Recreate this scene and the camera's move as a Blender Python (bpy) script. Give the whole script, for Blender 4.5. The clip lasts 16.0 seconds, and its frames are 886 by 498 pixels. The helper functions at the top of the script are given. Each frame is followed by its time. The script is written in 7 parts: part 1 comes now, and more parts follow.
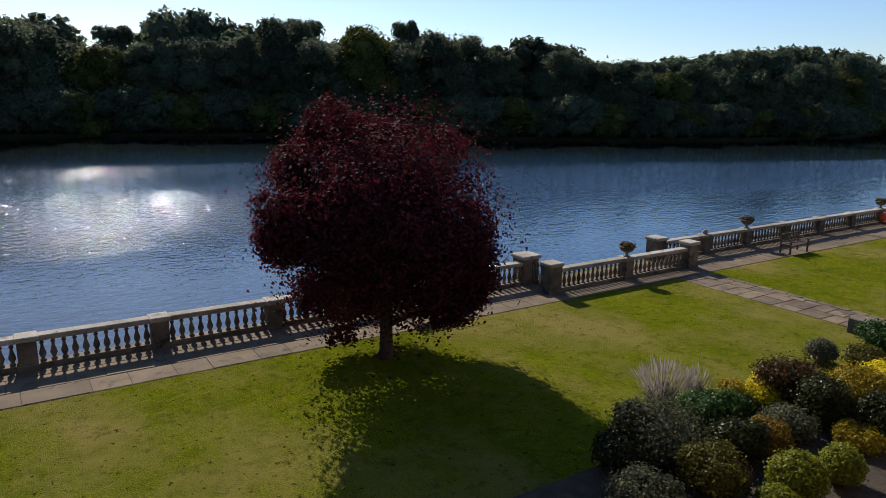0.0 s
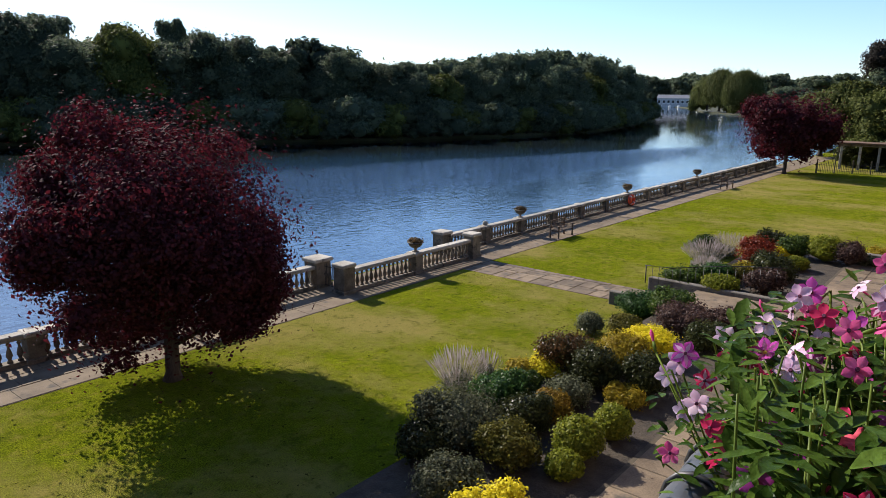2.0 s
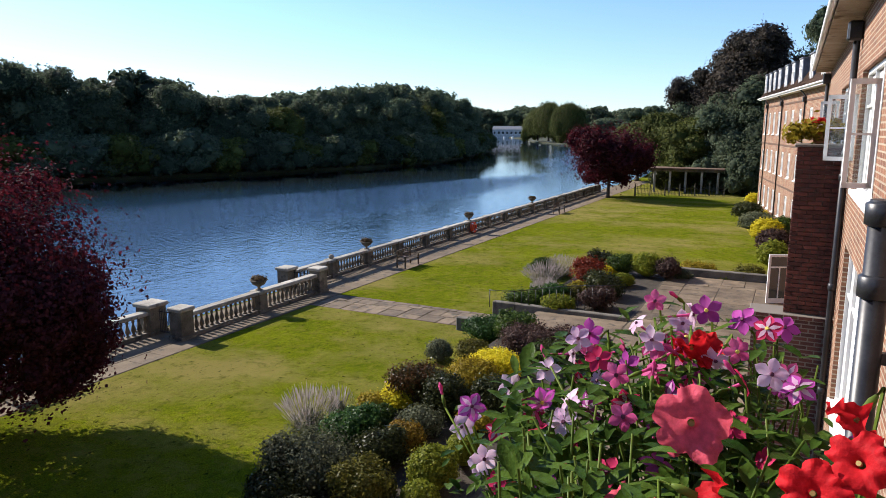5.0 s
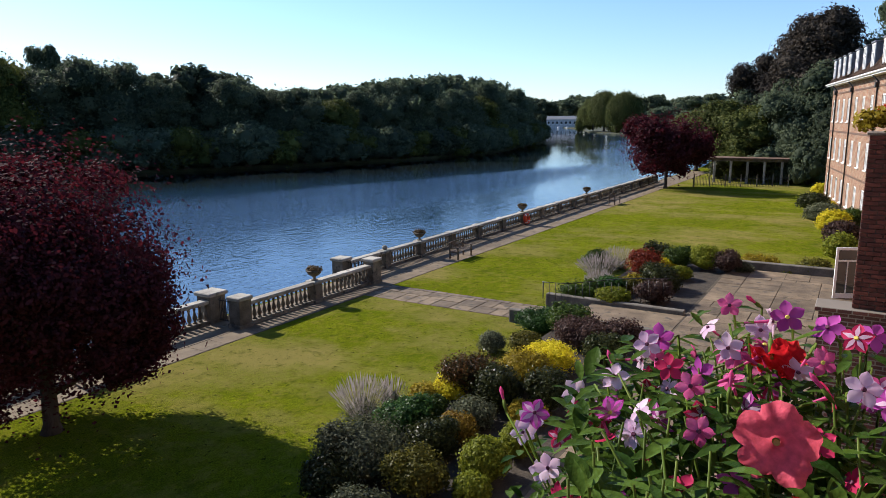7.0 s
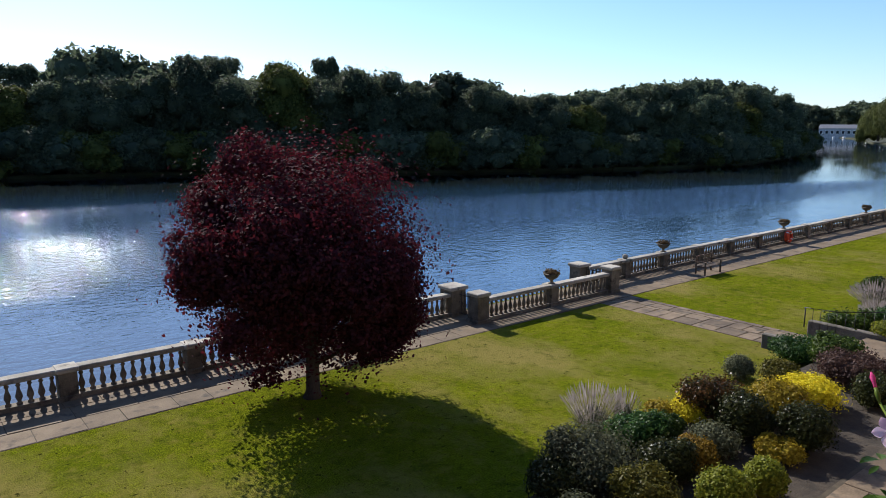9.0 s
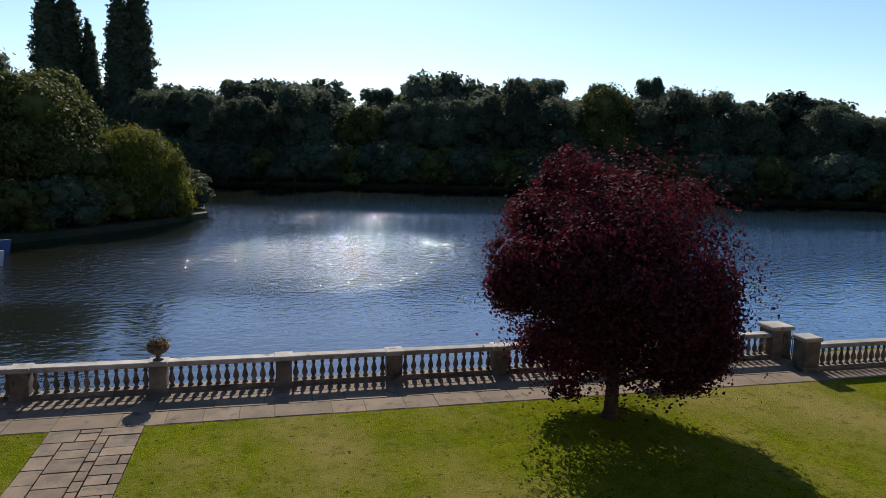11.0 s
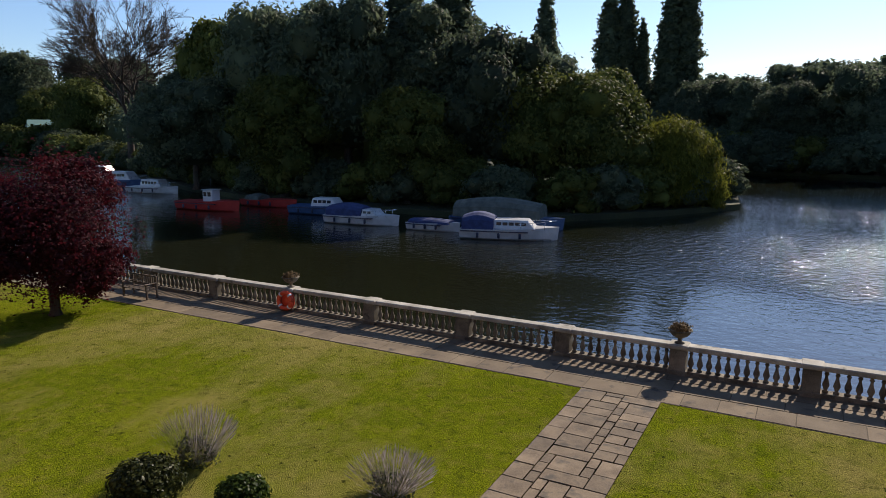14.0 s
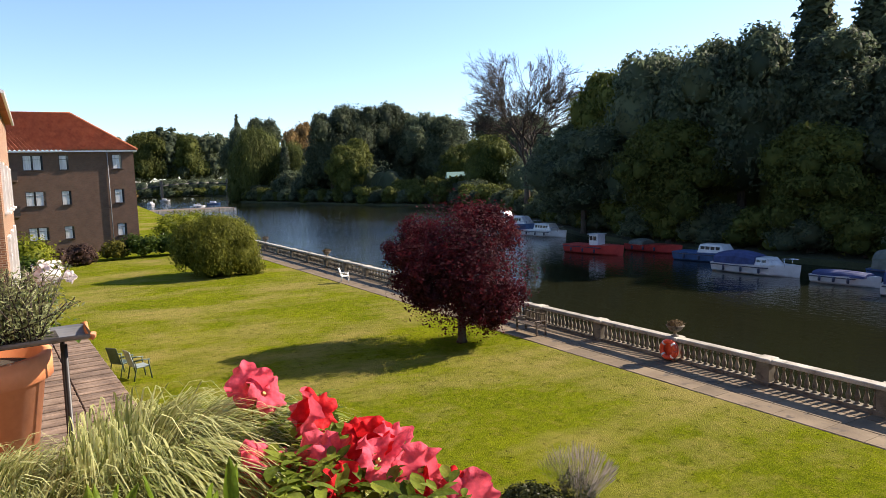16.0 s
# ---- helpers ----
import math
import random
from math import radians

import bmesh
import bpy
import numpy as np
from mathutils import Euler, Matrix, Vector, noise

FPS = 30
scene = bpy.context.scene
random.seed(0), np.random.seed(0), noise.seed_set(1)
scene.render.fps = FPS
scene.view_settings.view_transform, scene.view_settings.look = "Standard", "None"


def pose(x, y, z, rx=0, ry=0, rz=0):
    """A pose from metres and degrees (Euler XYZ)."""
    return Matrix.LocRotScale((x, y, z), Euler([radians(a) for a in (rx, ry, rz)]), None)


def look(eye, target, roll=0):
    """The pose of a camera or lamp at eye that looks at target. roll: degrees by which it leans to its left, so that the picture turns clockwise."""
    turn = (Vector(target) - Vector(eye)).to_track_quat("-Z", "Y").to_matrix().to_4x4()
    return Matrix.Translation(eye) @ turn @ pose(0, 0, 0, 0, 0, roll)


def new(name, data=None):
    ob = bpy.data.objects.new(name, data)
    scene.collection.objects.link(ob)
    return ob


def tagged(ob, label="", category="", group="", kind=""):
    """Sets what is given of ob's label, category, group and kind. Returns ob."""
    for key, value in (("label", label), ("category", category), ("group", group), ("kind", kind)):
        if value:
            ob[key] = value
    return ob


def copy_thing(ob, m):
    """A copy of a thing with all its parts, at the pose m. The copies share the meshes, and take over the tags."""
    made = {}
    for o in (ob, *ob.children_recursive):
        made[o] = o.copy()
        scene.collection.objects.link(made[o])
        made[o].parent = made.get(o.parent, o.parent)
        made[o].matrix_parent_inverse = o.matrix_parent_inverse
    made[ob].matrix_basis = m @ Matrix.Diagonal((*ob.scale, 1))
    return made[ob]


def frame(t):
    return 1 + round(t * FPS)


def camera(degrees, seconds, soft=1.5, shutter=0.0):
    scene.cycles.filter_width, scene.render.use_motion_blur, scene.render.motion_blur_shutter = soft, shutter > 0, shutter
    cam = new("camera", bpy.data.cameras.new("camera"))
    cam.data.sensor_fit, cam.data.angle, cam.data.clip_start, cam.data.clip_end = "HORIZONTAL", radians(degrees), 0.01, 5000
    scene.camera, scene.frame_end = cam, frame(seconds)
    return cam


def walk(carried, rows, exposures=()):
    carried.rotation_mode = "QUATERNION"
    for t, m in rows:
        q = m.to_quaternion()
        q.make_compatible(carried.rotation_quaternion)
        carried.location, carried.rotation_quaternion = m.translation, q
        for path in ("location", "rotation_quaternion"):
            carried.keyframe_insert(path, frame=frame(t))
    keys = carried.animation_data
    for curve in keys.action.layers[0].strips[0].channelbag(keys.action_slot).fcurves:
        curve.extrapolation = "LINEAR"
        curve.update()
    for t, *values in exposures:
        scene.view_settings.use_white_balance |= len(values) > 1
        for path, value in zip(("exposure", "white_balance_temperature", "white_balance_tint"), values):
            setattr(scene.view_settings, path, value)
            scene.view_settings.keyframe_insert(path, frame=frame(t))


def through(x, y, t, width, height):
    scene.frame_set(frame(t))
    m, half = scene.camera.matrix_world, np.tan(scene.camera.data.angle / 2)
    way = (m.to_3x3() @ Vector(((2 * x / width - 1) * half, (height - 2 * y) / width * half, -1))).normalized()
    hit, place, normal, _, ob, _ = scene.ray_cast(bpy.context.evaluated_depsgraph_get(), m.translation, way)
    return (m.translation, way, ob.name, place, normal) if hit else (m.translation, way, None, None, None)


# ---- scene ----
cam = camera(65.34, 16.0, soft=0.85)
PATH = [
    (0.0, pose(-0.015, 0.225, 7.342, 77.04, -1.06, -32.77)),
    (0.5, pose(-0.005, 0.232, 7.340, 77.22, -0.73, -38.90)),
    (1.0, pose(0.028, 0.228, 7.335, 77.27, -0.44, -44.17)),
    (1.5, pose(0.027, 0.233, 7.341, 77.32, -0.65, -47.72)),
    (2.0, pose(0.051, 0.231, 7.337, 77.40, -0.58, -50.42)),
    (2.5, pose(0.068, 0.225, 7.330, 77.09, -0.18, -53.99)),
    (3.0, pose(0.082, 0.209, 7.331, 78.02, -0.39, -58.22)),
    (3.5, pose(0.091, 0.185, 7.339, 78.38, -0.84, -61.10)),
    (4.0, pose(0.142, 0.180, 7.354, 79.84, 0.30, -62.03)),
    (4.2, pose(0.148, 0.180, 7.354, 80.41, 0.23, -62.42)),
    (6.3, pose(0.215, 0.201, 7.358, 78.85, -0.37, -64.19)),
    (6.5, pose(0.215, 0.201, 7.358, 78.76, 0.05, -63.01)),
    (7.0, pose(0.196, 0.212, 7.363, 79.34, 0.41, -58.89)),
    (7.5, pose(0.166, 0.224, 7.363, 79.45, 0.53, -53.41)),
    (8.0, pose(0.141, 0.255, 7.361, 79.41, 0.02, -48.84)),
    (8.5, pose(0.121, 0.305, 7.320, 79.76, 0.04, -44.16)),
    (9.0, pose(0.126, 0.333, 7.281, 79.88, -0.19, -39.09)),
    (9.5, pose(0.088, 0.345, 7.260, 79.42, -0.71, -31.79)),
    (9.7, pose(0.088, 0.345, 7.260, 79.10, -0.31, -28.94)),
    (11.8, pose(-0.093, 0.315, 7.156, 81.70, -0.91, -5.57)),
    (12.0, pose(-0.093, 0.315, 7.156, 81.54, -0.03, -3.52)),
    (12.5, pose(-0.083, 0.265, 7.143, 81.08, 0.80, 3.96)),
    (13.0, pose(-0.108, 0.183, 7.140, 80.56, 0.81, 12.79)),
    (13.5, pose(-0.115, 0.147, 7.137, 79.79, 0.68, 21.06)),
    (14.0, pose(-0.125, 0.137, 7.169, 79.79, -0.07, 28.53)),
    (14.5, pose(-0.171, 0.026, 7.201, 80.34, 0.55, 35.66)),
    (15.0, pose(-0.171, -0.003, 7.216, 81.81, 0.95, 43.71)),
    (15.5, pose(-0.186, -0.021, 7.221, 82.81, 1.41, 51.70)),
    (16.0, pose(-0.169, -0.045, 7.231, 83.95, 1.86, 59.42)),
]
EXPOSURE = [(0.0, 0.34, 6300, 14), (0.5, 0.62, 6200, 14), (1.0, 0.94, 6200, 15), (2.0, 0.98, 6150, 15), (4.0, 1.0, 6050, 15), (7.0, 0.86, 5950, 14), (8.5, 0.86, 5950, 15), (9.0, 0.76, 5900, 14), (9.5, 0.56, 5900, 14), (12.0, 0.46, 6300, 15), (12.5, 0.4, 6250, 15), (13.5, 0.42, 6250, 15), (14.5, 0.9, 6750, 16), (15.0, 1.38, 6850, 16), (15.5, 1.42, 6850, 16), (16.0, 1.4, 6800, 16)]

walk(cam, PATH, EXPOSURE)

# ---- light ----
SUN_AZ, SUN_EL = -7.2, 33.0          # degrees: turn from +y towards -x, height
world = bpy.data.worlds.new("sky")
scene.world = world
world.use_nodes = True
wn, wl = world.node_tree.nodes, world.node_tree.links
sky = wn.new("ShaderNodeTexSky")
sky.sky_type, sky.sun_disc = "NISHITA", False
sky.sun_elevation, sky.sun_rotation = radians(SUN_EL), radians(-SUN_AZ)
sky.air_density, sky.dust_density, sky.ozone_density = 0.95, 0.26, 5.0
wl.new(sky.outputs[0], wn["Background"].inputs[0])
wn["Background"].inputs[1].default_value = 0.097
sun_data = bpy.data.lights.new("sun", "SUN")
sun_data.energy, sun_data.angle, sun_data.color = 4.8, radians(0.55), (1.0, 0.90, 0.74)
sun = new("sun", sun_data)
_a, _e = radians(SUN_AZ), radians(SUN_EL)
SUN_DIR = Vector((-math.sin(_a) * math.cos(_e), math.cos(_a) * math.cos(_e), math.sin(_e)))
sun.matrix_world = look(SUN_DIR * 50, (0, 0, 0))


# ---- materials ----
def links(m):
    m.use_nodes = True
    return m.node_tree.nodes, m.node_tree.links


def surface(name, dark, light, scale=3.0, fine=40.0, rough=0.8, bump=0.3, depth=0.02, metal=0.0, spread=0.0, spec=0.4, stretch=(1, 1, 1), stain=None):
    """A matt or glossy surface with a coarse and a fine variation, in metres. spread: variation from piece to piece."""
    m = bpy.data.materials.new(name)
    n, l = links(m)
    b = n["Principled BSDF"]
    b.inputs["Roughness"].default_value, b.inputs["Metallic"].default_value = rough, metal
    b.inputs["Specular IOR Level"].default_value = spec
    geo, mapping = n.new("ShaderNodeNewGeometry"), n.new("ShaderNodeMapping")
    mapping.inputs["Scale"].default_value = stretch
    l.new(geo.outputs["Position"], mapping.inputs[0])
    coarse, grain = n.new("ShaderNodeTexNoise"), n.new("ShaderNodeTexNoise")
    for t, s, d in ((coarse, scale, 4), (grain, fine, 3)):
        t.inputs["Scale"].default_value, t.inputs["Detail"].default_value = s, d
        l.new(mapping.outputs[0], t.inputs["Vector"])
    mixed = n.new("ShaderNodeMath")
    mixed.operation = "MULTIPLY_ADD"
    l.new(grain.outputs[0], mixed.inputs[0])
    mixed.inputs[1].default_value = 0.45
    l.new(coarse.outputs[0], mixed.inputs[2])
    ramp = n.new("ShaderNodeMapRange")
    ramp.inputs["From Min"].default_value, ramp.inputs["From Max"].default_value = 0.5, 0.95
    l.new(mixed.outputs[0], ramp.inputs[0])
    col = n.new("ShaderNodeMix")
    col.data_type = "RGBA"
    col.inputs["A"].default_value, col.inputs["B"].default_value = (*dark, 1), (*light, 1)
    l.new(ramp.outputs[0], col.inputs["Factor"])
    out = col.outputs["Result"]
    if stain:
        st, sr, sm = n.new("ShaderNodeTexNoise"), n.new("ShaderNodeMapRange"), n.new("ShaderNodeMix")
        st.inputs["Scale"].default_value, st.inputs["Detail"].default_value = stain[1], 5
        l.new(mapping.outputs[0], st.inputs["Vector"])
        sr.inputs["From Min"].default_value, sr.inputs["From Max"].default_value = stain[2], stain[2] + 0.12
        l.new(st.outputs[0], sr.inputs[0])
        sm.data_type = "RGBA"
        l.new(sr.outputs[0], sm.inputs["Factor"])
        l.new(out, sm.inputs["A"])
        sm.inputs["B"].default_value = (*stain[0], 1)
        out = sm.outputs["Result"]
    if spread:
        info, hsv, vr = n.new("ShaderNodeObjectInfo"), n.new("ShaderNodeHueSaturation"), n.new("ShaderNodeMapRange")
        vr.inputs["To Min"].default_value, vr.inputs["To Max"].default_value = 1 - spread, 1 + spread
        l.new(info.outputs["Random"], vr.inputs[0])
        l.new(vr.outputs[0], hsv.inputs["Value"])
        l.new(out, hsv.inputs["Color"])
        out = hsv.outputs[0]
    l.new(out, b.inputs["Base Color"])
    if bump:
        bp = n.new("ShaderNodeBump")
        bp.inputs["Strength"].default_value, bp.inputs["Distance"].default_value = bump, depth
        l.new(mixed.outputs[0], bp.inputs["Height"])
        l.new(bp.outputs[0], b.inputs["Normal"])
    return m


def foliage(name, dark, light, through=0.35, rough=0.5, tint=0.25, through_colour=None, vein=0.0):
    """Leaves: a tint that changes from leaf to leaf and plant to plant, and light that passes through."""
    m = bpy.data.materials.new(name)
    n, l = links(m)
    b, out = n["Principled BSDF"], n["Material Output"]
    b.inputs["Roughness"].default_value = rough
    b.inputs["Specular IOR Level"].default_value = 0.085
    geo, info = n.new("ShaderNodeNewGeometry"), n.new("ShaderNodeObjectInfo")
    col, hsv, vr = n.new("ShaderNodeMix"), n.new("ShaderNodeHueSaturation"), n.new("ShaderNodeMapRange")
    col.data_type = "RGBA"
    col.inputs["A"].default_value, col.inputs["B"].default_value = (*dark, 1), (*light, 1)
    l.new(geo.outputs["Random Per Island"], col.inputs["Factor"])
    vr.inputs["To Min"].default_value, vr.inputs["To Max"].default_value = 1 - tint, 1 + tint
    l.new(info.outputs["Random"], vr.inputs[0])
    l.new(vr.outputs[0], hsv.inputs["Value"])
    l.new(col.outputs["Result"], hsv.inputs["Color"])
    if vein:
        # crumpled petals: fine mottling and relief
        coords, crumple, vm, ad, bp = n.new("ShaderNodeTexCoord"), n.new("ShaderNodeTexNoise"), n.new("ShaderNodeMapRange"), n.new("ShaderNodeMath"), n.new("ShaderNodeBump")
        crumple.inputs["Scale"].default_value, crumple.inputs["Detail"].default_value = 110, 4
        l.new(coords.outputs["Object"], crumple.inputs["Vector"])
        vm.inputs["From Min"].default_value, vm.inputs["From Max"].default_value = 0.3, 0.7
        vm.inputs["To Min"].default_value, vm.inputs["To Max"].default_value = 1 - vein, 1 + vein
        l.new(crumple.outputs[0], vm.inputs[0])
        ad.operation = "MULTIPLY"
        l.new(vm.outputs[0], ad.inputs[0])
        l.new(vr.outputs[0], ad.inputs[1])
        l.new(ad.outputs[0], hsv.inputs["Value"])
        bp.inputs["Strength"].default_value, bp.inputs["Distance"].default_value = 0.6, 0.004
        l.new(crumple.outputs[0], bp.inputs["Height"])
        l.new(bp.outputs[0], b.inputs["Normal"])
    l.new(hsv.outputs[0], b.inputs["Base Color"])
    tr, mix = n.new("ShaderNodeBsdfTranslucent"), n.new("ShaderNodeMixShader")
    if through_colour:
        tr.inputs[0].default_value = (*through_colour, 1)
    else:
        l.new(hsv.outputs[0], tr.inputs[0])
    mix.inputs[0].default_value = through
    l.new(b.outputs[0], mix.inputs[1])
    l.new(tr.outputs[0], mix.inputs[2])
    l.new(mix.outputs[0], out.inputs[0])
    return m


def brickwork(name, a, c, mortar, bump=0.6):
    """Courses of 75 mm on upright walls that run along x or y."""
    m = bpy.data.materials.new(name)
    n, l = links(m)
    b = n["Principled BSDF"]
    b.inputs["Roughness"].default_value = 0.85
    geo, sep, add, comb = n.new("ShaderNodeNewGeometry"), n.new("ShaderNodeSeparateXYZ"), n.new("ShaderNodeMath"), n.new("ShaderNodeCombineXYZ")
    l.new(geo.outputs["Position"], sep.inputs[0])
    l.new(sep.outputs[0], add.inputs[0])
    l.new(sep.outputs[1], add.inputs[1])
    l.new(add.outputs[0], comb.inputs[0])
    l.new(sep.outputs[2], comb.inputs[1])
    t, no = n.new("ShaderNodeTexBrick"), n.new("ShaderNodeTexNoise")
    l.new(comb.outputs[0], t.inputs["Vector"])
    for k, v in (("Scale", 1.0), ("Brick Width", 0.225), ("Row Height", 0.075), ("Mortar Size", 0.011), ("Mortar Smooth", 0.1)):
        t.inputs[k].default_value = v
    t.inputs["Color1"].default_value, t.inputs["Color2"].default_value, t.inputs["Mortar"].default_value = (*a, 1), (*c, 1), (*mortar, 1)
    no.inputs["Scale"].default_value, no.inputs["Detail"].default_value = 1.3, 6
    l.new(geo.outputs["Position"], no.inputs["Vector"])
    hsv, vr = n.new("ShaderNodeHueSaturation"), n.new("ShaderNodeMapRange")
    vr.inputs["To Min"].default_value, vr.inputs["To Max"].default_value = 0.6, 1.35
    l.new(no.outputs[0], vr.inputs[0])
    l.new(vr.outputs[0], hsv.inputs["Value"])
    l.new(t.outputs["Color"], hsv.inputs["Color"])
    l.new(hsv.outputs[0], b.inputs["Base Color"])
    bp = n.new("ShaderNodeBump")
    bp.invert = True
    bp.inputs["Strength"].default_value, bp.inputs["Distance"].default_value = bump, 0.01
    l.new(t.outputs["Fac"], bp.inputs["Height"])
    l.new(bp.outputs[0], b.inputs["Normal"])
    return m


def plain(name, colour, rough=0.5, metal=0.0, spec=0.5):
    m = bpy.data.materials.new(name)
    n, l = links(m)
    b = n["Principled BSDF"]
    b.inputs["Base Color"].default_value = (*colour, 1)
    b.inputs["Roughness"].default_value, b.inputs["Metallic"].default_value = rough, metal
    b.inputs["Specular IOR Level"].default_value = spec
    return m


def lawn_material():
    m = bpy.data.materials.new("lawn")
    n, l = links(m)
    b = n["Principled BSDF"]
    b.inputs["Roughness"].default_value, b.inputs["Specular IOR Level"].default_value = 0.9, 0.0
    geo = n.new("ShaderNodeNewGeometry")

    def tex(scale, detail=4, stretch=None, rough=0.6):
        t = n.new("ShaderNodeTexNoise")
        t.inputs["Scale"].default_value, t.inputs["Detail"].default_value, t.inputs["Roughness"].default_value = scale, detail, rough
        src = geo.outputs["Position"]
        if stretch:
            mp = n.new("ShaderNodeMapping")
            mp.inputs["Scale"].default_value = stretch
            l.new(src, mp.inputs[0])
            src = mp.outputs[0]
        l.new(src, t.inputs["Vector"])
        return t.outputs[0]

    def rng(v, a, c, lo=0.0, hi=1.0):
        r = n.new("ShaderNodeMapRange")
        for k, x in zip(("From Min", "From Max", "To Min", "To Max"), (a, c, lo, hi)):
            r.inputs[k].default_value = x
        l.new(v, r.inputs[0])
        return r.outputs[0]

    def mix(f, a, c):
        x = n.new("ShaderNodeMix")
        x.data_type = "RGBA"
        l.new(f, x.inputs["Factor"])
        for k, v in (("A", a), ("B", c)):
            if isinstance(v, tuple):
                x.inputs[k].default_value = (*v, 1)
            else:
                l.new(v, x.inputs[k])
        return x.outputs["Result"]

    blades, mow = tex(30, 4), tex(1.0, 2, (0.22, 1.2, 1))
    base = mix(rng(tex(0.30, 6, None, 0.7), 0.36, 0.64), (0.108, 0.142, 0.0066), (0.226, 0.248, 0.0105))
    base = mix(rng(mow, 0.40, 0.62, 0, 0.6), base, (0.170, 0.190, 0.0085))
    base = mix(rng(blades, 0.44, 0.58, 0, 0.9), base, (0.051, 0.06528, 0.00408))
    base = mix(rng(tex(7.0, 3, None, 0.7), 0.42, 0.62, 0, 0.5), base, (0.0714, 0.0918, 0.00544))
    base = mix(rng(tex(2.2, 6, None, 0.75), 0.50, 0.68, 0, 0.7), base, (0.187, 0.1598, 0.0306))
    base = mix(rng(tex(0.15, 6, (1.0, 0.6, 1), 0.7), 0.46, 0.62, 0, 0.8), base, (0.2244, 0.1836, 0.0578))
    base = mix(rng(tex(1.7, 8, None, 0.8), 0.53, 0.64, 0, 0.65), base, (0.0476, 0.0612, 0.0068))
    base = mix(rng(tex(5.5, 4, None, 0.7), 0.61, 0.66, 0, 0.85), base, (0.01768, 0.02312, 0.00544))
    l.new(base, b.inputs["Base Color"])
    bp = n.new("ShaderNodeBump")
    bp.inputs["Strength"].default_value, bp.inputs["Distance"].default_value = 1.0, 0.06
    l.new(blades, bp.inputs["Height"])
    l.new(bp.outputs[0], b.inputs["Normal"])
    return m


def water_material():
    m = bpy.data.materials.new("river_water")
    n, l = links(m)
    b = n["Principled BSDF"]
    b.inputs["Base Color"].default_value = (0.018, 0.038, 0.062, 1)
    b.inputs["Roughness"].default_value = 0.04
    b.inputs["IOR"].default_value = 1.6
    geo = n.new("ShaderNodeNewGeometry")

    def wave(scale, stretch, detail, dist):
        mp, t = n.new("ShaderNodeMapping"), n.new("ShaderNodeTexNoise")
        mp.inputs["Scale"].default_value = stretch
        l.new(geo.outputs["Position"], mp.inputs[0])
        t.inputs["Scale"].default_value, t.inputs["Detail"].default_value, t.inputs["Distortion"].default_value = scale, detail, dist
        l.new(mp.outputs[0], t.inputs["Vector"])
        return t.outputs[0]

    def bumped(height, dist, strength, normal=None):
        bp = n.new("ShaderNodeBump")
        bp.inputs["Distance"].default_value = dist
        if isinstance(strength, float):
            bp.inputs["Strength"].default_value = strength
        else:
            l.new(strength, bp.inputs["Strength"])
        l.new(height, bp.inputs["Height"])
        if normal:
            l.new(normal, bp.inputs["Normal"])
        return bp.outputs[0]

    def rng(v, a, c, lo=0.0, hi=1.0):
        r = n.new("ShaderNodeMapRange")
        r.interpolation_type = "SMOOTHSTEP"
        for k, x in zip(("From Min", "From Max", "To Min", "To Max"), (a, c, lo, hi)):
            r.inputs[k].default_value = x
        l.new(v, r.inputs[0])
        return r.outputs[0]

    def maths(op, a, c):
        x = n.new("ShaderNodeMath")
        x.operation = op
        for k, v in enumerate((a, c)):
            if isinstance(v, float):
                x.inputs[k].default_value = v
            else:
                l.new(v, x.inputs[k])
        return x.outputs[0]

    # the water lies calm in the shelter of the house's bank; the breeze ruffles midstream in patches
    sep = n.new("ShaderNodeSeparateXYZ")
    l.new(geo.outputs["Position"], sep.inputs[0])
    patch = wave(0.03, (0.5, 1.8, 1), 4, 0.6)
    across = maths("ADD", sep.outputs[1], maths("MULTIPLY", patch, 16.0))
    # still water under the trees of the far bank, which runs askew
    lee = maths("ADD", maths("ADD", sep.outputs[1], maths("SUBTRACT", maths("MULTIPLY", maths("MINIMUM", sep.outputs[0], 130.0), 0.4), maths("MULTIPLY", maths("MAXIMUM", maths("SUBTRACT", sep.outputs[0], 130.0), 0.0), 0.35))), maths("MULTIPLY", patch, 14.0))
    streak = maths("ADD", maths("MULTIPLY", maths("MULTIPLY", rng(across, 45.0, 51.0), rng(across, 62.0, 73.0, 1.0, 0.0)), 0.72), maths("MULTIPLY", maths("MULTIPLY", rng(across, 79.0, 82.0), rng(across, 86.0, 91.0, 1.0, 0.0)), 0.42))
    mid = maths("MULTIPLY", maths("ADD", streak, maths("MULTIPLY", rng(across, 38.0, 56.0), 0.28)), rng(sep.outputs[0], -32.0, -6.0, 0.15, 1.0))
    gust = maths("ADD", maths("MULTIPLY", mid, rng(patch, 0.38, 0.58, 0.7, 1.0)), rng(sep.outputs[0], -22.0, -2.0, 0.06, 0.14))
    gust = maths("ADD", gust, rng(maths("ADD", sep.outputs[0], maths("MULTIPLY", patch, 30.0)), -62.0, -34.0, 0.32, 0.0))
    gust = maths("MULTIPLY", gust, rng(lee, 92.0, 104.0, 1.0, 0.06))
    # dark tree reflection put into the colour near island and far bank, blue elsewhere
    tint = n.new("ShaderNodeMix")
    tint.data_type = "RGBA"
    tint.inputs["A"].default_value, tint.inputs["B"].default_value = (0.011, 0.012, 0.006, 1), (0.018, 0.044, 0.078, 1)
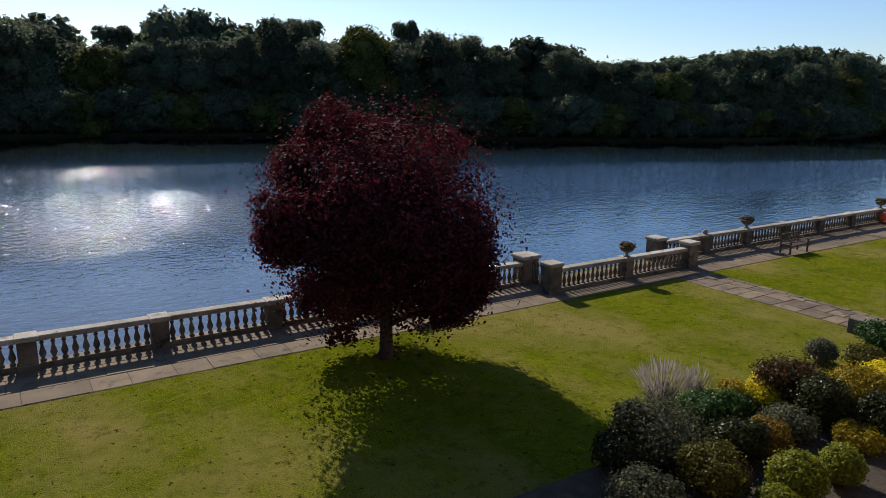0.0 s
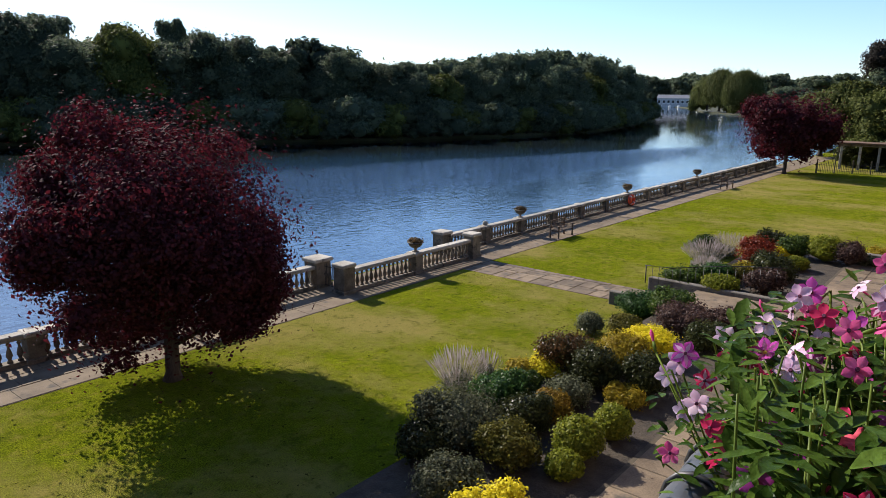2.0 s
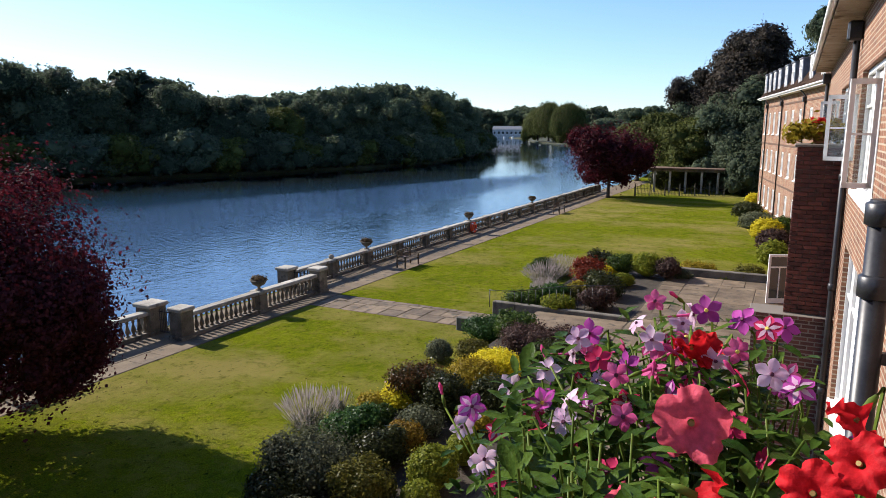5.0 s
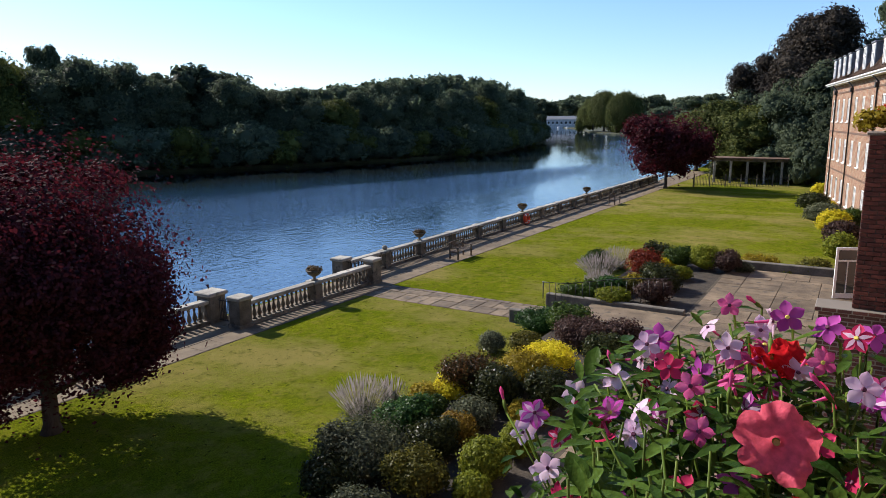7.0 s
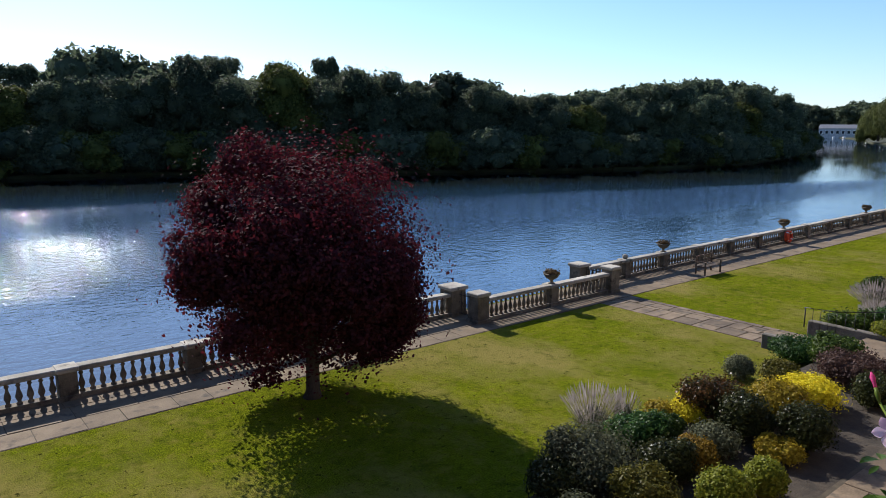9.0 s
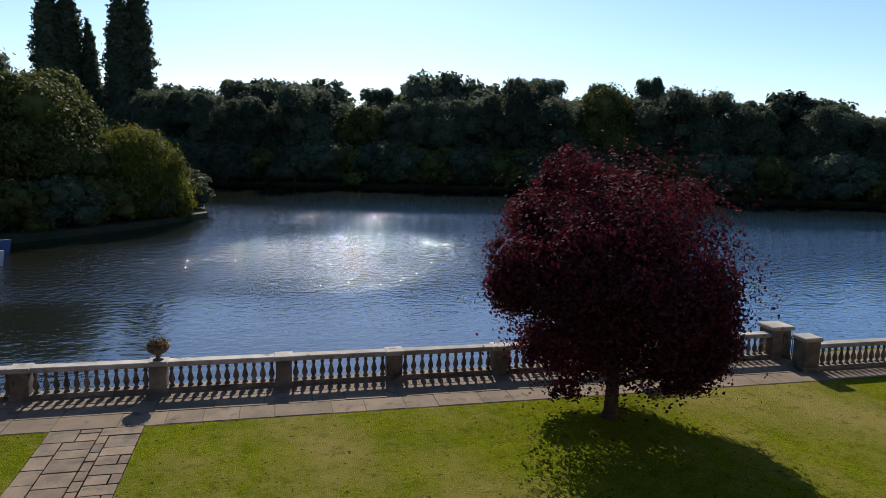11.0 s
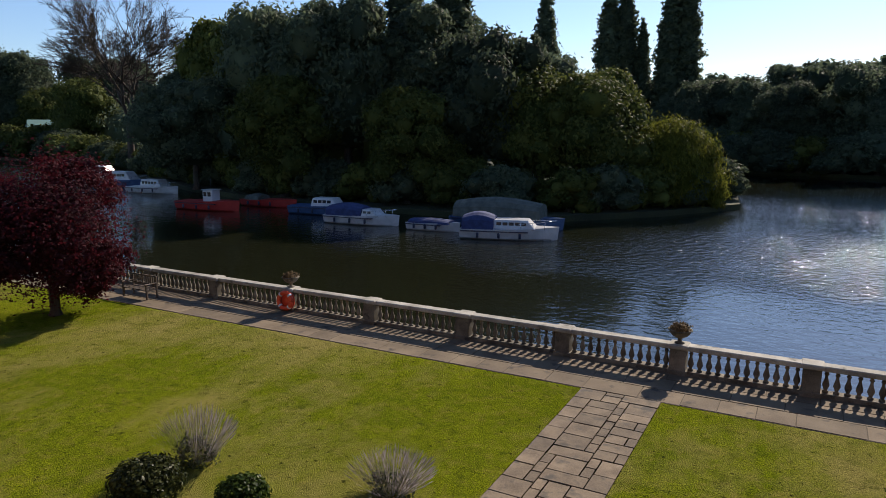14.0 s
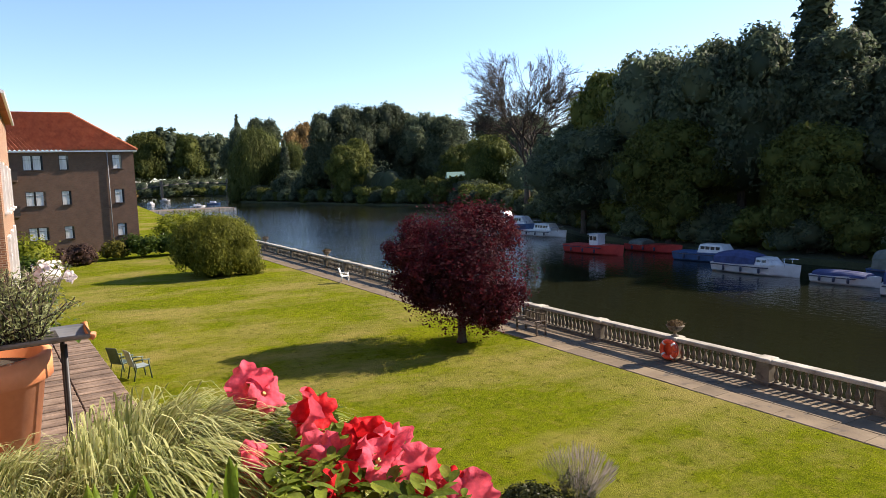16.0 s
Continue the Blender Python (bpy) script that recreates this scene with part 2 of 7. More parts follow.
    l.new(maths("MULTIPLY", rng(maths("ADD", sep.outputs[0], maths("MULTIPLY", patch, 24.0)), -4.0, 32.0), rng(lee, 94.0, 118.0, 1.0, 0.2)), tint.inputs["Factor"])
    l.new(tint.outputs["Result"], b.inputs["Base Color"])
    ripples = bumped(wave(2.3, (0.72, 1.0, 1), 4, 0.2), 0.21, gust)
    swell = bumped(wave(0.45, (0.4, 1.3, 1), 3, 0.5), 0.05, rng(lee, 92.0, 110.0, 0.5, 0.12), ripples)
    l.new(swell, b.inputs["Normal"])
    return m


STONE = surface("weathered_stone", (0.06, 0.0496, 0.0336), (0.216, 0.184, 0.132), 2.2, 30, 0.9, 0.5, 0.015, spread=0.18, stain=((0.04, 0.036, 0.028), 3.5, 0.58))
COPING = surface("pale_stone_coping", (0.187, 0.17, 0.136), (0.425, 0.391, 0.323), 1.5, 30, 0.9, 0.4, 0.01, spread=0.15, stain=((0.085, 0.0765, 0.0595), 2.5, 0.60))
PAVING = surface("paving_slab", (0.099, 0.06996, 0.04092), (0.1749, 0.1307, 0.08052), 1.1, 35, 0.92, 0.4, 0.008, spread=0.16, stain=((0.0495, 0.0396, 0.0297), 2.0, 0.58))
FLAG = surface("york_flagstone", (0.0828, 0.05904, 0.036), (0.1944, 0.144, 0.09), 1.6, 28, 0.9, 0.6, 0.012, spread=0.28, stain=((0.0648, 0.054, 0.0396), 2.4, 0.57))
JOINT = surface("joint_soil", (0.0385, 0.0294, 0.0182), (0.084, 0.0665, 0.042), 4, 40, 0.95, 0.5)
SOIL = surface("garden_soil", (0.02, 0.016, 0.011), (0.055, 0.042, 0.028), 3, 30, 0.95, 0.8, 0.04)
LAWN = lawn_material()
WATER = water_material()
WOODLAND = surface("woodland_floor", (0.02, 0.024, 0.01), (0.05, 0.055, 0.02), 0.3, 6, 0.95, 0.8, 0.2)
BANK = surface("river_wall_stone", (0.06, 0.055, 0.045), (0.17, 0.15, 0.12), 1.4, 18, 0.9, 0.7, 0.03)
BARK = surface("bark", (0.028, 0.022, 0.017), (0.085, 0.066, 0.05), 5, 30, 0.95, 0.9, 0.03, stretch=(1, 1, 0.25))
IRON = surface("black_iron", (0.010, 0.010, 0.011), (0.03, 0.03, 0.03), 8, 60, 0.5, 0.2, 0.004, spec=0.5)
TEAK = surface("weathered_teak", (0.07, 0.048, 0.03), (0.17, 0.125, 0.085), 4, 50, 0.8, 0.5, 0.006, stretch=(0.4, 4, 4))
BRICK_RED = brickwork("red_brick", (0.250, 0.108, 0.052), (0.150, 0.061, 0.033), (0.35, 0.285, 0.20))
BRICK_BROWN = brickwork("brown_brick", (0.124, 0.064, 0.0384), (0.092, 0.044, 0.0272), (0.112, 0.08, 0.056), 0.4)
BRICK_DARK = brickwork("dark_red_brickwork", (0.110, 0.036, 0.024), (0.055, 0.018, 0.013), (0.16, 0.135, 0.11), 0.5)
BRICK_PIECE = surface("dark_red_brick", (0.050, 0.016, 0.012), (0.135, 0.040, 0.026), 9, 70, 0.9, 0.6, 0.006, spread=0.35)
MORTAR = surface("grey_mortar", (0.10, 0.085, 0.07), (0.20, 0.17, 0.14), 6, 60, 0.95, 0.5, 0.006)
WHITE = surface("white_gloss_paint", (0.66, 0.65, 0.62), (0.82, 0.81, 0.79), 2, 30, 0.35, 0.1, 0.003, stain=((0.5, 0.48, 0.44), 3.0, 0.63))
ROOF_TILE = surface("orange_clay_tile", (0.255, 0.075, 0.03), (0.42, 0.1425, 0.06), 1.6, 25, 0.85, 0.4, 0.01, stain=((0.18, 0.06, 0.03), 2.2, 0.64))
ROOF_BROWN = surface("brown_roof_tile", (0.07, 0.042, 0.028), (0.17, 0.10, 0.062), 2.0, 20, 0.9, 0.8, 0.03, stretch=(1, 1, 3))
LEAD = surface("grey_lead", (0.10, 0.105, 0.115), (0.22, 0.225, 0.235), 3, 25, 0.6, 0.3, 0.006)
SOFFIT = surface("peeling_soffit_board", (0.225, 0.1725, 0.1125), (0.4125, 0.3525, 0.27), 2.5, 30, 0.85, 0.5, 0.01, stain=((0.105, 0.0675, 0.0375), 3.0, 0.56))
CLEAR = plain("clear_glass", (0.85, 0.9, 0.9), 0.02, 0.0, 0.6)
CLEAR.node_tree.nodes["Principled BSDF"].inputs["Transmission Weight"].default_value = 0.92
CLEAR.node_tree.nodes["Principled BSDF"].inputs["IOR"].default_value = 1.1
GLASS = plain("window_glass", (0.022, 0.028, 0.034), 0.04, 0.0, 0.9)
CURTAIN = surface("white_net_curtain", (0.42, 0.41, 0.39), (0.68, 0.67, 0.65), 2, 12, 0.9, 0.4, 0.02, stretch=(4, 4, 0.4))
BLACK_PIPE = surface("black_painted_pipe", (0.012, 0.012, 0.014), (0.035, 0.036, 0.04), 5, 50, 0.38, 0.2, 0.003)
LEAF_WOOD = foliage("woodland_leaf", (0.050, 0.070, 0.045), (0.130, 0.158, 0.090), 0.55, 0.65, 0.28)
LEAF_OLIVE = foliage("olive_leaf", (0.040, 0.054, 0.013), (0.118, 0.130, 0.030), 0.35, 0.65, 0.2)
LEAF_WILLOW = foliage("willow_leaf", (0.07125, 0.08625, 0.012), (0.2025, 0.2025, 0.03), 0.5, 0.6, 0.15)
LEAF_COPPER = foliage("copper_leaf", (0.017, 0.008, 0.010), (0.074, 0.022, 0.027), 0.30, 0.85, 0.1, (0.10, 0.012, 0.018))
LEAF_BEECH = foliage("copper_beech_leaf", (0.024, 0.021, 0.017), (0.068, 0.054, 0.040), 0.30, 0.65, 0.1)
LEAF_WEEPING = foliage("weeping_leaf", (0.036, 0.050, 0.015), (0.110, 0.124, 0.034), 0.42, 0.65, 0.15)
LEAF_AUTUMN = foliage("autumn_leaf", (0.16, 0.096, 0.036), (0.288, 0.192, 0.08), 0.4, 0.6, 0.2)


# ---- mesh helpers ----
def mesh_of(name, verts, faces, smooth=False):
    me = bpy.data.meshes.new(name)
    me.from_pydata([tuple(v) for v in verts], [], faces)
    if smooth:
        me.polygons.foreach_set("use_smooth", [True] * len(me.polygons))
    me.update()
    return me


def part(name, bm, material, parent=None, label="", at=None):
    """Links a bmesh or a mesh as one object, under a thing where a parent is given."""
    if isinstance(bm, bmesh.types.BMesh):
        me = bpy.data.meshes.new(name)
        bm.to_mesh(me)
        bm.free()
    else:
        me = bm
    if material and not me.materials:
        me.materials.append(material)
    ob = new(name, me)
    if parent:
        ob.parent = parent
    if at is not None:
        ob.matrix_basis = at if isinstance(at, Matrix) else Matrix.Translation(at)
    if label:
        ob["label"] = label
    return ob


def thing(name, at, label, category, group="", kind=""):
    ob = new(name)
    ob.empty_display_size = 0.2
    ob.matrix_basis = at if isinstance(at, Matrix) else Matrix.Translation(at)
    return tagged(ob, label, category, group, kind)


def box(bm, x0, x1, y0, y1, z0, z1, bevel=0.0):
    r = bmesh.ops.create_cube(bm, size=1.0, matrix=Matrix.LocRotScale(((x0 + x1) / 2, (y0 + y1) / 2, (z0 + z1) / 2), None, (abs(x1 - x0), abs(y1 - y0), abs(z1 - z0))))
    if bevel:
        es = list({e for v in r["verts"] for e in v.link_edges})
        bmesh.ops.bevel(bm, geom=es, offset=bevel, segments=1, affect="EDGES")
    return bm


def boxed(x0, x1, y0, y1, z0, z1, bevel=0.0):
    return box(bmesh.new(), x0, x1, y0, y1, z0, z1, bevel)


def lathe(profile, sides=12, bm=None, centre=(0, 0)):
    """Turns (radius, height) pairs about an upright axis."""
    bm = bm or bmesh.new()
    rings = []
    for r, z in profile:
        rings.append([bm.verts.new((centre[0] + r * math.cos(a), centre[1] + r * math.sin(a), z)) for a in (2 * math.pi * k / sides for k in range(sides))])
    for lo, hi in zip(rings, rings[1:]):
        for k in range(sides):
            f = bm.faces.new((lo[k], lo[(k + 1) % sides], hi[(k + 1) % sides], hi[k]))
            f.smooth = sides > 6
    for ring in (rings[0][::-1], rings[-1]):
        bm.faces.new(ring)
    return bm


def tube(points, radii, sides=6, bm=None):
    """A tapered round bar along a line of points."""
    bm = bm or bmesh.new()
    pts = [Vector(p) for p in points]
    rr = radii if isinstance(radii, (list, tuple)) else [radii] * len(pts)
    rings = []
    for i, p in enumerate(pts):
        d = (pts[min(i + 1, len(pts) - 1)] - pts[max(i - 1, 0)]).normalized()
        u = d.orthogonal().normalized()
        v = d.cross(u)
        rings.append([bm.verts.new(p + (u * math.cos(a) + v * math.sin(a)) * rr[i]) for a in (2 * math.pi * k / sides for k in range(sides))])
    for lo, hi in zip(rings, rings[1:]):
        best = min(range(sides), key=lambda s: (lo[0].co - hi[s].co).length)
        for k in range(sides):
            f = bm.faces.new((lo[k], lo[(k + 1) % sides], hi[(k + 1 + best) % sides], hi[(k + best) % sides]))
            f.smooth = True
    for ring in (rings[0][::-1], rings[-1]):
        try:
            bm.faces.new(ring)
        except ValueError:
            pass
    return bm


def leaf_mesh(name, centres, size, rng, droop=0.0, up=0.3, long=1.6, cores=None, tri=False):
    """Many small pointed leaves, each a bent diamond or a triangle, about the given centres, turned roughly
    along the outward directions that come with them; cores: dark masses behind them."""
    n = len(centres)
    face_out = centres[:, 3:6] if centres.shape[1] == 6 else None
    centres = centres[:, :3]
    d = rng.normal(size=(n, 3))
    d[:, 2] = d[:, 2] * 0.7 - droop
    w = rng.normal(size=(n, 3))
    w[:, 2] += up
    if face_out is not None:
        d -= 0.75 * (d * face_out).sum(1)[:, None] * face_out
        w = w * 0.55 + face_out * 1.1
    d /= np.linalg.norm(d, axis=1)[:, None]
    s = np.cross(d, w)
    s /= np.linalg.norm(s, axis=1)[:, None] + 1e-9
    nn = np.cross(s, d)
    z = (size * rng.uniform(0.6, 1.35, n))[:, None]
    c = 3 if tri else 4
    v = np.empty((n, c, 3))
    v[:, 0] = centres - d * z * long / 2
    v[:, 1] = centres + s * z * 0.5 + (d * z * long / 2 if tri else nn * z * 0.12)
    v[:, 2] = centres + d * z * long / 2 - (s * z * 0.5 if tri else 0)
    if not tri:
        v[:, 3] = centres - s * z * 0.5 + nn * z * 0.12
    verts = v.reshape(-1, 3)
    faces = np.arange(c * n).reshape(-1, c)
    me = bpy.data.meshes.new(name)
    core_v, core_f = [], []
    if cores:
        bm = bmesh.new()
        for q0, r in cores:
            g = bmesh.ops.create_icosphere(bm, subdivisions=2, radius=1.0)
            for q in g["verts"]:
                k = 1 + 0.25 * noise.noise(q.co * 2.3 + Vector(q0))
                q.co = Vector((q0[0] + q.co.x * r[0] * k, q0[1] + q.co.y * r[1] * k, q0[2] + q.co.z * r[2] * k))
        bm.verts.index_update()
        core_v = np.array([q.co[:] for q in bm.verts])
        core_f = np.array([[q.index for q in f.verts] for f in bm.faces]) + c * n
        bm.free()
        verts = np.vstack([verts, core_v])
    me.vertices.add(len(verts))
    me.vertices.foreach_set("co", verts.astype(np.float32).ravel())
    loops = np.concatenate([faces.ravel(), np.asarray(core_f, dtype=int).ravel()]) if cores else faces.ravel()
    me.loops.add(len(loops))
    me.loops.foreach_set("vertex_index", loops.astype(np.int32))
    starts = list(range(0, c * n, c)) + [c * n + 3 * k for k in range(len(core_f))]
    me.polygons.add(len(starts))
    me.polygons.foreach_set("loop_start", np.array(starts, dtype=np.int32))
    me.update(calc_edges=True)
    return me


def clumped(lobes, n, rng, per=14, tight=0.16, shell=(0.72, 1.08), low=-1.0, stray=0.0):
    """Leaf centres in clumps over the outer parts of several rounded lobes (centre, radii)."""
    vol = np.array([r[0] * r[1] + r[0] * r[2] for _, r in lobes])
    out = []
    for (c, r), share in zip(lobes, vol / vol.sum()):
        k = max(3, int(n * share / per))
        u = rng.normal(size=(k, 3))
        u /= np.linalg.norm(u, axis=1)[:, None]
        u[:, 2] = np.where(u[:, 2] < low, -u[:, 2], u[:, 2])
        # some sprays stand out beyond the rest
        out_by = rng.uniform(*shell, (k, 1)) * np.where(rng.uniform(size=(k, 1)) < stray, 1.10, 1.0)
        p = u * out_by * np.array(r) + np.array(c)
        off = rng.normal(size=(k * per, 3))
        q = np.repeat(p, per, axis=0) + off * tight * np.mean(r)
        o = np.repeat(u, per, axis=0) + 0.55 * off
        out.append(np.hstack([q, o / np.linalg.norm(o, axis=1)[:, None]]))
    return np.vstack(out)


def limbs(rng, height, spread, trunk_r, forks=7, lean=(0, 0), start=0.3, twigs=3):
    """A tapered trunk with limbs that fork once."""
    bm = bmesh.new()
    top = Vector((lean[0], lean[1], height))
    tube([(0, 0, -0.05), (0.02, 0, height * 0.04), top * 0.35, top * 0.7, top], [trunk_r * 1.5, trunk_r, trunk_r * 0.8, trunk_r * 0.45, trunk_r * 0.15], 9, bm)
    for k in range(forks):
        a = 2 * math.pi * (k + rng.uniform(-0.3, 0.3)) / forks * 2.4
        t = start + (0.9 - start) * k / forks
        p = top * t
        reach = spread * rng.uniform(0.6, 1.0) * (1.1 - 0.5 * t)
        e = p + Vector((math.cos(a) * reach, math.sin(a) * reach, height * rng.uniform(0.12, 0.3)))
        m = p.lerp(e, 0.5) + Vector((0, 0, -0.04 * height))
        r0 = trunk_r * 0.55 * (1 - 0.5 * t)
        tube([p, m, e], [r0, r0 * 0.6, r0 * 0.15], 6, bm)
        for j in range(twigs):
            q = m.lerp(e, rng.uniform(0.1, 0.9))
            f = q + Vector((rng.normal() * reach * 0.3, rng.normal() * reach * 0.3, abs(rng.normal()) * height * 0.12))
            tube([q, q.lerp(f, 0.5) + Vector((0, 0, 0.02 * height)), f], [r0 * 0.35, r0 * 0.22, r0 * 0.06], 4, bm)
    return bm


# ---- ground, river and banks ----
def sheet(name, corners, z, material, label, category, thick=0.0, kind="structure"):
    bm = bmesh.new()
    top = [bm.verts.new((x, y, z)) for x, y in corners]
    bm.faces.new(top)
    if thick:
        low = [bm.verts.new((x, y, z - thick)) for x, y in corners]
        for k in range(len(top)):
            j = (k + 1) % len(top)
            bm.faces.new((top[k], low[k], low[j], top[j]))
    bmesh.ops.recalc_face_normals(bm, faces=bm.faces)
    ob = part(name, bm, material)
    return tagged(ob, label, category, kind=kind)


WATER_Z, WALL_Y, RAIL_Y = -1.3, 20.75, 20.4
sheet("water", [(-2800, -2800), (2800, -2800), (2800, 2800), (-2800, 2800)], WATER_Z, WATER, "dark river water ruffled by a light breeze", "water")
sheet("ground", [(-2500, -2500), (2500, -2500), (2500, 330), (700, 150), (420, 62), (210, 30), (110, WALL_Y), (-95, WALL_Y), (-150, 24), (-240, 30), (-700, 60), (-2500, 150)], 0.0, LAWN,
      "mown green lawn with dry and worn patches", "lawn", 1.6)
sheet("ground_far_bank", [(-30, 151), (-8, 132), (14, 129), (38, 125), (58, 114), (80, 100), (100, 91), (130, 83), (165, 84), (205, 94), (245, 107), (255, 120), (330, 192), (480, 300), (2500, 1300), (2500, 2500), (-400, 2500), (-60, 240)], -0.75, WOODLAND,
      "dark wooded far bank of the river", "river bank", 0.9)
sheet("ground_far_reach", [(330, 84), (372, 116), (420, 148), (520, 190), (600, 236), (640, 330), (2500, 1100), (2500, 260), (900, 120)], -0.8, WOODLAND, "wooded bank at the far end of the reach", "river bank", 0.9)
sheet("ground_island", [(-8, 84), (-7, 76), (-13, 66), (-22, 56), (-52, 56.5), (-70, 62), (-92, 72), (-128, 86), (-165, 98), (-205, 90), (-245, 85), (-300, 76), (-318, 90), (-335, 105), (-420, 107), (-490, 100), (-505, 62), (-525, 40), (-2500, 60), (-2500, 2400), (-420, 2400), (-90, 240), (-40, 130), (-16, 100)], -0.75, WOODLAND,
      "dark wooded river island bank with overgrown edge", "river bank", 0.9)
tagged(part("river_wall", boxed(-95, 16.7, WALL_Y - 0.1, WALL_Y + 0.22, -1.9, -0.02), BANK), "dark stone river wall below the balustrade", "retaining wall", kind="structure")
tagged(part("river_wall", boxed(24.9, 130, WALL_Y - 0.1, WALL_Y + 0.22, -1.9, -0.02), BANK), "dark stone river wall below the balustrade", "retaining wall", kind="structure")
tagged(part("river_wall", boxed(16.7, 24.9, WALL_Y - 0.1, WALL_Y + 0.22, -1.9, -0.6), BANK), "dark stone river wall beside the landing steps", "retaining wall", kind="structure")

# riverside path
PATH_Y0, PATH_Y1 = 17.9, 20.62
path_strip = tagged(part("path", boxed(-94, 100, PATH_Y0, PATH_Y1, -0.2, 0.006), JOINT), "pale worn stone path along the balustrade", "path", kind="structure")
tagged(part("path_far", boxed(40.0, 100, PATH_Y0 + 0.02, PATH_Y1 - 0.02, -0.1, 0.018), PAVING), "pale worn stone path along the balustrade", "path", kind="structure")
tagged(part("path_far", boxed(-94, -27.0, PATH_Y0 + 0.02, PATH_Y1 - 0.02, -0.1, 0.018), PAVING), "pale worn stone path along the balustrade", "path", kind="structure")

# terrace before the house
TERRACE_Z = 0.4
tagged(part("terrace", boxed(-9, 34.4, -1.6, 5.2, -0.3, TERRACE_Z - 0.02), JOINT), "flagstone terrace before the brick house", "terrace", kind="structure")
tagged(part("planting_bed", boxed(-9, 22.4, 5.1, 8.7, -0.3, TERRACE_Z - 0.05, 0.04), SOIL), "dark soil of the shrub border", "flower bed", kind="structure")
tagged(part("planting_bed", boxed(25.3, 36.0, 5.1, 9.2, -0.3, TERRACE_Z - 0.05, 0.04), SOIL), "dark soil of the shrub border", "flower bed", kind="structure")
tagged(part("terrace_edge_wall", boxed(34.4, 34.75, -0.6, 5.3, -0.2, 0.75, 0.03), BANK), "low dark stone wall at the end of the terrace", "garden wall", kind="structure")
tagged(part("terrace_edge_wall", boxed(22.4, 22.65, 5.2, 10.85, -0.2, 0.5, 0.03), BANK), "low dark stone wall beside the garden steps", "garden wall", kind="structure")
tagged(part("terrace_edge_wall", boxed(25.02, 25.3, 5.2, 10.5, -0.2, 0.55, 0.03), BANK), "low dark stone wall beside the garden steps", "garden wall", kind="structure")
for k in range(3):
    tagged(part("garden_step", boxed(22.66, 25.0, 5.15, 8.6 + 0.33 * (2 - k), -0.1, 0.13 * (k + 1), 0.01), FLAG), "shallow worn stone garden step", "step", "garden steps", "structure")


# ---- balustrade ----
BAL_PROFILE = [(0.075, 0.0), (0.075, 0.05), (0.045, 0.06), (0.05, 0.10), (0.088, 0.19), (0.08, 0.26), (0.04, 0.40), (0.036, 0.47), (0.06, 0.50), (0.06, 0.525), (0.042, 0.54), (0.042, 0.57), (0.075, 0.58), (0.075, 0.62)]
BALUSTER = bpy.data.meshes.new("baluster")
_b = lathe(BAL_PROFILE, 8)
_b.to_mesh(BALUSTER)
_b.free()
BALUSTER.materials.append(STONE)


def balustrade_bay(x0, x1, y, step=0.255):
    t = thing("balustrade", ((x0 + x1) / 2, y, 0), "weathered stone balustrade with pale coping, between piers by the river", "balustrade", "riverside balustrade")
    h = (x1 - x0) / 2
    part("plinth", boxed(-h, h, -0.17, 0.17, -0.05, 0.14, 0.015), STONE, t)
    part("coping", boxed(-h, h, -0.19, 0.19, 0.755, 0.90, 0.025), COPING, t, "pale lichened stone coping")
    n = max(2, round((x1 - x0) / step))
    for k in range(n):
        x = -h + (k + 0.5) * (2 * h) / n
        part("baluster", BALUSTER, STONE, t, at=(x, 0, 0.138))
    return t


def pier(x, y, h=0.92, w=0.46, cap=0.05):
    t = thing("balustrade_pier", (x, y, 0), "square weathered stone balustrade pier", "pier", "balustrade piers")
    part("shaft", boxed(-w / 2, w / 2, -w / 2, w / 2, -0.05, h - 0.14, 0.015), STONE, t)
    bm = boxed(-w / 2 - cap, w / 2 + cap, -w / 2 - cap, w / 2 + cap, h - 0.138, h, 0.03)
    part("cap", bm, COPING, t, "pale stone cap")
    part("base", boxed(-w / 2 - 0.04, w / 2 + 0.04, -w / 2 - 0.04, w / 2 + 0.04, -0.05, 0.15, 0.015), STONE, t)
    return t


URN_PROFILE = [(0.15, 0.0), (0.15, 0.05), (0.07, 0.08), (0.06, 0.16), (0.10, 0.19), (0.24, 0.27), (0.31, 0.36), (0.30, 0.40), (0.36, 0.43), (0.36, 0.46), (0.29, 0.47), (0.24, 0.42)]
URN_LEAVES = []


def urn(x, y, z, s=0.95):
    t = thing("urn", Matrix.LocRotScale((x, y, z), None, (s, s, s)), "carved stone urn with dry trailing plants on a balustrade pier", "urn", "balustrade urns")
    part("bowl", lathe(URN_PROFILE, 18), STONE, t)
    if not URN_LEAVES:
        rng = np.random.default_rng(5)
        c = clumped([((0, 0, 0.50), (0.30, 0.30, 0.13))], 900, rng, 10, 0.14)
        URN_LEAVES.append(leaf_mesh("urn_plant", c, 0.05, rng, cores=[((0, 0, 0.47), (0.25, 0.25, 0.09))]))
    part("urn_plant", URN_LEAVES[0], DRY_PLANT, t, "dry brown and green trailing plants")
    return t


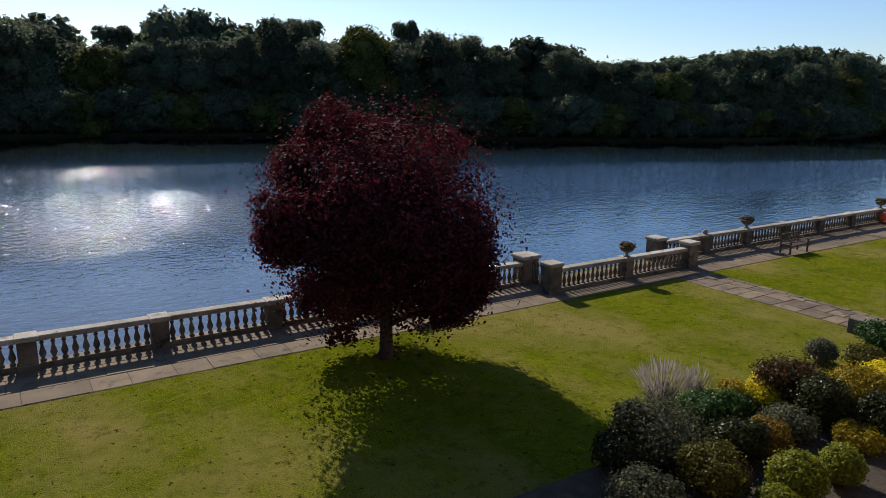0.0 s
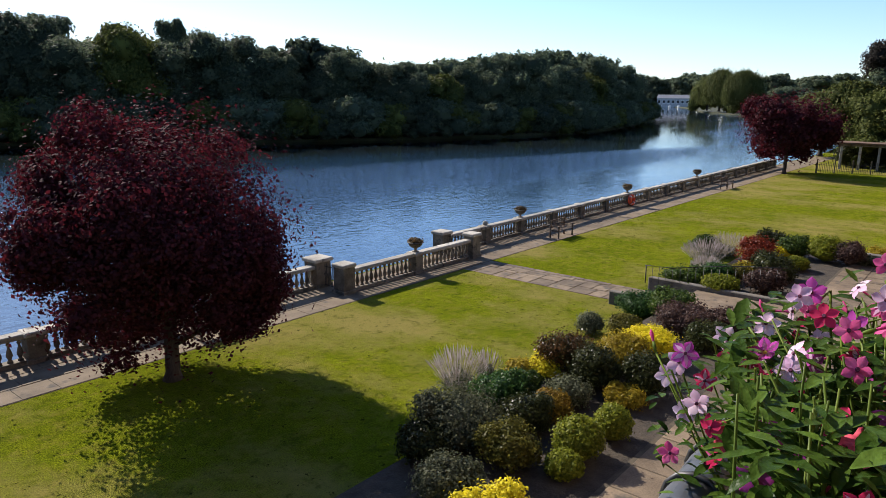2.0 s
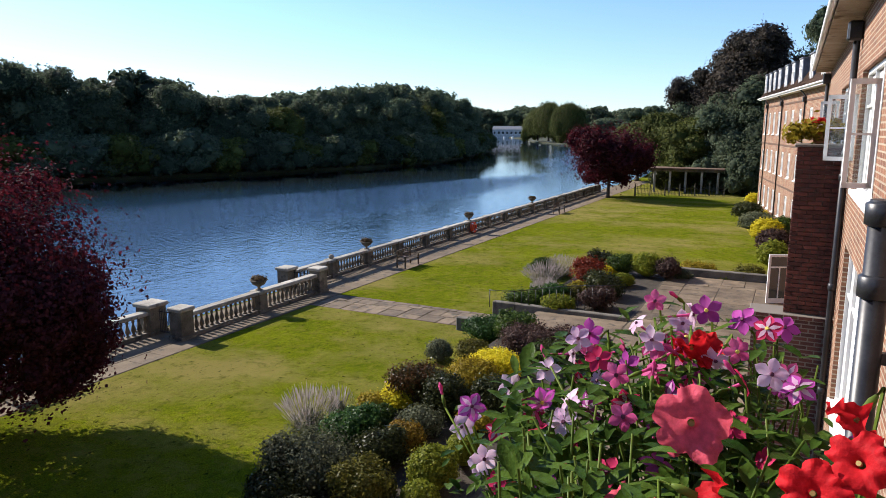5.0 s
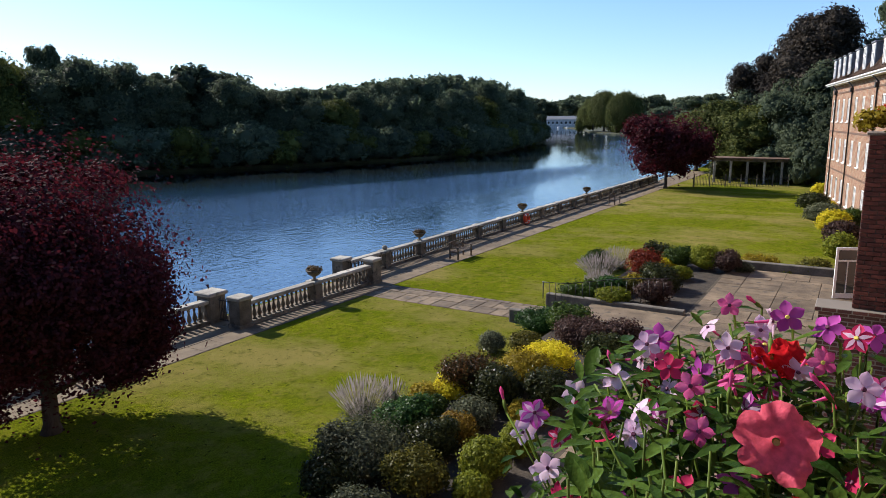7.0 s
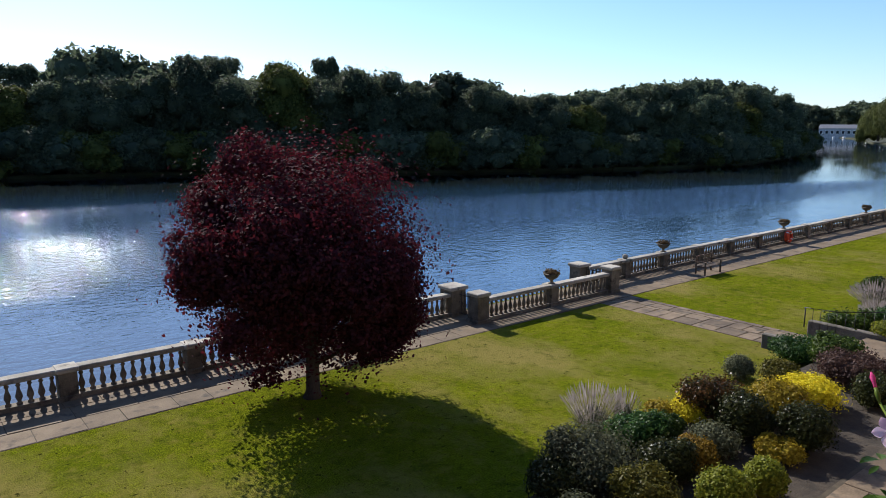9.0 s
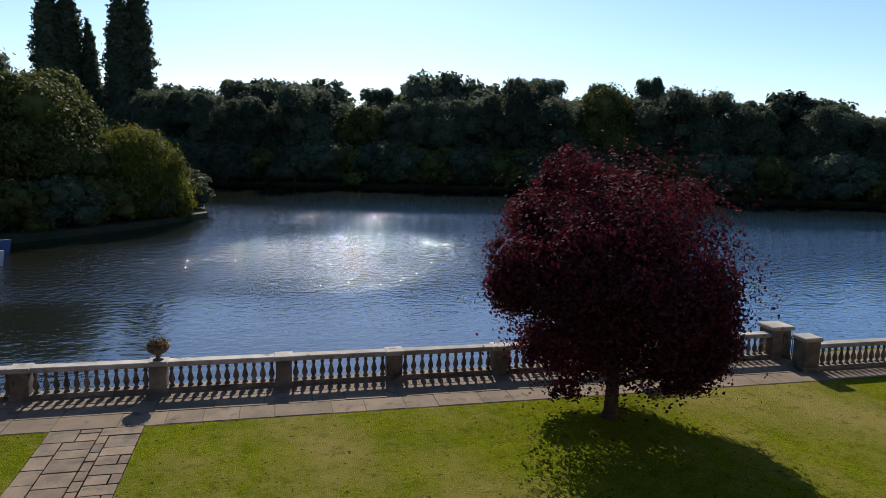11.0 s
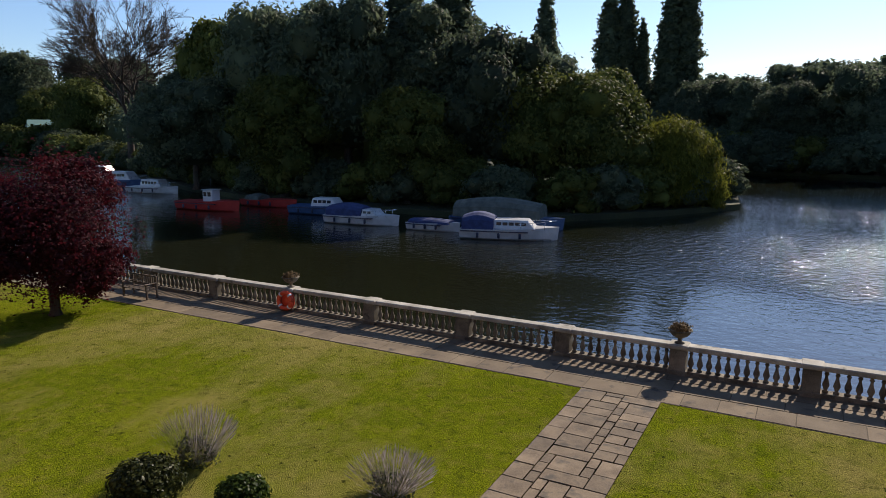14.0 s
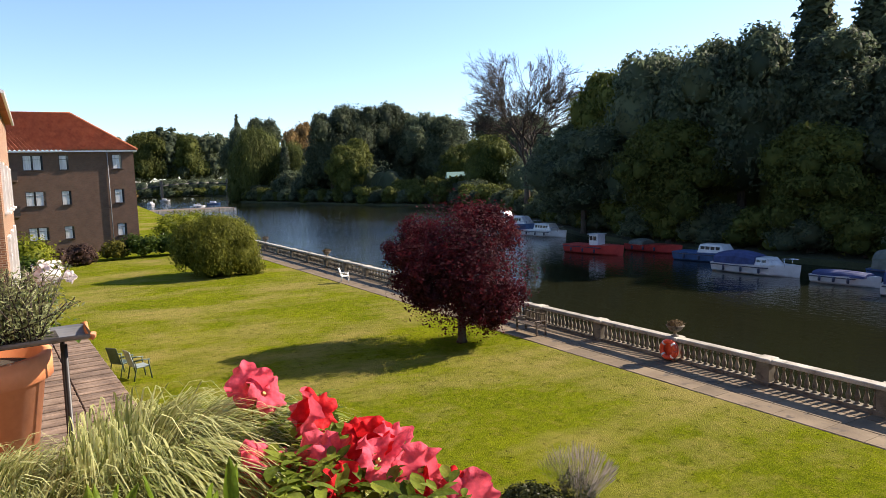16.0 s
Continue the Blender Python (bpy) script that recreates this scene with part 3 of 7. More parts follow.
DRY_PLANT = foliage("dry_plant", (0.05, 0.035, 0.018), (0.15, 0.10, 0.05), 0.3, 0.7, 0.3)
left_piers = [-3.29, -6.77, -10.26, -14.07, -17.89] + [-17.89 - 4.02 * k for k in range(1, 10)] + [-54.07 - 4.4 * k for k in range(1, 7)]
mid_piers = [-3.29, 0.15, 3.43, 6.8, 10.2, 13.6, 17.0]
right_piers = [24.6, 27.9, 31.1] + [31.1 + 3.31 * k for k in range(1, 16)]
for line in (left_piers, mid_piers, right_piers):
    for a, c in zip(line, line[1:]):
        balustrade_bay(min(a, c) + 0.22, max(a, c) - 0.22, RAIL_Y)
for x in left_piers + mid_piers[1:-1] + right_piers[1:]:
    pier(x, RAIL_Y)
pier(17.04, 20.5, 1.16, 0.72, 0.08)
pier(24.6, 20.5, 1.10, 0.62, 0.07)
for x in (17.05, 21.05, 24.95):
    pier(x, 19.0, 0.92 if x == 21.05 else 1.16, 0.46 if x == 21.05 else 0.58)
balustrade_bay(17.34, 20.82, 19.0)
balustrade_bay(21.28, 24.66, 19.0)
for x, y in ((-3.29, RAIL_Y), (-17.89, RAIL_Y), (-33.97, RAIL_Y), (-54.07, RAIL_Y), (-71.67, RAIL_Y), (21.05, 19.0), (31.1, RAIL_Y), (44.34, RAIL_Y), (57.58, RAIL_Y)):
    urn(x, y, 0.90)
tagged(part("ball_finial", lathe([(0.02, 0), (0.10, 0.02), (0.14, 0.10), (0.12, 0.18), (0.03, 0.24)], 12), COPING, at=(27.9, RAIL_Y, 0.915)), "small pale stone ball on a balustrade pier", "finial")


def iron_gate(x, y0, y1):
    t = thing("iron_gate", (x, (y0 + y1) / 2, 0), "black wrought iron gate with scrolls between stone piers", "gate")
    h = (y1 - y0) / 2
    for z in (0.12, 0.85):
        part("gate_rail", boxed(-0.015, 0.015, -h, h, z, z + 0.03), IRON, t)
    for k in range(9):
        y = -h + (k + 0.5) * 2 * h / 9
        part("bar", boxed(-0.009, 0.009, y - 0.009, y + 0.009, 0.1, 0.95 + 0.05 * (k % 2)), IRON, t)
    for k in range(4):
        y = -h + (k + 0.5) * 2 * h / 4
        part("scroll", tube([(0, y + 0.11 * math.cos(a) * (1 - a / 14), 0.5 + 0.16 * math.sin(a) * (1 - a / 14)) for a in np.linspace(0, 11, 22)], 0.009, 5), IRON, t)


iron_gate(17.05, 19.35, 20.12)
iron_gate(24.7, 19.35, 20.18)
for k in range(6):
    tagged(part("landing_step", boxed(17.5 + 1.15 * k, 18.65 + 1.15 * k + 0.02, 19.25, 20.66, -1.5, -0.02 - 0.2 * min(k, 5 - k)), FLAG), "worn stone step down to the river", "step", "landing steps", "structure")


# ---- trees ----
def tree(name, at, label, wood, crown_mesh, leaf, bark=BARK, category="tree", group=""):
    t = thing(name, at, label, category, group)
    part("trunk", wood, bark, t)
    part("crown", crown_mesh, leaf, t)
    return t


def round_lobes(rng, w, h0, h1, n=17, squash=1.0):
    out = [((0, 0, (h0 + h1) / 2), (w * 0.72, w * 0.72, (h1 - h0) * 0.42))]
    for k in range(n):
        a = 2 * math.pi * k / n + rng.uniform(-0.3, 0.3)
        z = rng.uniform(h0 + 0.25 * (h1 - h0), h1 - 0.18 * (h1 - h0))
        d = w * rng.uniform(0.45, 0.78)
        r = w * rng.uniform(0.20, 0.38)
        out.append(((math.cos(a) * d, math.sin(a) * d, z), (r, r, r * 0.85 * squash)))
    for k in range(5):
        a = rng.uniform(0, 6.3)
        r = w * rng.uniform(0.18, 0.36)
        out.append(((math.cos(a) * w * 0.34, math.sin(a) * w * 0.34, h1 - r * rng.uniform(0.7, 1.3)), (r, r, r * 0.8)))
    return out


def shrunk(lobes, k=0.8):
    return [(c, tuple(x * k for x in r)) for c, r in lobes]


# copper-leaved plums on the lawn
def copper_tree(at, w, h0, h1, seed, n, size, depth_w=None):
    rng = np.random.default_rng(seed)
    d = depth_w or w
    lobes = [((0, 0, h0 + (h1 - h0) * 0.50), (w * 0.76, d * 0.76, (h1 - h0) * 0.46))]
    for k in range(78):
        a = 2.4 * k + rng.uniform(-0.9, 0.9)
        u = (k * 0.618 + 0.4 * rng.uniform()) % 1.0
        z = h0 + (h1 - h0) * (0.03 + 0.95 * u)
        # barrel-shaped, drawn in a little at the foot and to an uneven top
        f = np.interp(u, (0.0, 0.12, 0.3, 0.5, 0.7, 0.85, 1.0), (0.46, 0.74, 0.93, 1.0, 0.97, 0.84, 0.52))
        r = w * rng.uniform(0.09, 0.20)
        out = f * rng.uniform(0.70, 0.93)
        # boughs on the river side hang lower
        drop = 0.10 * (h1 - h0) * max(0.0, -math.cos(a)) * (1 - u) ** 2
        lobes.append(((math.cos(a) * w * out, math.sin(a) * d * out, z - drop), (r, r, r * rng.uniform(0.7, 1.1))))
    c = np.vstack([clumped(lobes, int(n * 0.8), rng, 13, 0.17, (0.55, 1.15), -1.0, 0.25), clumped(lobes[:1], int(n * 0.2), rng, 12, 0.10, (0.35, 0.95))])
    crown = leaf_mesh("crown", c, size, rng, 0.2, 0.5, 1.5)
    return tree("copper_plum_tree", at, "dark copper-leaved plum tree on the lawn by the river path", limbs(rng, h1 * 0.86, w * 0.85, 0.19, 11, (0.1, 0), 0.16, 4), crown, LEAF_COPPER, group="copper plum trees")


copper_tree((8.63, 16.40, 0), 3.6, 1.0, 6.6, 11, 120000, 0.070, 3.4)
copper_tree((-25.3, 15.5, 0), 3.2, 0.85, 5.8, 12, 66000, 0.078, 3.0)
copper_tree((74.57, 17.8, 0), 4.6, 1.6, 7.4, 13, 34000, 0.17, 5.2)


# kinds of far tree, each built once under the ground's edge and then copied along the banks
FAR = {}


def far_kind(key, w, h0, h1, seed, n, size, material, label, lobes=None, name="tree", droop=0.0, trunk=0.35, long=1.5, core=0.78):
    rng = np.random.default_rng(seed)
    lobes = lobes or round_lobes(rng, w, h0, h1)
    c = clumped(lobes, n, rng, 12, 0.11, (0.86, 1.06), -0.6, 0.08)
    crown = leaf_mesh("crown", c, size, rng, droop, 0.4, long, shrunk(lobes, core) if core else None, True)
    FAR[key] = (limbs(rng, h1 * 0.85, w * 0.7, trunk, 6, start=0.3, twigs=2), crown, material, label, name)


def plant_far(key, x, y, z=-0.75, s=1.0, turn=0.0, sz=None, group="trees along the river banks"):
    wood, crown, material, label, name = FAR[key]
    m = Matrix.LocRotScale((x, y, z), Euler((0, 0, turn)), (s, s, sz or s))
    if isinstance(wood, bmesh.types.BMesh):
        t = tree(name, m, label, wood, crown, material, group=group)
        FAR[key] = (t, crown, material, label, name)
        return t
    return copy_thing(wood, m @ Matrix.Diagonal((1 / wood.scale[0], 1 / wood.scale[1], 1 / wood.scale[2], 1)))


BROAD = "dense dark green broadleaf tree on the wooded bank"
far_kind("oak", 5.6, 1.0, 12.0, 21, 24000, 0.215, LEAF_WOOD, BROAD)
far_kind("oak_b", 6.2, 0.6, 11.0, 22, 24000, 0.215, LEAF_WOOD, BROAD)
far_kind("tall", 4.6, 1.0, 15.0, 23, 24000, 0.215, LEAF_WOOD, "tall dark green broadleaf tree on the wooded bank")
far_kind("olive", 5.0, 0.5, 10.0, 24, 21000, 0.21, LEAF_OLIVE, "olive-green bushy tree on the wooded bank")
far_kind("oak_c", 5.6, 1.0, 12.0, 31, 6000, 0.42, LEAF_WOOD, BROAD)
far_kind("oak_d", 6.2, 0.6, 11.0, 32, 6000, 0.42, LEAF_WOOD, BROAD)
far_kind("scrub", 4.2, -0.6, 4.6, 25, 8000, 0.23, LEAF_WOOD, "dense dark scrub at the water's edge", name="riverside_scrub")
far_kind("scrub_b", 3.6, -0.6, 4.0, 26, 8000, 0.22, LEAF_OLIVE, "olive-green scrub at the water's edge", name="riverside_scrub")
# a slim column of upright sprays, a little waisted, with an uneven tip
poplar_rng = np.random.default_rng(270)
POPLAR_LOBES = []
for k in range(26):
    u = k / 25
    r = 1.30 * min(1.0, 0.55 + 1.6 * u) * math.sqrt(max(0.04, 1 - max(0.0, (u - 0.45) / 0.58) ** 2)) * poplar_rng.uniform(0.82, 1.0)
    a, off = 2.4 * k, 0.45 * (1 - u)
    POPLAR_LOBES.append(((off * math.cos(a), off * math.sin(a), 1.5 + 17.6 * u), (r, r, 2.3)))
far_kind("poplar", 1.5, 0.5, 20.0, 27, 11000, 0.26, LEAF_WOOD, "tall narrow poplar above the woodland", POPLAR_LOBES, "poplar_tree", -0.8)
WILLOW_LOBES = [((0, 0, 4.0), (4.4, 4.4, 3.2)), ((3.0, -1.2, 2.6), (2.3, 2.3, 3.2)), ((-2.6, -1.5, 3.4), (2.6, 2.6, 3.4)), ((0.5, -3.2, 2.4), (2.5, 2.2, 3.0)), ((1.5, 2.5, 3.4), (2.6, 2.6, 3.2)), ((4.4, -0.6, 1.0), (1.5, 1.5, 1.8)), ((0.3, 0, 5.6), (2.6, 2.6, 2.0))]
far_kind("willow", 5.2, -0.6, 7.6, 28, 36000, 0.13, LEAF_WILLOW, "golden-green weeping willow with trailing branches", WILLOW_LOBES, "weeping_willow", 1.6, 0.3, 3.0)
far_kind("weeping", 5.2, -0.6, 7.6, 33, 32000, 0.135, LEAF_WEEPING, "grey-green weeping willow beside the river", WILLOW_LOBES, "weeping_willow", 1.6, 0.3, 3.0)
far_kind("cypress", 1.8, 0.3, 11.0, 29, 6000, 0.22, LEAF_WOOD, "dark conical conifer on the far shore", [((0, 0, 1.2 + 1.0 * k), (1.9 - 0.17 * k, 1.9 - 0.17 * k, 1.2)) for k in range(10)], "conifer", -0.6)
far_kind("autumn", 5.0, 1.5, 10.0, 30, 8000, 0.3, LEAF_AUTUMN, "broadleaf tree turning orange on the far shore")

# the wooded far bank opposite the house
rng = np.random.default_rng(3)
BANK_LINE = [(-30, 150), (-8, 131), (14, 128), (38, 124), (58, 113), (80, 99), (100, 90), (130, 82), (165, 83), (205, 93), (245, 106)]


def along(line, step):
    for (x0, y0), (x1, y1) in zip(line, line[1:]):
        n = max(1, round(math.hypot(x1 - x0, y1 - y0) / step))
        for k in range(n):
            yield x0 + (x1 - x0) * k / n, y0 + (y1 - y0) * k / n


def outward(d):
    return 0.35 * d, d


# height of the tree line along the bank, from the island's end to the river's bend
TOPS = [(-40, 17), (0, 17), (5, 20), (11, 20), (16, 17), (28, 15), (33, 18.5), (39, 21), (46, 20.5), (51, 18.5), (58, 21), (66, 18.5), (74, 18.8), (80, 17), (86, 15.2), (94, 15.4), (100, 15), (111, 15.6), (119, 14.2), (135, 18), (146, 15.6), (160, 15.8), (178, 19.5), (196, 17.3), (216, 17.4), (240, 16.5), (262, 13)]


def top_at(x):
    for (a, p), (c, q) in zip(TOPS, TOPS[1:]):
        if a <= x <= c:
            return p + (q - p) * (x - a) / (c - a)
    return 11.0


# unseen rise added behind the front trees, blocks low sky from the water's reflections
verts, faces = [], []
for i, (x, y) in enumerate(along([(-70, 182)] + BANK_LINE + [(262, 122), (330, 195)], 12.0)):
    lift = 0.55 * top_at(x) + 1.2 * math.sin(0.9 * i)
    verts += [(x + 0.35 * d, y + d, z) for d, z in ((15, -0.8), (24, 0.6 * lift), (31, lift), (60, lift), (75, -0.8))]
    if i:
        faces += [(5 * i - 5 + k, 5 * i - 4 + k, 5 * i + 1 + k, 5 * i + k) for k in range(4)]
tagged(part("wooded_rise", mesh_of("wooded_rise", verts, faces, True), WOODLAND), "unseen dark rise added behind the bank's trees to block the sky", "river bank", kind="structure")
for i, (x, y) in enumerate(along(BANK_LINE, 5.0)):
    plant_far(("scrub", "scrub_b", "scrub")[i % 3], x + rng.uniform(-1, 1), y + 0.9 + rng.uniform(-0.4, 0.8), s=rng.uniform(1.25, 1.75), turn=rng.uniform(0, 6))
for i, (x, y) in enumerate(along(BANK_LINE, 9.0)):
    dx, dy = outward(9 + rng.uniform(-1.5, 1.5))
    key = ("oak", "olive", "oak_b", "oak", "tall", "oak_b")[(i * 5) % 6]
    full = {"oak": 12.0, "oak_b": 11.0, "tall": 15.0, "olive": 10.0}[key]
    s = top_at(x + dx) * 0.94 / full * rng.uniform(0.82, 1.10)
    plant_far(key, x + dx, y + dy, s=max(1.0, min(1.45, s)), sz=s, turn=rng.uniform(0, 6))
for i, (x, y) in enumerate(along(BANK_LINE, 11.0)):
    dx, dy = outward(20 + rng.uniform(-2, 2))
    key = ("oak_d", "oak_c", "tall")[i % 3]
    full = {"oak_c": 12.0, "oak_d": 11.0, "tall": 15.0}[key]
    s = top_at(x + dx) * 1.10 / full * rng.uniform(0.86, 1.12)
    plant_far(key, x + dx, y + dy, s=max(1.1, min(1.6, s)), sz=s, turn=rng.uniform(0, 6))
plant_far("tall", 70.5, 124, s=0.85, sz=1.40, turn=1)
for x, y, h in ((-63.3, 170, 37.0), (-47.2, 170, 37.3), (-43.6, 171, 37.8), (-39.7, 172, 29.5), (-33.0, 170, 36.6), (-29.3, 171, 38.1)):
    plant_far("poplar", x, y, s=2.5 if h > 30 else 1.6, sz=(h + 0.75) / 19.5, turn=x)
for x in range(-110, -12, 14):
    plant_far("oak_d", x, 178 + (x % 5), s=1.75, turn=x)

# the island and its moorings
for i, (x, y) in enumerate(along([(-10, 80), (-12, 70), (-20, 60), (-26, 58), (-52, 58.5), (-70, 64), (-92, 74), (-128, 88), (-170, 106)], 5.0)):
    plant_far(("scrub", "scrub_b")[i % 2], x - 0.5, y + 2.0, s=rng.uniform(0.9, 1.2), turn=rng.uniform(0, 6))
for i, (x, y, h, w) in enumerate(((-21.0, 72, 13.0, 1.1), (-26.5, 69, 13.2, 1.15), (-33.0, 68, 17.0, 1.3), (-40.5, 69, 20.0, 1.4), (-48.5, 66, 21.0, 1.4), (-57.0, 67, 21.2, 1.45), (-65.5, 70, 21.5, 1.5), (-73.5, 72, 21.5, 1.4), (-30.0, 80, 15.5, 1.3), (-43.0, 80, 21.0, 1.5), (-60.0, 82, 22.0, 1.6), (-76.0, 84, 21.5, 1.5), (-36.5, 61, 11.0, 1.1), (-52.0, 59, 12.5, 1.2), (-68.0, 61, 12.5, 1.2), (-80.0, 70, 14.0, 1.2))):
    key = ("olive", "olive", "oak_b", "tall", "oak", "oak_b")[i % 6]
    full = {"oak": 12.0, "oak_b": 11.0, "tall": 15.0, "olive": 10.0}[key]
    plant_far(key, x, y, s=w, sz=(h + 0.75) / full, turn=i * 1.3)
for i, (x, y) in enumerate(along([(-128, 88), (-165, 100), (-205, 92), (-245, 87), (-300, 79), (-320, 94), (-338, 108), (-420, 110), (-488, 103), (-503, 64), (-520, 46), (-560, 44)], 6.5)):
    plant_far(("scrub_b", "scrub")[i % 2], x, y + 0.6, s=rng.uniform(0.9, 1.5), turn=i)
plant_far("willow", -13.4, 72.5, s=0.92, sz=1.08, turn=0.3)
plant_far("olive", -20.4, 68.0, s=1.15, sz=1.30, turn=2.2)
for x, y, h in ((-45.5, 74, 26.0), (-40.0, 76, 26.0)):
    plant_far("poplar", x, y, s=2.0, sz=(h + 2.0) / 20.0, turn=x)

# the bare tree and the shore beyond it
bare_rng = np.random.default_rng(41)


def bare_tree(at, h, w):
    t = thing("bare_tree", at, "leafless dark-barked tree with fine spreading branches", "tree")
    crown = Vector((0, 0, h * 0.42))

    def grow(bm, p, d, length, r, level):
        q = p + d * length
        mid = p.lerp(q, 0.5) + Vector(bare_rng.normal(size=3)) * length * 0.06
        if level < 5:
            tube([p, mid, q], [r, r * 0.82, r * 0.62], 6 if level < 2 else 4, bm)
        else:
            tube([p, q], [r, r * 0.7], 3, bm)
        if level < 8:
            for k in range(3):
                turn = Vector(bare_rng.normal(size=3)) * (0.44 if level else 0.4)
                e = (d + turn + (q - crown).normalized() * 0.22).normalized()
                if e.z < -0.15:
                    e.z *= -0.5
                grow(bm, q if k != 1 else mid, e, length * bare_rng.uniform(0.64, 0.86), max(0.028, r * 0.60), level + 1)

    fork = Vector((0.2, 0, h * 0.22))
    part("trunk", tube([(0, 0, 0), fork * 0.5, fork, fork * 1.25], [w * 1.3, w, w * 0.85, w * 0.5], 9), BARK, t)
    for k in range(4):
        a = 1.6 * k + 0.4
        bm = bmesh.new()
        grow(bm, fork * (0.85 + 0.1 * k), Vector((0.30 * math.cos(a), 0.30 * math.sin(a), 1)).normalized(), h * 0.16, w * 0.6, 1)
        part("branch", bm, BARK, t)


bare_tree((-99.5, 76.0, -0.75), 35.0, 0.55)
FAR_SHORE = (('oak', -236, 93, 1.9, 2.65), ('oak_b', -238, 105, 2.1, 3.2), ('oak', -240, 118, 2.1, 2.95), ('oak_b', -228, 127, 2.1, 2.85), ('oak', -205, 125, 2.0, 2.3), ('olive', -216, 90, 1.35, 1.95), ('olive', -222, 96.5, 1.3, 2.2), ('olive', -180.2, 112, 1.5, 1.75), ('olive', -152, 104, 1.5, 1.9), ('scrub_b', -193.2, 101, 1.5, 1.8), ('scrub_b', -160.5, 96, 1.6, 1.9), ('oak_b', -182.7, 136, 2.2, 2.5), ('weeping', -300, 84, 2.2, 3.95), ('weeping', -292, 97, 1.5, 3.1), ('cypress', -286, 92, 2.2, 2.2), ('scrub', -270, 90, 2.2, 2.6), ('scrub', -250, 90, 2.0, 2.4))
FAR_WATERSIDE = (('oak', -425, 123, 2.6, 3.85), ('autumn', -420, 146, 2.2, 4.4), ('autumn', -415, 137, 1.5, 3.9), ('oak_b', -430, 112, 2.2, 3.7), ('oak_c', -428, 160, 2.6, 3.2), ('cypress', -540, 137.5, 4.0, 5.2), ('olive', -540, 72, 3.2, 4.75), ('oak_c', -548, 86, 3.3, 4.1), ('olive', -545, 100, 3.2, 4.6), ('oak_d', -560, 112, 3.2, 4.1), ('oak_c', -570, 126, 3.2, 3.9), ('oak_d', -580, 150, 3.6, 4.0), ('oak_c', -560, 58, 3.4, 3.6), ('oak_d', -590, 42, 3.6, 3.8), ('scrub', -507.5, 82, 3.5, 2.6), ('scrub', -515, 104, 3.8, 2.6), ('scrub_b', -525, 125, 4.0, 2.8), ('autumn', -255.1, 26.4, 0.67, 0.92))
for i, (key, x, y, s, sz) in enumerate(FAR_SHORE + FAR_WATERSIDE):
    plant_far(key, x, y, -0.9 if y > 30 else 0.0, s, i * 0.9, sz)

# trees past the pergola and along the far reach
far_kind("beech", 7.2, 0.8, 19.0, 34, 42000, 0.23, LEAF_BEECH, "great dark purple-brown beech behind the pergola", name="beech_tree")
for i, (key, x, y, s, sz) in enumerate((("beech", 97, 5.2, 1.0, 1.03), ("beech", 99, 10.6, 0.72, 0.80), ("oak", 93, 4.0, 1.15, 1.1), ("tall", 97, -4.0, 1.25, 1.42), ("tall", 92, -10, 1.7, 1.5), ("oak", 88, 1.2, 1.0, 0.95), ("tall", 82, -9, 1.2, 1.2), ("oak_b", 90, 5.5, 0.85, 0.92), ("olive", 96, 16.2, 0.95, 0.95), ("olive", 92, 12.0, 0.9, 0.88), ("olive", 101, 20.0, 0.85, 0.85), ("oak_b", 99, 13.0, 0.95, 0.98), ("scrub", 84.5, 4.5, 0.75, 1.1), ("scrub_b", 88.5, 13, 0.7, 0.8), ("oak", 112, 24, 0.8, 0.6), ("olive", 118, 22, 0.8, 0.65), ("scrub", 88.5, 8.5, 0.8, 0.95),
                                        ("weeping", 395, 130, 2.0, 2.85), ("weeping", 372, 111, 1.8, 2.65), ("weeping", 414, 143, 1.8, 2.4), ("oak_c", 430, 128, 2.2, 1.7), ("oak_d", 300, 60, 1.5, 0.9), ("oak_c", 250, 44, 1.2, 0.8), ("oak_d", 345, 84, 1.6, 1.1))):
    plant_far(key, x, y, 0.0, s, i * 1.1, sz)
for i in range(34):
    plant_far(("oak_c", "oak_d")[i % 2], 640 + 34 * (i % 3) + rng.uniform(-10, 10), 110 + i * 9 + rng.uniform(-6, 6), -1.0, rng.uniform(2.4, 3.2), i, rng.uniform(2.0, 2.7))


# ---- benches, lifebuoys, chair, fence, pergola ----
def bench(at):
    t = thing("garden_bench", at, "weathered slatted wooden garden bench beside the river path", "bench", "garden benches")
    for x in (-0.72, 0.72):
        for y, h in ((-0.25, 0.62), (0.25, 0.90)):
            part("leg", boxed(x - 0.035, x + 0.035, y - 0.035, y + 0.035, 0, h, 0.006), TEAK, t)
        part("armrest", boxed(x - 0.045, x + 0.045, -0.32, 0.26, 0.62, 0.655, 0.008), TEAK, t)
        part("side_rail", boxed(x - 0.025, x + 0.025, -0.25, 0.25, 0.34, 0.41), TEAK, t)
    for k in range(6):
        y = -0.26 + 0.09 * k
        part("seat_slat", boxed(-0.75, 0.75, y - 0.035, y + 0.035, 0.41, 0.432, 0.004), TEAK, t)
    for z in (0.50, 0.86):
        part("back_rail", boxed(-0.72, 0.72, 0.235, 0.275, z, z + 0.06, 0.004), TEAK, t)
    for k in range(11):
        x = -0.62 + 0.124 * k
        part("back_slat", boxed(x - 0.02, x + 0.02, 0.245, 0.265, 0.55, 0.87), TEAK, t)
    return t


bench_one = bench(pose(32, 18.35, 0.02, 0, 0, 0))
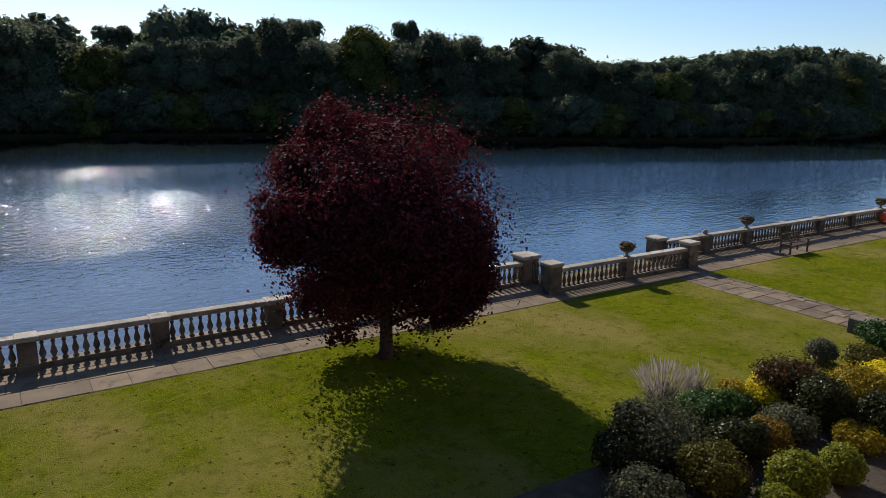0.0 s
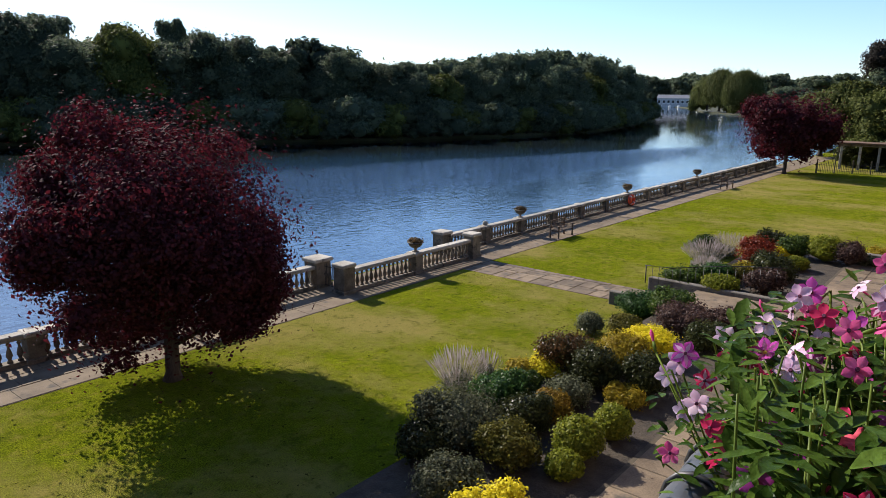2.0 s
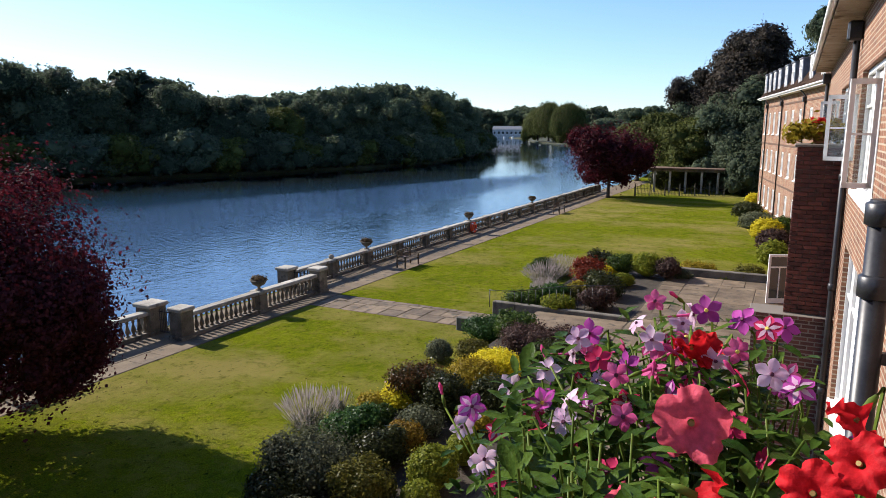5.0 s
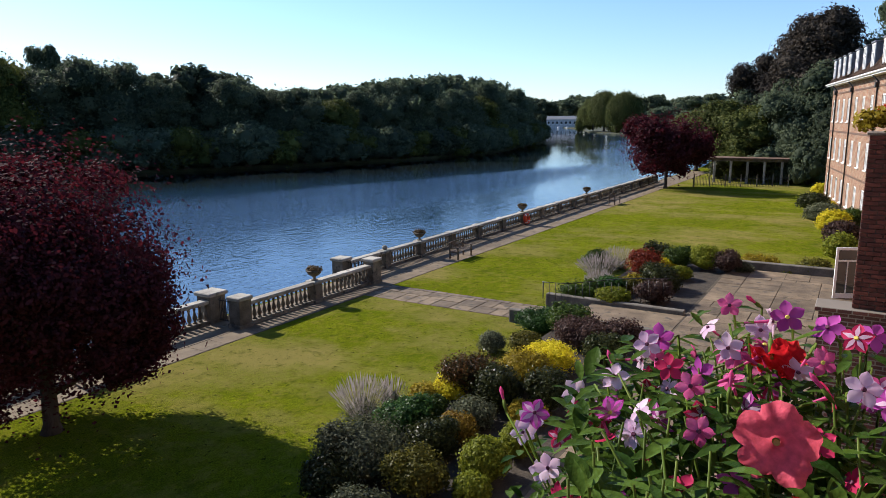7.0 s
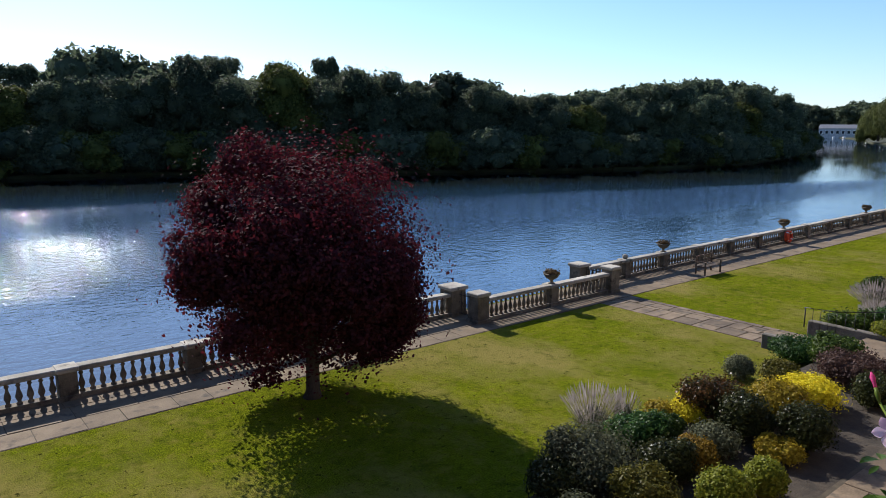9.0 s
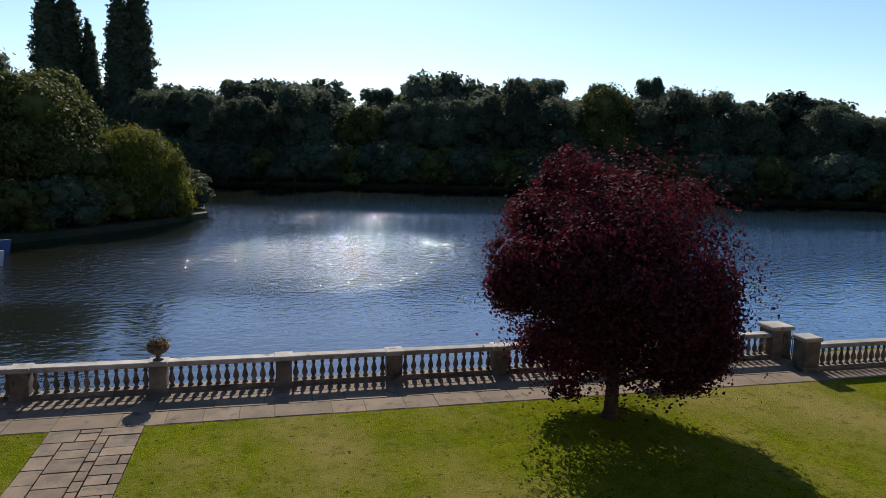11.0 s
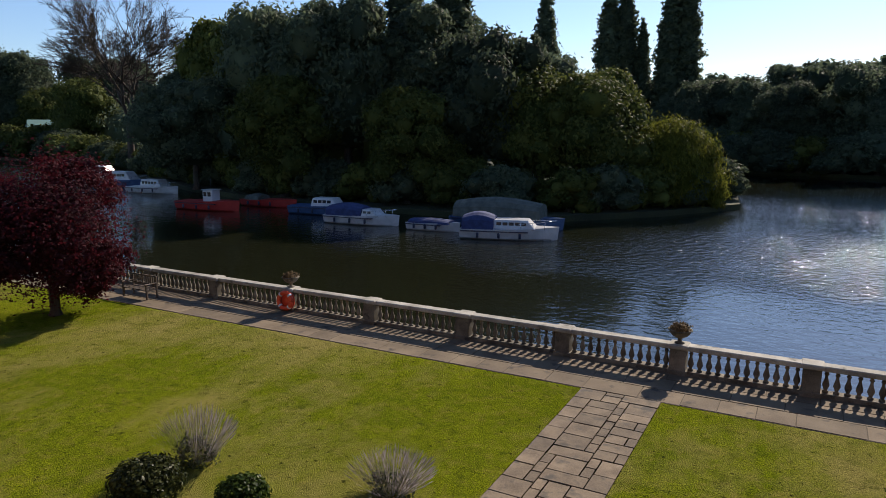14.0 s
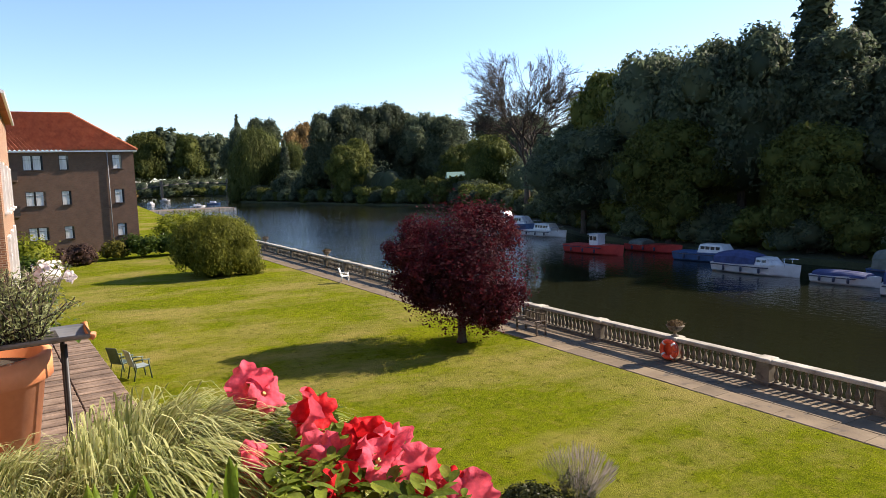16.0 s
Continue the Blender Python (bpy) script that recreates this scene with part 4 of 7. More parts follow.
for p in ((58.8, 18.3, 0.02, 0), (-24.8, 18.9, 0.02, 0), (11.4, 18.6, 0.02, 0)):
    copy_thing(bench_one, pose(p[0], p[1], p[2], 0, 0, p[3]))

ORANGE = surface("orange_plastic", (0.62, 0.055, 0.015), (0.78, 0.095, 0.03), 4, 30, 0.4, 0.1, 0.003)
PALE_ROPE = plain("white_band", (0.75, 0.73, 0.68), 0.7)


def lifebuoy(x, y):
    t = thing("lifebuoy", pose(x, y, 0.47, 84, 0, 0), "orange lifebuoy on a bracket beside the balustrade", "lifebuoy", "lifebuoys")
    bm = bmesh.new()
    ring = [(0.31 * math.cos(a), 0.31 * math.sin(a), 0) for a in np.linspace(0, 2 * math.pi, 33)]
    tube(ring, 0.085, 10, bm)
    part("ring", bm, ORANGE, t)
    part("holder", lathe([(0.38, -0.14), (0.38, -0.10), (0.05, -0.09)], 24), ORANGE, t, "orange backing plate")
    for k in range(4):
        a = math.pi / 4 + k * math.pi / 2
        part("band", tube([(0.31 * math.cos(a - 0.12), 0.31 * math.sin(a - 0.12), 0), (0.31 * math.cos(a + 0.12), 0.31 * math.sin(a + 0.12), 0)], 0.09, 10), PALE_ROPE, t, "white reflective band")
    part("post", boxed(-0.03, 0.03, -0.5, -0.2, -0.16, -0.12), IRON, t)


lifebuoy(-17.85, 19.98)
lifebuoy(44.3, 19.98)

PLASTIC_GREEN = surface("dark_green_plastic", (0.02, 0.04, 0.028), (0.05, 0.085, 0.06), 4, 30, 0.45, 0.1, 0.003)
PLASTIC_WHITE = plain("white_plastic", (0.72, 0.72, 0.70), 0.45)
PLASTIC_GREY = plain("grey_plastic", (0.22, 0.26, 0.25), 0.5)


def garden_chair(at, frame_m, pad_m, label):
    t = thing("garden_chair", at, label, "chair", "garden chairs")
    for x in (-0.26, 0.26):
        part("leg", tube([(x, -0.28, 0), (x, -0.22, 0.42), (x, -0.2, 0.64)], 0.022, 6), frame_m, t)
        part("leg", tube([(x, 0.30, 0), (x, 0.20, 0.42), (x, 0.24, 0.66)], 0.022, 6), frame_m, t)
        part("armrest", tube([(x, -0.24, 0.64), (x * 1.05, 0, 0.67), (x, 0.28, 0.66)], 0.028, 6), frame_m, t)
    part("seat", boxed(-0.25, 0.25, -0.24, 0.22, 0.40, 0.45, 0.02), pad_m, t)
    bm = boxed(-0.25, 0.25, -0.02, 0.02, 0.0, 0.58, 0.02)
    bmesh.ops.transform(bm, matrix=pose(0, 0.24, 0.45, -16, 0, 0), verts=bm.verts)
    part("backrest", bm, pad_m, t)


garden_chair(pose(-29.0, 2.35, 0, 0, 0, 215) @ Matrix.Scale(1.15, 4), PLASTIC_GREEN, PLASTIC_GREEN, "dark green plastic garden chair on the lawn")
garden_chair(pose(-28.0, 2.85, 0, 0, 0, 195) @ Matrix.Scale(1.15, 4), PLASTIC_GREEN, PLASTIC_GREY, "dark green plastic garden chair with a pale back on the lawn")
garden_chair(pose(-45.2, 18.3, 0.02, 0, 0, 150), PLASTIC_WHITE, PLASTIC_WHITE, "white garden chair beside the river path")
garden_chair(pose(-78.7, 6.5, 0, 0, 0, 120), PLASTIC_WHITE, PLASTIC_WHITE, "white garden chair on the lawn before the flats")

fence = thing("picket_fence", (80.2, 11.2, 0), "dark pointed iron fence across the end of the lawn", "fence")
FD = Vector((77.5 - 82.3, 15.6 - 6.9, 0)).normalized()
for z in (0.25, 0.85):
    part("rail", tube([FD * -5 + Vector((0, 0, z)), FD * 5 + Vector((0, 0, z))], 0.02, 4), IRON, fence)
for k in range(64):
    p = FD * (-5 + 0.16 * k)
    part("picket", boxed(p.x - 0.014, p.x + 0.014, p.y - 0.014, p.y + 0.014, 0, 1.05 + 0.08 * (k % 3)), IRON, fence)
for k in range(7):
    p = FD * (-5 + 10 * k / 6)
    part("post", boxed(p.x - 0.05, p.x + 0.05, p.y - 0.05, p.y + 0.05, 0, 1.35, 0.01), STONE, fence)

pergola = thing("pergola", (84.3, 11.3, 0), "open pavilion with pale columns under a flat dark roof", "pavilion")
for k in range(5):
    part("column", boxed(-0.15, 0.15, -3.6 + 1.75 * k - 0.12, -3.6 + 1.75 * k + 0.12, 0, 2.45, 0.03), COPING, pergola)
part("beam", boxed(-0.25, 0.25, -4.1, 4.0, 2.45, 2.68, 0.02), STONE, pergola)
part("roof", boxed(-0.5, 2.6, -4.3, 4.2, 2.68, 2.86, 0.03), ROOF_BROWN, pergola)

# garden stair rail
rail = thing("garden_handrail", (24.95, 9.9, 0), "black iron railing beside the garden steps", "railing")
part("top_bar", tube([(0.05, 0.75, 1.0), (0.05, -0.3, 1.05), (0.6, -2.2, 1.35), (1.2, -4.0, 1.45)], 0.02, 6), IRON, rail)
for k in range(18):
    y = 0.7 - 0.26 * k
    x = 0.05 if y > -0.3 else 0.05 + 0.3 * (-0.3 - y)
    part("bar", tube([(x, y, 0.3), (x, y, 1.0 + 0.02 * k)], 0.009 if k else 0.022, 5), IRON, rail)


# ---- boats ----
HULL_WHITE = surface("white_hull", (0.42, 0.42, 0.42), (0.58, 0.58, 0.58), 1.5, 20, 0.3, 0.1, 0.004, stain=((0.35, 0.34, 0.30), 1.2, 0.62))
HULL_RED = surface("red_hull", (0.30, 0.022, 0.018), (0.44, 0.04, 0.03), 2, 20, 0.45, 0.15, 0.004)
HULL_BLUE = surface("blue_hull", (0.03, 0.07, 0.16), (0.06, 0.12, 0.25), 2, 20, 0.4, 0.15, 0.004)
CANVAS_BLUE = surface("blue_canvas", (0.018, 0.030, 0.085), (0.04, 0.06, 0.16), 2.5, 20, 0.85, 0.5, 0.03)
CANVAS_GREEN = surface("grey_green_canvas", (0.06, 0.07, 0.06), (0.13, 0.14, 0.12), 2.0, 20, 0.85, 0.5, 0.03)
STRIPE = plain("dark_stripe", (0.015, 0.02, 0.05), 0.4)
CHROME = plain("chrome", (0.7, 0.7, 0.7), 0.2, 1.0)


def hull_mesh(length, beam, free, flare=0.18):
    n = 14
    verts, faces = [], []
    for i in range(n + 1):
        u = i / n
        w = beam / 2 * (1 - max(0, (u - 0.45) / 0.55) ** 2.2) * (0.86 + 0.14 * min(1, u * 4))
        sheer = free * (1 + 0.35 * max(0, u - 0.3))
        x = (u - 0.5) * length
        w = max(w, 0.02)
        rake = 0.10 * length * max(0, u - 0.75)
        verts += [(x + rake, -w, sheer), (x + rake * 0.4, -w * (1 - flare), 0.12), (x - 0.2 * rake, 0, -0.35), (x + rake * 0.4, w * (1 - flare), 0.12), (x + rake, w, sheer)]
    for i in range(n):
        for k in range(4):
            a = i * 5 + k
            faces.append((a, a + 1, a + 6, a + 5))
        faces.append((i * 5 + 4, i * 5, i * 5 + 5, i * 5 + 9))
    faces.append((0, 4, 3, 2, 1))
    return mesh_of("hull", verts, faces)


def boat(at, length, beam, free, hull_m, label, cabin=None, canopy=None, canopy_m=None, wheelhouse=False, rails=True, stripe=True):
    t = thing("moored_boat", at, label, "boat", "moored boats")
    hull = part("hull", hull_mesh(length, beam, free), hull_m, t)
    if stripe:
        part("rubbing_strake", boxed(-length * 0.48, length * 0.22, -beam / 2 - 0.03, beam / 2 + 0.03, free * 0.80, free * 0.80 + 0.07), STRIPE, hull)
    if cabin:
        x0, x1, h = cabin
        b = beam * 0.38
        bm = boxed(x0, x1, -b, b, free, free + h, 0.08)
        for v in bm.verts:
            if v.co.z > free + 0.5 * h:
                v.co.x = x0 + (v.co.x - x0) * 0.78 + 0.06 * (x1 - x0)
                v.co.y *= 0.84
        cab = part("cabin", bm, HULL_WHITE, t)
        n = max(2, int((x1 - x0) / 0.6))
        for s in (-1, 1):
            for k in range(n):
                a = x0 + (x1 - x0) * (0.12 + 0.70 * k / n)
                part("cabin_window", boxed(a, a + 0.55 * (x1 - x0) / n, s * b * 0.90 - 0.03, s * b * 0.90 + 0.03, free + h * 0.42, free + h * 0.78, 0.01), GLASS, cab)
    if canopy:
        x0, x1, h = canopy
        verts, faces = [], []
        for i in range(7):
            x = x0 + (x1 - x0) * i / 6
            hh = h * (0.75 + 0.25 * math.sin(math.pi * i / 6))
            for k in range(9):
                a = math.pi * k / 8
                verts.append((x, -math.cos(a) * beam * 0.45, free + hh * math.sin(a) ** 0.6))
        for i in range(6):
            for k in range(8):
                a = i * 9 + k
                faces.append((a, a + 1, a + 10, a + 9))
        faces += [tuple(range(9)), tuple(range(54, 63))[::-1]]
        part("canopy", mesh_of("canopy", verts, faces), canopy_m, t)
    if wheelhouse:
        wh = part("wheelhouse", boxed(-0.3, 0.9, -0.6, 0.6, free, free + 1.15, 0.05), HULL_WHITE, t, "white wheelhouse")
        for s in (-1, 1):
            for k in range(2):
                part("window", boxed(-0.18 + 0.52 * k, 0.22 + 0.52 * k, s * 0.60 - 0.02, s * 0.60 + 0.02, free + 0.55, free + 0.98, 0.01), GLASS, wh)
        part("roof", boxed(-0.42, 1.02, -0.7, 0.7, free + 1.15, free + 1.21, 0.02), HULL_WHITE, wh)
        part("mast", tube([(0.3, 0, free + 1.2), (0.3, 0, free + 2.4)], 0.025, 6), IRON, t)
    if rails:
        bm = bmesh.new()
        for s in (-1, 1):
            tube([(length * 0.12, s * beam * 0.42, free * 1.1 + 0.38), (length * 0.35, s * beam * 0.28, free * 1.2 + 0.42), (length * 0.50, 0.0, free * 1.25 + 0.45)], 0.016, 5, bm)
            for u, w in ((0.14, 0.41), (0.26, 0.35), (0.38, 0.24)):
                tube([(length * u, s * beam * w, free), (length * u, s * beam * w, free * 1.15 + 0.40)], 0.014, 5, bm)
        part("guard_rail", bm, CHROME, t)
    for k in range(3):
        x = -length * 0.3 + length * 0.22 * k
        part("fender", lathe([(0.03, 0.2), (0.10, 0.24), (0.10, 0.55), (0.03, 0.6)], 8, centre=(x, -beam / 2 - 0.1)), STRIPE, t)
    return t


boat(pose(-20.4, 47.8, WATER_Z, 0, 0, 16), 7.2, 2.6, 0.80, HULL_WHITE, "white motor cruiser with a blue canopy moored by the island", (-1.2, 2.1, 0.70), (-3.4, -1.0, 1.25), CANVAS_BLUE)
boat(pose(-27.4, 48.8, WATER_Z, 0, 0, 3), 4.5, 1.8, 0.6, HULL_WHITE, "small white open boat under a blue cover", None, (-2.0, 1.6, 0.38), CANVAS_BLUE, rails=False)
boat(pose(-23.0, 53.4, WATER_Z, 0, 0, 4), 9.6, 2.8, 0.8, HULL_BLUE, "long old cabin boat with a grey-green cover", (-4.0, 1.5, 1.15), (-4.4, 3.2, 1.7), CANVAS_GREEN, rails=False)
boat(pose(-34.6, 49.0, WATER_Z, 0, 0, 4), 6.9, 2.4, 0.75, HULL_WHITE, "white cabin boat with a blue canopy and fenders", (-0.6, 1.8, 0.60), (-3.1, 0.4, 1.05), CANVAS_BLUE)
boat(pose(-41.6, 52.6, WATER_Z, 0, 0, 8), 7.0, 2.4, 0.8, HULL_BLUE, "pale blue and white sports boat", (-1.0, 1.8, 0.8), None, None, rails=False)
boat(pose(-50.6, 55.0, WATER_Z, 0, 0, 3), 6.6, 2.2, 0.7, HULL_RED, "dull red open workboat", None, (-2.6, -0.8, 0.6), CANVAS_GREEN, rails=False, stripe=False)
boat(pose(-53.9, 49.8, WATER_Z, 0, 0, 6), 7.2, 2.4, 0.85, HULL_RED, "bright red workboat with a white wheelhouse", None, None, None, True, False)
boat(pose(-73.4, 58.9, WATER_Z, 0, 0, 8), 7.4, 2.4, 0.75, HULL_WHITE, "white and blue cabin cruiser at its mooring", (-1.4, 2.0, 0.95))
boat(pose(-84.5, 62.8, WATER_Z, 0, 0, 14), 9.0, 2.8, 0.9, HULL_BLUE, "white-topped blue cabin cruiser at its mooring", (-2.8, 2.2, 1.2))
boat(pose(-94.5, 66.5, WATER_Z, 0, 0, 16), 9.0, 2.8, 0.9, HULL_WHITE, "white cabin cruiser at its mooring", (-2.8, 2.4, 1.5))
for x, y, a in ((-254, 49.3, 95), (-282.3, 60.9, 70), (-321.9, 42.8, 200), (-382.1, 58, 80)):
    boat(pose(x, y, WATER_Z, 0, 0, a), 5.0, 2.0, 0.7, HULL_WHITE if a != 70 else HULL_BLUE, "small cabin boat at a far mooring", (-1.4, 1.0, 0.8), rails=False)


# ---- brick house and its neighbours ----
def window_unit(name, at, w, h, lights=2, curtain=True, frame_m=WHITE, fw=0.07, bars=1, parent=None, label="white-framed window"):
    """A window in a wall that faces -y before it is turned; the frame stands 3 cm proud."""
    t = parent or thing(name, at, label, "window", kind="structure")
    bm = bmesh.new()
    for x0, x1, z0, z1 in ((-w / 2, w / 2, -h / 2, -h / 2 + fw), (-w / 2, w / 2, h / 2 - fw, h / 2), (-w / 2, -w / 2 + fw, -h / 2 + fw, h / 2 - fw), (w / 2 - fw, w / 2, -h / 2 + fw, h / 2 - fw)):
        box(bm, x0, x1, -0.05, 0.08, z0, z1)
    for k in range(1, lights):
        x = -w / 2 + w * k / lights
        box(bm, x - fw / 2, x + fw / 2, -0.04, 0.08, -h / 2 + fw, h / 2 - fw)
    for k in range(bars):
        z = h / 2 - h * 0.3 - k * h * 0.25
        box(bm, -w / 2 + fw, w / 2 - fw, -0.035, 0.08, z - 0.02, z + 0.02)
    part("window_frame", bm, frame_m, t)
    part("window_sill", boxed(-w / 2 - 0.06, w / 2 + 0.06, -0.155, 0.06, -h / 2 - 0.07, -h / 2 + 0.014, 0.01), frame_m, t)
    for k in range(lights):
        x0 = -w / 2 + fw + (w - 2 * fw) * k / lights
        part("pane", boxed(x0, x0 + (w - 2 * fw) / lights, 0.02, 0.03, -h / 2 + fw, h / 2 - fw), GLASS, t)
        if curtain:
            part("curtain", boxed(x0 + 0.02, x0 + (w - 2 * fw) / lights * 0.8, 0.005, 0.016, -h / 2 + fw, h / 2 - fw - 0.02), CURTAIN, t, "white net curtain")
    return t


FACE_Y = -0.62
house = thing("house", (0, 0, 0), "long red brick house with white windows above the terrace", "house")
part("wall", boxed(-27.0, 25.0, FACE_Y - 9.0, FACE_Y - 2.2, -0.3, 9.2), BRICK_RED, house)
part("wall", boxed(-5.0, 25.0, FACE_Y - 2.2, FACE_Y - 0.3, -0.3, 9.2), BRICK_RED, house)
part("wall", boxed(-40.0, -27.0, FACE_Y - 9.0, -0.98, -0.3, 10.4), BRICK_RED, house)
# outer skin in bands, so that the window openings go through it
NEAR_WIN = [(10.75, 3.1), (16.6, 2.2), (21.0, 2.2)]
SILLS = [(0.9, 2.6), (3.1, 5.6), (6.45, 8.2)]


def skin(x0, x1, z0, z1):
    part("wall_face", boxed(x0, x1, FACE_Y - 0.3, FACE_Y, z0, z1), BRICK_RED, house)


z_prev = -0.3
for lo, hi in SILLS:
    skin(2.0, 25.0, z_prev, lo)
    x_prev = 2.0
    for c, w in NEAR_WIN:
        skin(x_prev, c - w / 2, lo, hi)
        x_prev = c + w / 2
    skin(x_prev, 25.0, lo, hi)
    z_prev = hi
skin(2.0, 25.0, z_prev, 9.2)
for lo, hi in SILLS:
    for c, w in NEAR_WIN:
        window_unit("window", pose(c, FACE_Y - 0.12, (lo + hi) / 2, 0, 0, 180), w, hi - lo, 3, True, parent=None)
    for k in range(3):
        window_unit("window", pose(-29.5 - 4.0 * k, -0.94, (lo + hi) / 2, 0, 0, 180), 1.3, hi - lo, 2, True)
# wall behind the balcony, with its open doorway
part("wall_face", boxed(-5.0, 2.0, FACE_Y - 0.3, FACE_Y, 7.96, 9.2), BRICK_RED, house)
part("wall_face", boxed(-5.0, 2.0, FACE_Y - 0.3, FACE_Y, -0.3, 5.56), BRICK_RED, house)
part("wall_face", boxed(-5.0, 0.2, FACE_Y - 0.3, FACE_Y, 5.56, 7.96), BRICK_RED, house)
part("wall_face", boxed(1.1, 2.0, FACE_Y - 0.3, FACE_Y, 5.56, 7.96), BRICK_RED, house)
door = thing("door_1", (0.65, FACE_Y - 0.14, 6.76), "white glazed balcony door", "door", kind="structure")
part("door_frame", boxed(-0.45, 0.45, -0.05, 0.05, -1.2, 1.2, 0.01), WHITE, door)
part("pane", boxed(-0.33, 0.33, 0.05, 0.06, -0.9, 1.05), GLASS, door)
part("soffit", boxed(2.0, 25.4, FACE_Y, FACE_Y + 0.42, 9.1, 9.18), SOFFIT, house, "stained timber soffit boards")
part("gutter", tube([(2.0, FACE_Y + 0.48, 9.2), (25.4, FACE_Y + 0.48, 9.2)], 0.06, 8), WHITE, house, "white gutter")
part("roof", boxed(-5.0, 25.4, FACE_Y - 9.2, FACE_Y + 0.42, 9.2, 9.34), ROOF_BROWN, house)
part("roof", boxed(-27.0, -5.0, FACE_Y - 9.2, FACE_Y - 2.1, 9.2, 9.34), ROOF_BROWN, house)
part("roof", boxed(-40.3, -26.7, FACE_Y - 9.2, -0.72, 10.4, 10.55), ROOF_TILE, house)
part("gutter", tube([(-40.3, -0.66, 10.38), (-26.7, -0.66, 10.38)], 0.06, 8), WHITE, house, "white gutter")
for x, y, r, top in ((13.0, 0.08, 0.05, 9.0), (24.6, 0.08, 0.05, 9.0), (4.1, 0.40, 0.062, 7.02)):
    pipe = thing("downpipe", (x, FACE_Y + y, 0), "black painted cast iron downpipe on the brick wall", "downpipe", "downpipes")
    part("pipe", tube([(0, 0, 0.4), (0, 0, top)], r, 14), BLACK_PIPE, pipe)
    for z in (1.2, 3.0, 4.8, 6.6, 6.96):
        part("collar", lathe([(r, z - 0.07), (r + 0.018, z - 0.06), (r + 0.018, z + 0.04), (r, z + 0.05)], 14), BLACK_PIPE, pipe)
    if top > 8:
        part("hopper", boxed(-0.14, 0.14, -0.07, 0.14, top - 0.3, top, 0.03), BLACK_PIPE, pipe)
    else:
        part("bracket", boxed(-0.02, 0.02, -0.40, 0.0, 6.2, 6.26), BLACK_PIPE, pipe)
# casements that stand open
for x, z0, z1, a, w in ((12.28, 6.88, 7.86, 80, 0.40), (9.22, 6.7, 7.9, 100, 0.30), (17.7, 6.7, 7.95, 84, 0.36)):
    case = thing("open_casement", pose(x, FACE_Y + 0.02, (z0 + z1) / 2, 0, 0, a), "open white-framed casement with reflecting glass", "window")
    h = (z1 - z0) / 2
    bm = bmesh.new()
    for q in ((0, w, -h, -h + 0.06), (0, w, h - 0.06, h), (0, 0.05, -h, h), (w - 0.05, w, -h, h), (0.05, w - 0.05, -0.012, 0.012)):
        box(bm, q[0], q[1], -0.022, 0.022, q[2], q[3])
    part("sash", bm, WHITE, case)
    part("pane", boxed(0.06, w - 0.06, -0.004, 0.004, -h + 0.06, h - 0.06), CLEAR, case).visible_shadow = False

# the party pier between balconies, brick by brick
PX, PW = 13.3, 0.78
party = thing("brick_pier", (PX, FACE_Y, 0), "dark red brick pier between balconies with a stone-coloured joint", "pier")
part("core", boxed(0.02, 1.1, 0.0, PW - 0.012, 4.2, 7.05), MORTAR, party)
part("lower_wall", boxed(-0.1, 0.42, -0.02, 1.25, 0.3, 4.12), BRICK_DARK, party)
part("ledge", boxed(-0.16, 0.48, -0.02, 1.31, 4.12, 4.2, 0.01), BRICK_DARK, party)
brick_mesh = bpy.data.meshes.new("brick")
_b = boxed(-0.012, 0.10, 0, 0.212, 0, 0.063, 0.005)
_b.to_mesh(brick_mesh)
_b.free()
half_mesh = bpy.data.meshes.new("half_brick")
_b = boxed(-0.012, 0.10, 0, 0.100, 0, 0.063, 0.005)
_b.to_mesh(half_mesh)
_b.free()
for course in range(38):
    z = 4.215 + 0.075 * course
    if course % 2:
        row = [(0.0, half_mesh), (0.112, brick_mesh), (0.336, brick_mesh), (0.560, brick_mesh)]
    else:
        row = [(0.0, brick_mesh), (0.224, brick_mesh), (0.448, brick_mesh), (0.672, half_mesh)]
    for y, me in row:
        part("brick", me, BRICK_PIECE, party, at=(0, y, z))
part("coping", boxed(-0.03, 1.12, -0.01, PW + 0.03, 7.055, 7.10, 0.008), MORTAR, party)

# the far wing, which turns a little towards the river
WING = pose(70.6, 2.95, 0, 0, 0, 9.8)
wing = thing("house_wing", WING, "three-storey red brick wing with white windows and dormers", "house")
WL = 30.0
part("wall", boxed(-WL, 0, -8.0, -0.25, -0.2, 9.85), BRICK_RED, wing)
cols = [-1.2, -3.6, -6.0, -8.4, -11.4, -14.2, -17.0, -20.5, -24.0]
rows3 = [(0.7, 2.5), (3.8, 5.6), (6.9, 8.7)]
zp = -0.2
for lo, hi in rows3:
    part("wall_face", boxed(-WL, 0, -0.25, 0, zp, lo), BRICK_RED, wing)
    xp = -WL
    for c in sorted(cols):
        part("wall_face", boxed(xp, c - 0.5, -0.25, 0, lo, hi), BRICK_RED, wing)
        xp = c + 0.5
    part("wall_face", boxed(xp, 0, -0.25, 0, lo, hi), BRICK_RED, wing)
    zp = hi
part("wall_face", boxed(-WL, 0, -0.25, 0, zp, 9.85), BRICK_RED, wing)
for lo, hi in rows3:
    part("band_course", boxed(-WL, 0.01, 0.0, 0.03, hi + 0.45, hi + 0.58), BRICK_BROWN, wing)
    for c in cols:
        window_unit("window", WING @ pose(c, -0.08, (lo + hi) / 2, 0, 0, 180), 1.0, hi - lo, 2, True, fw=0.10)
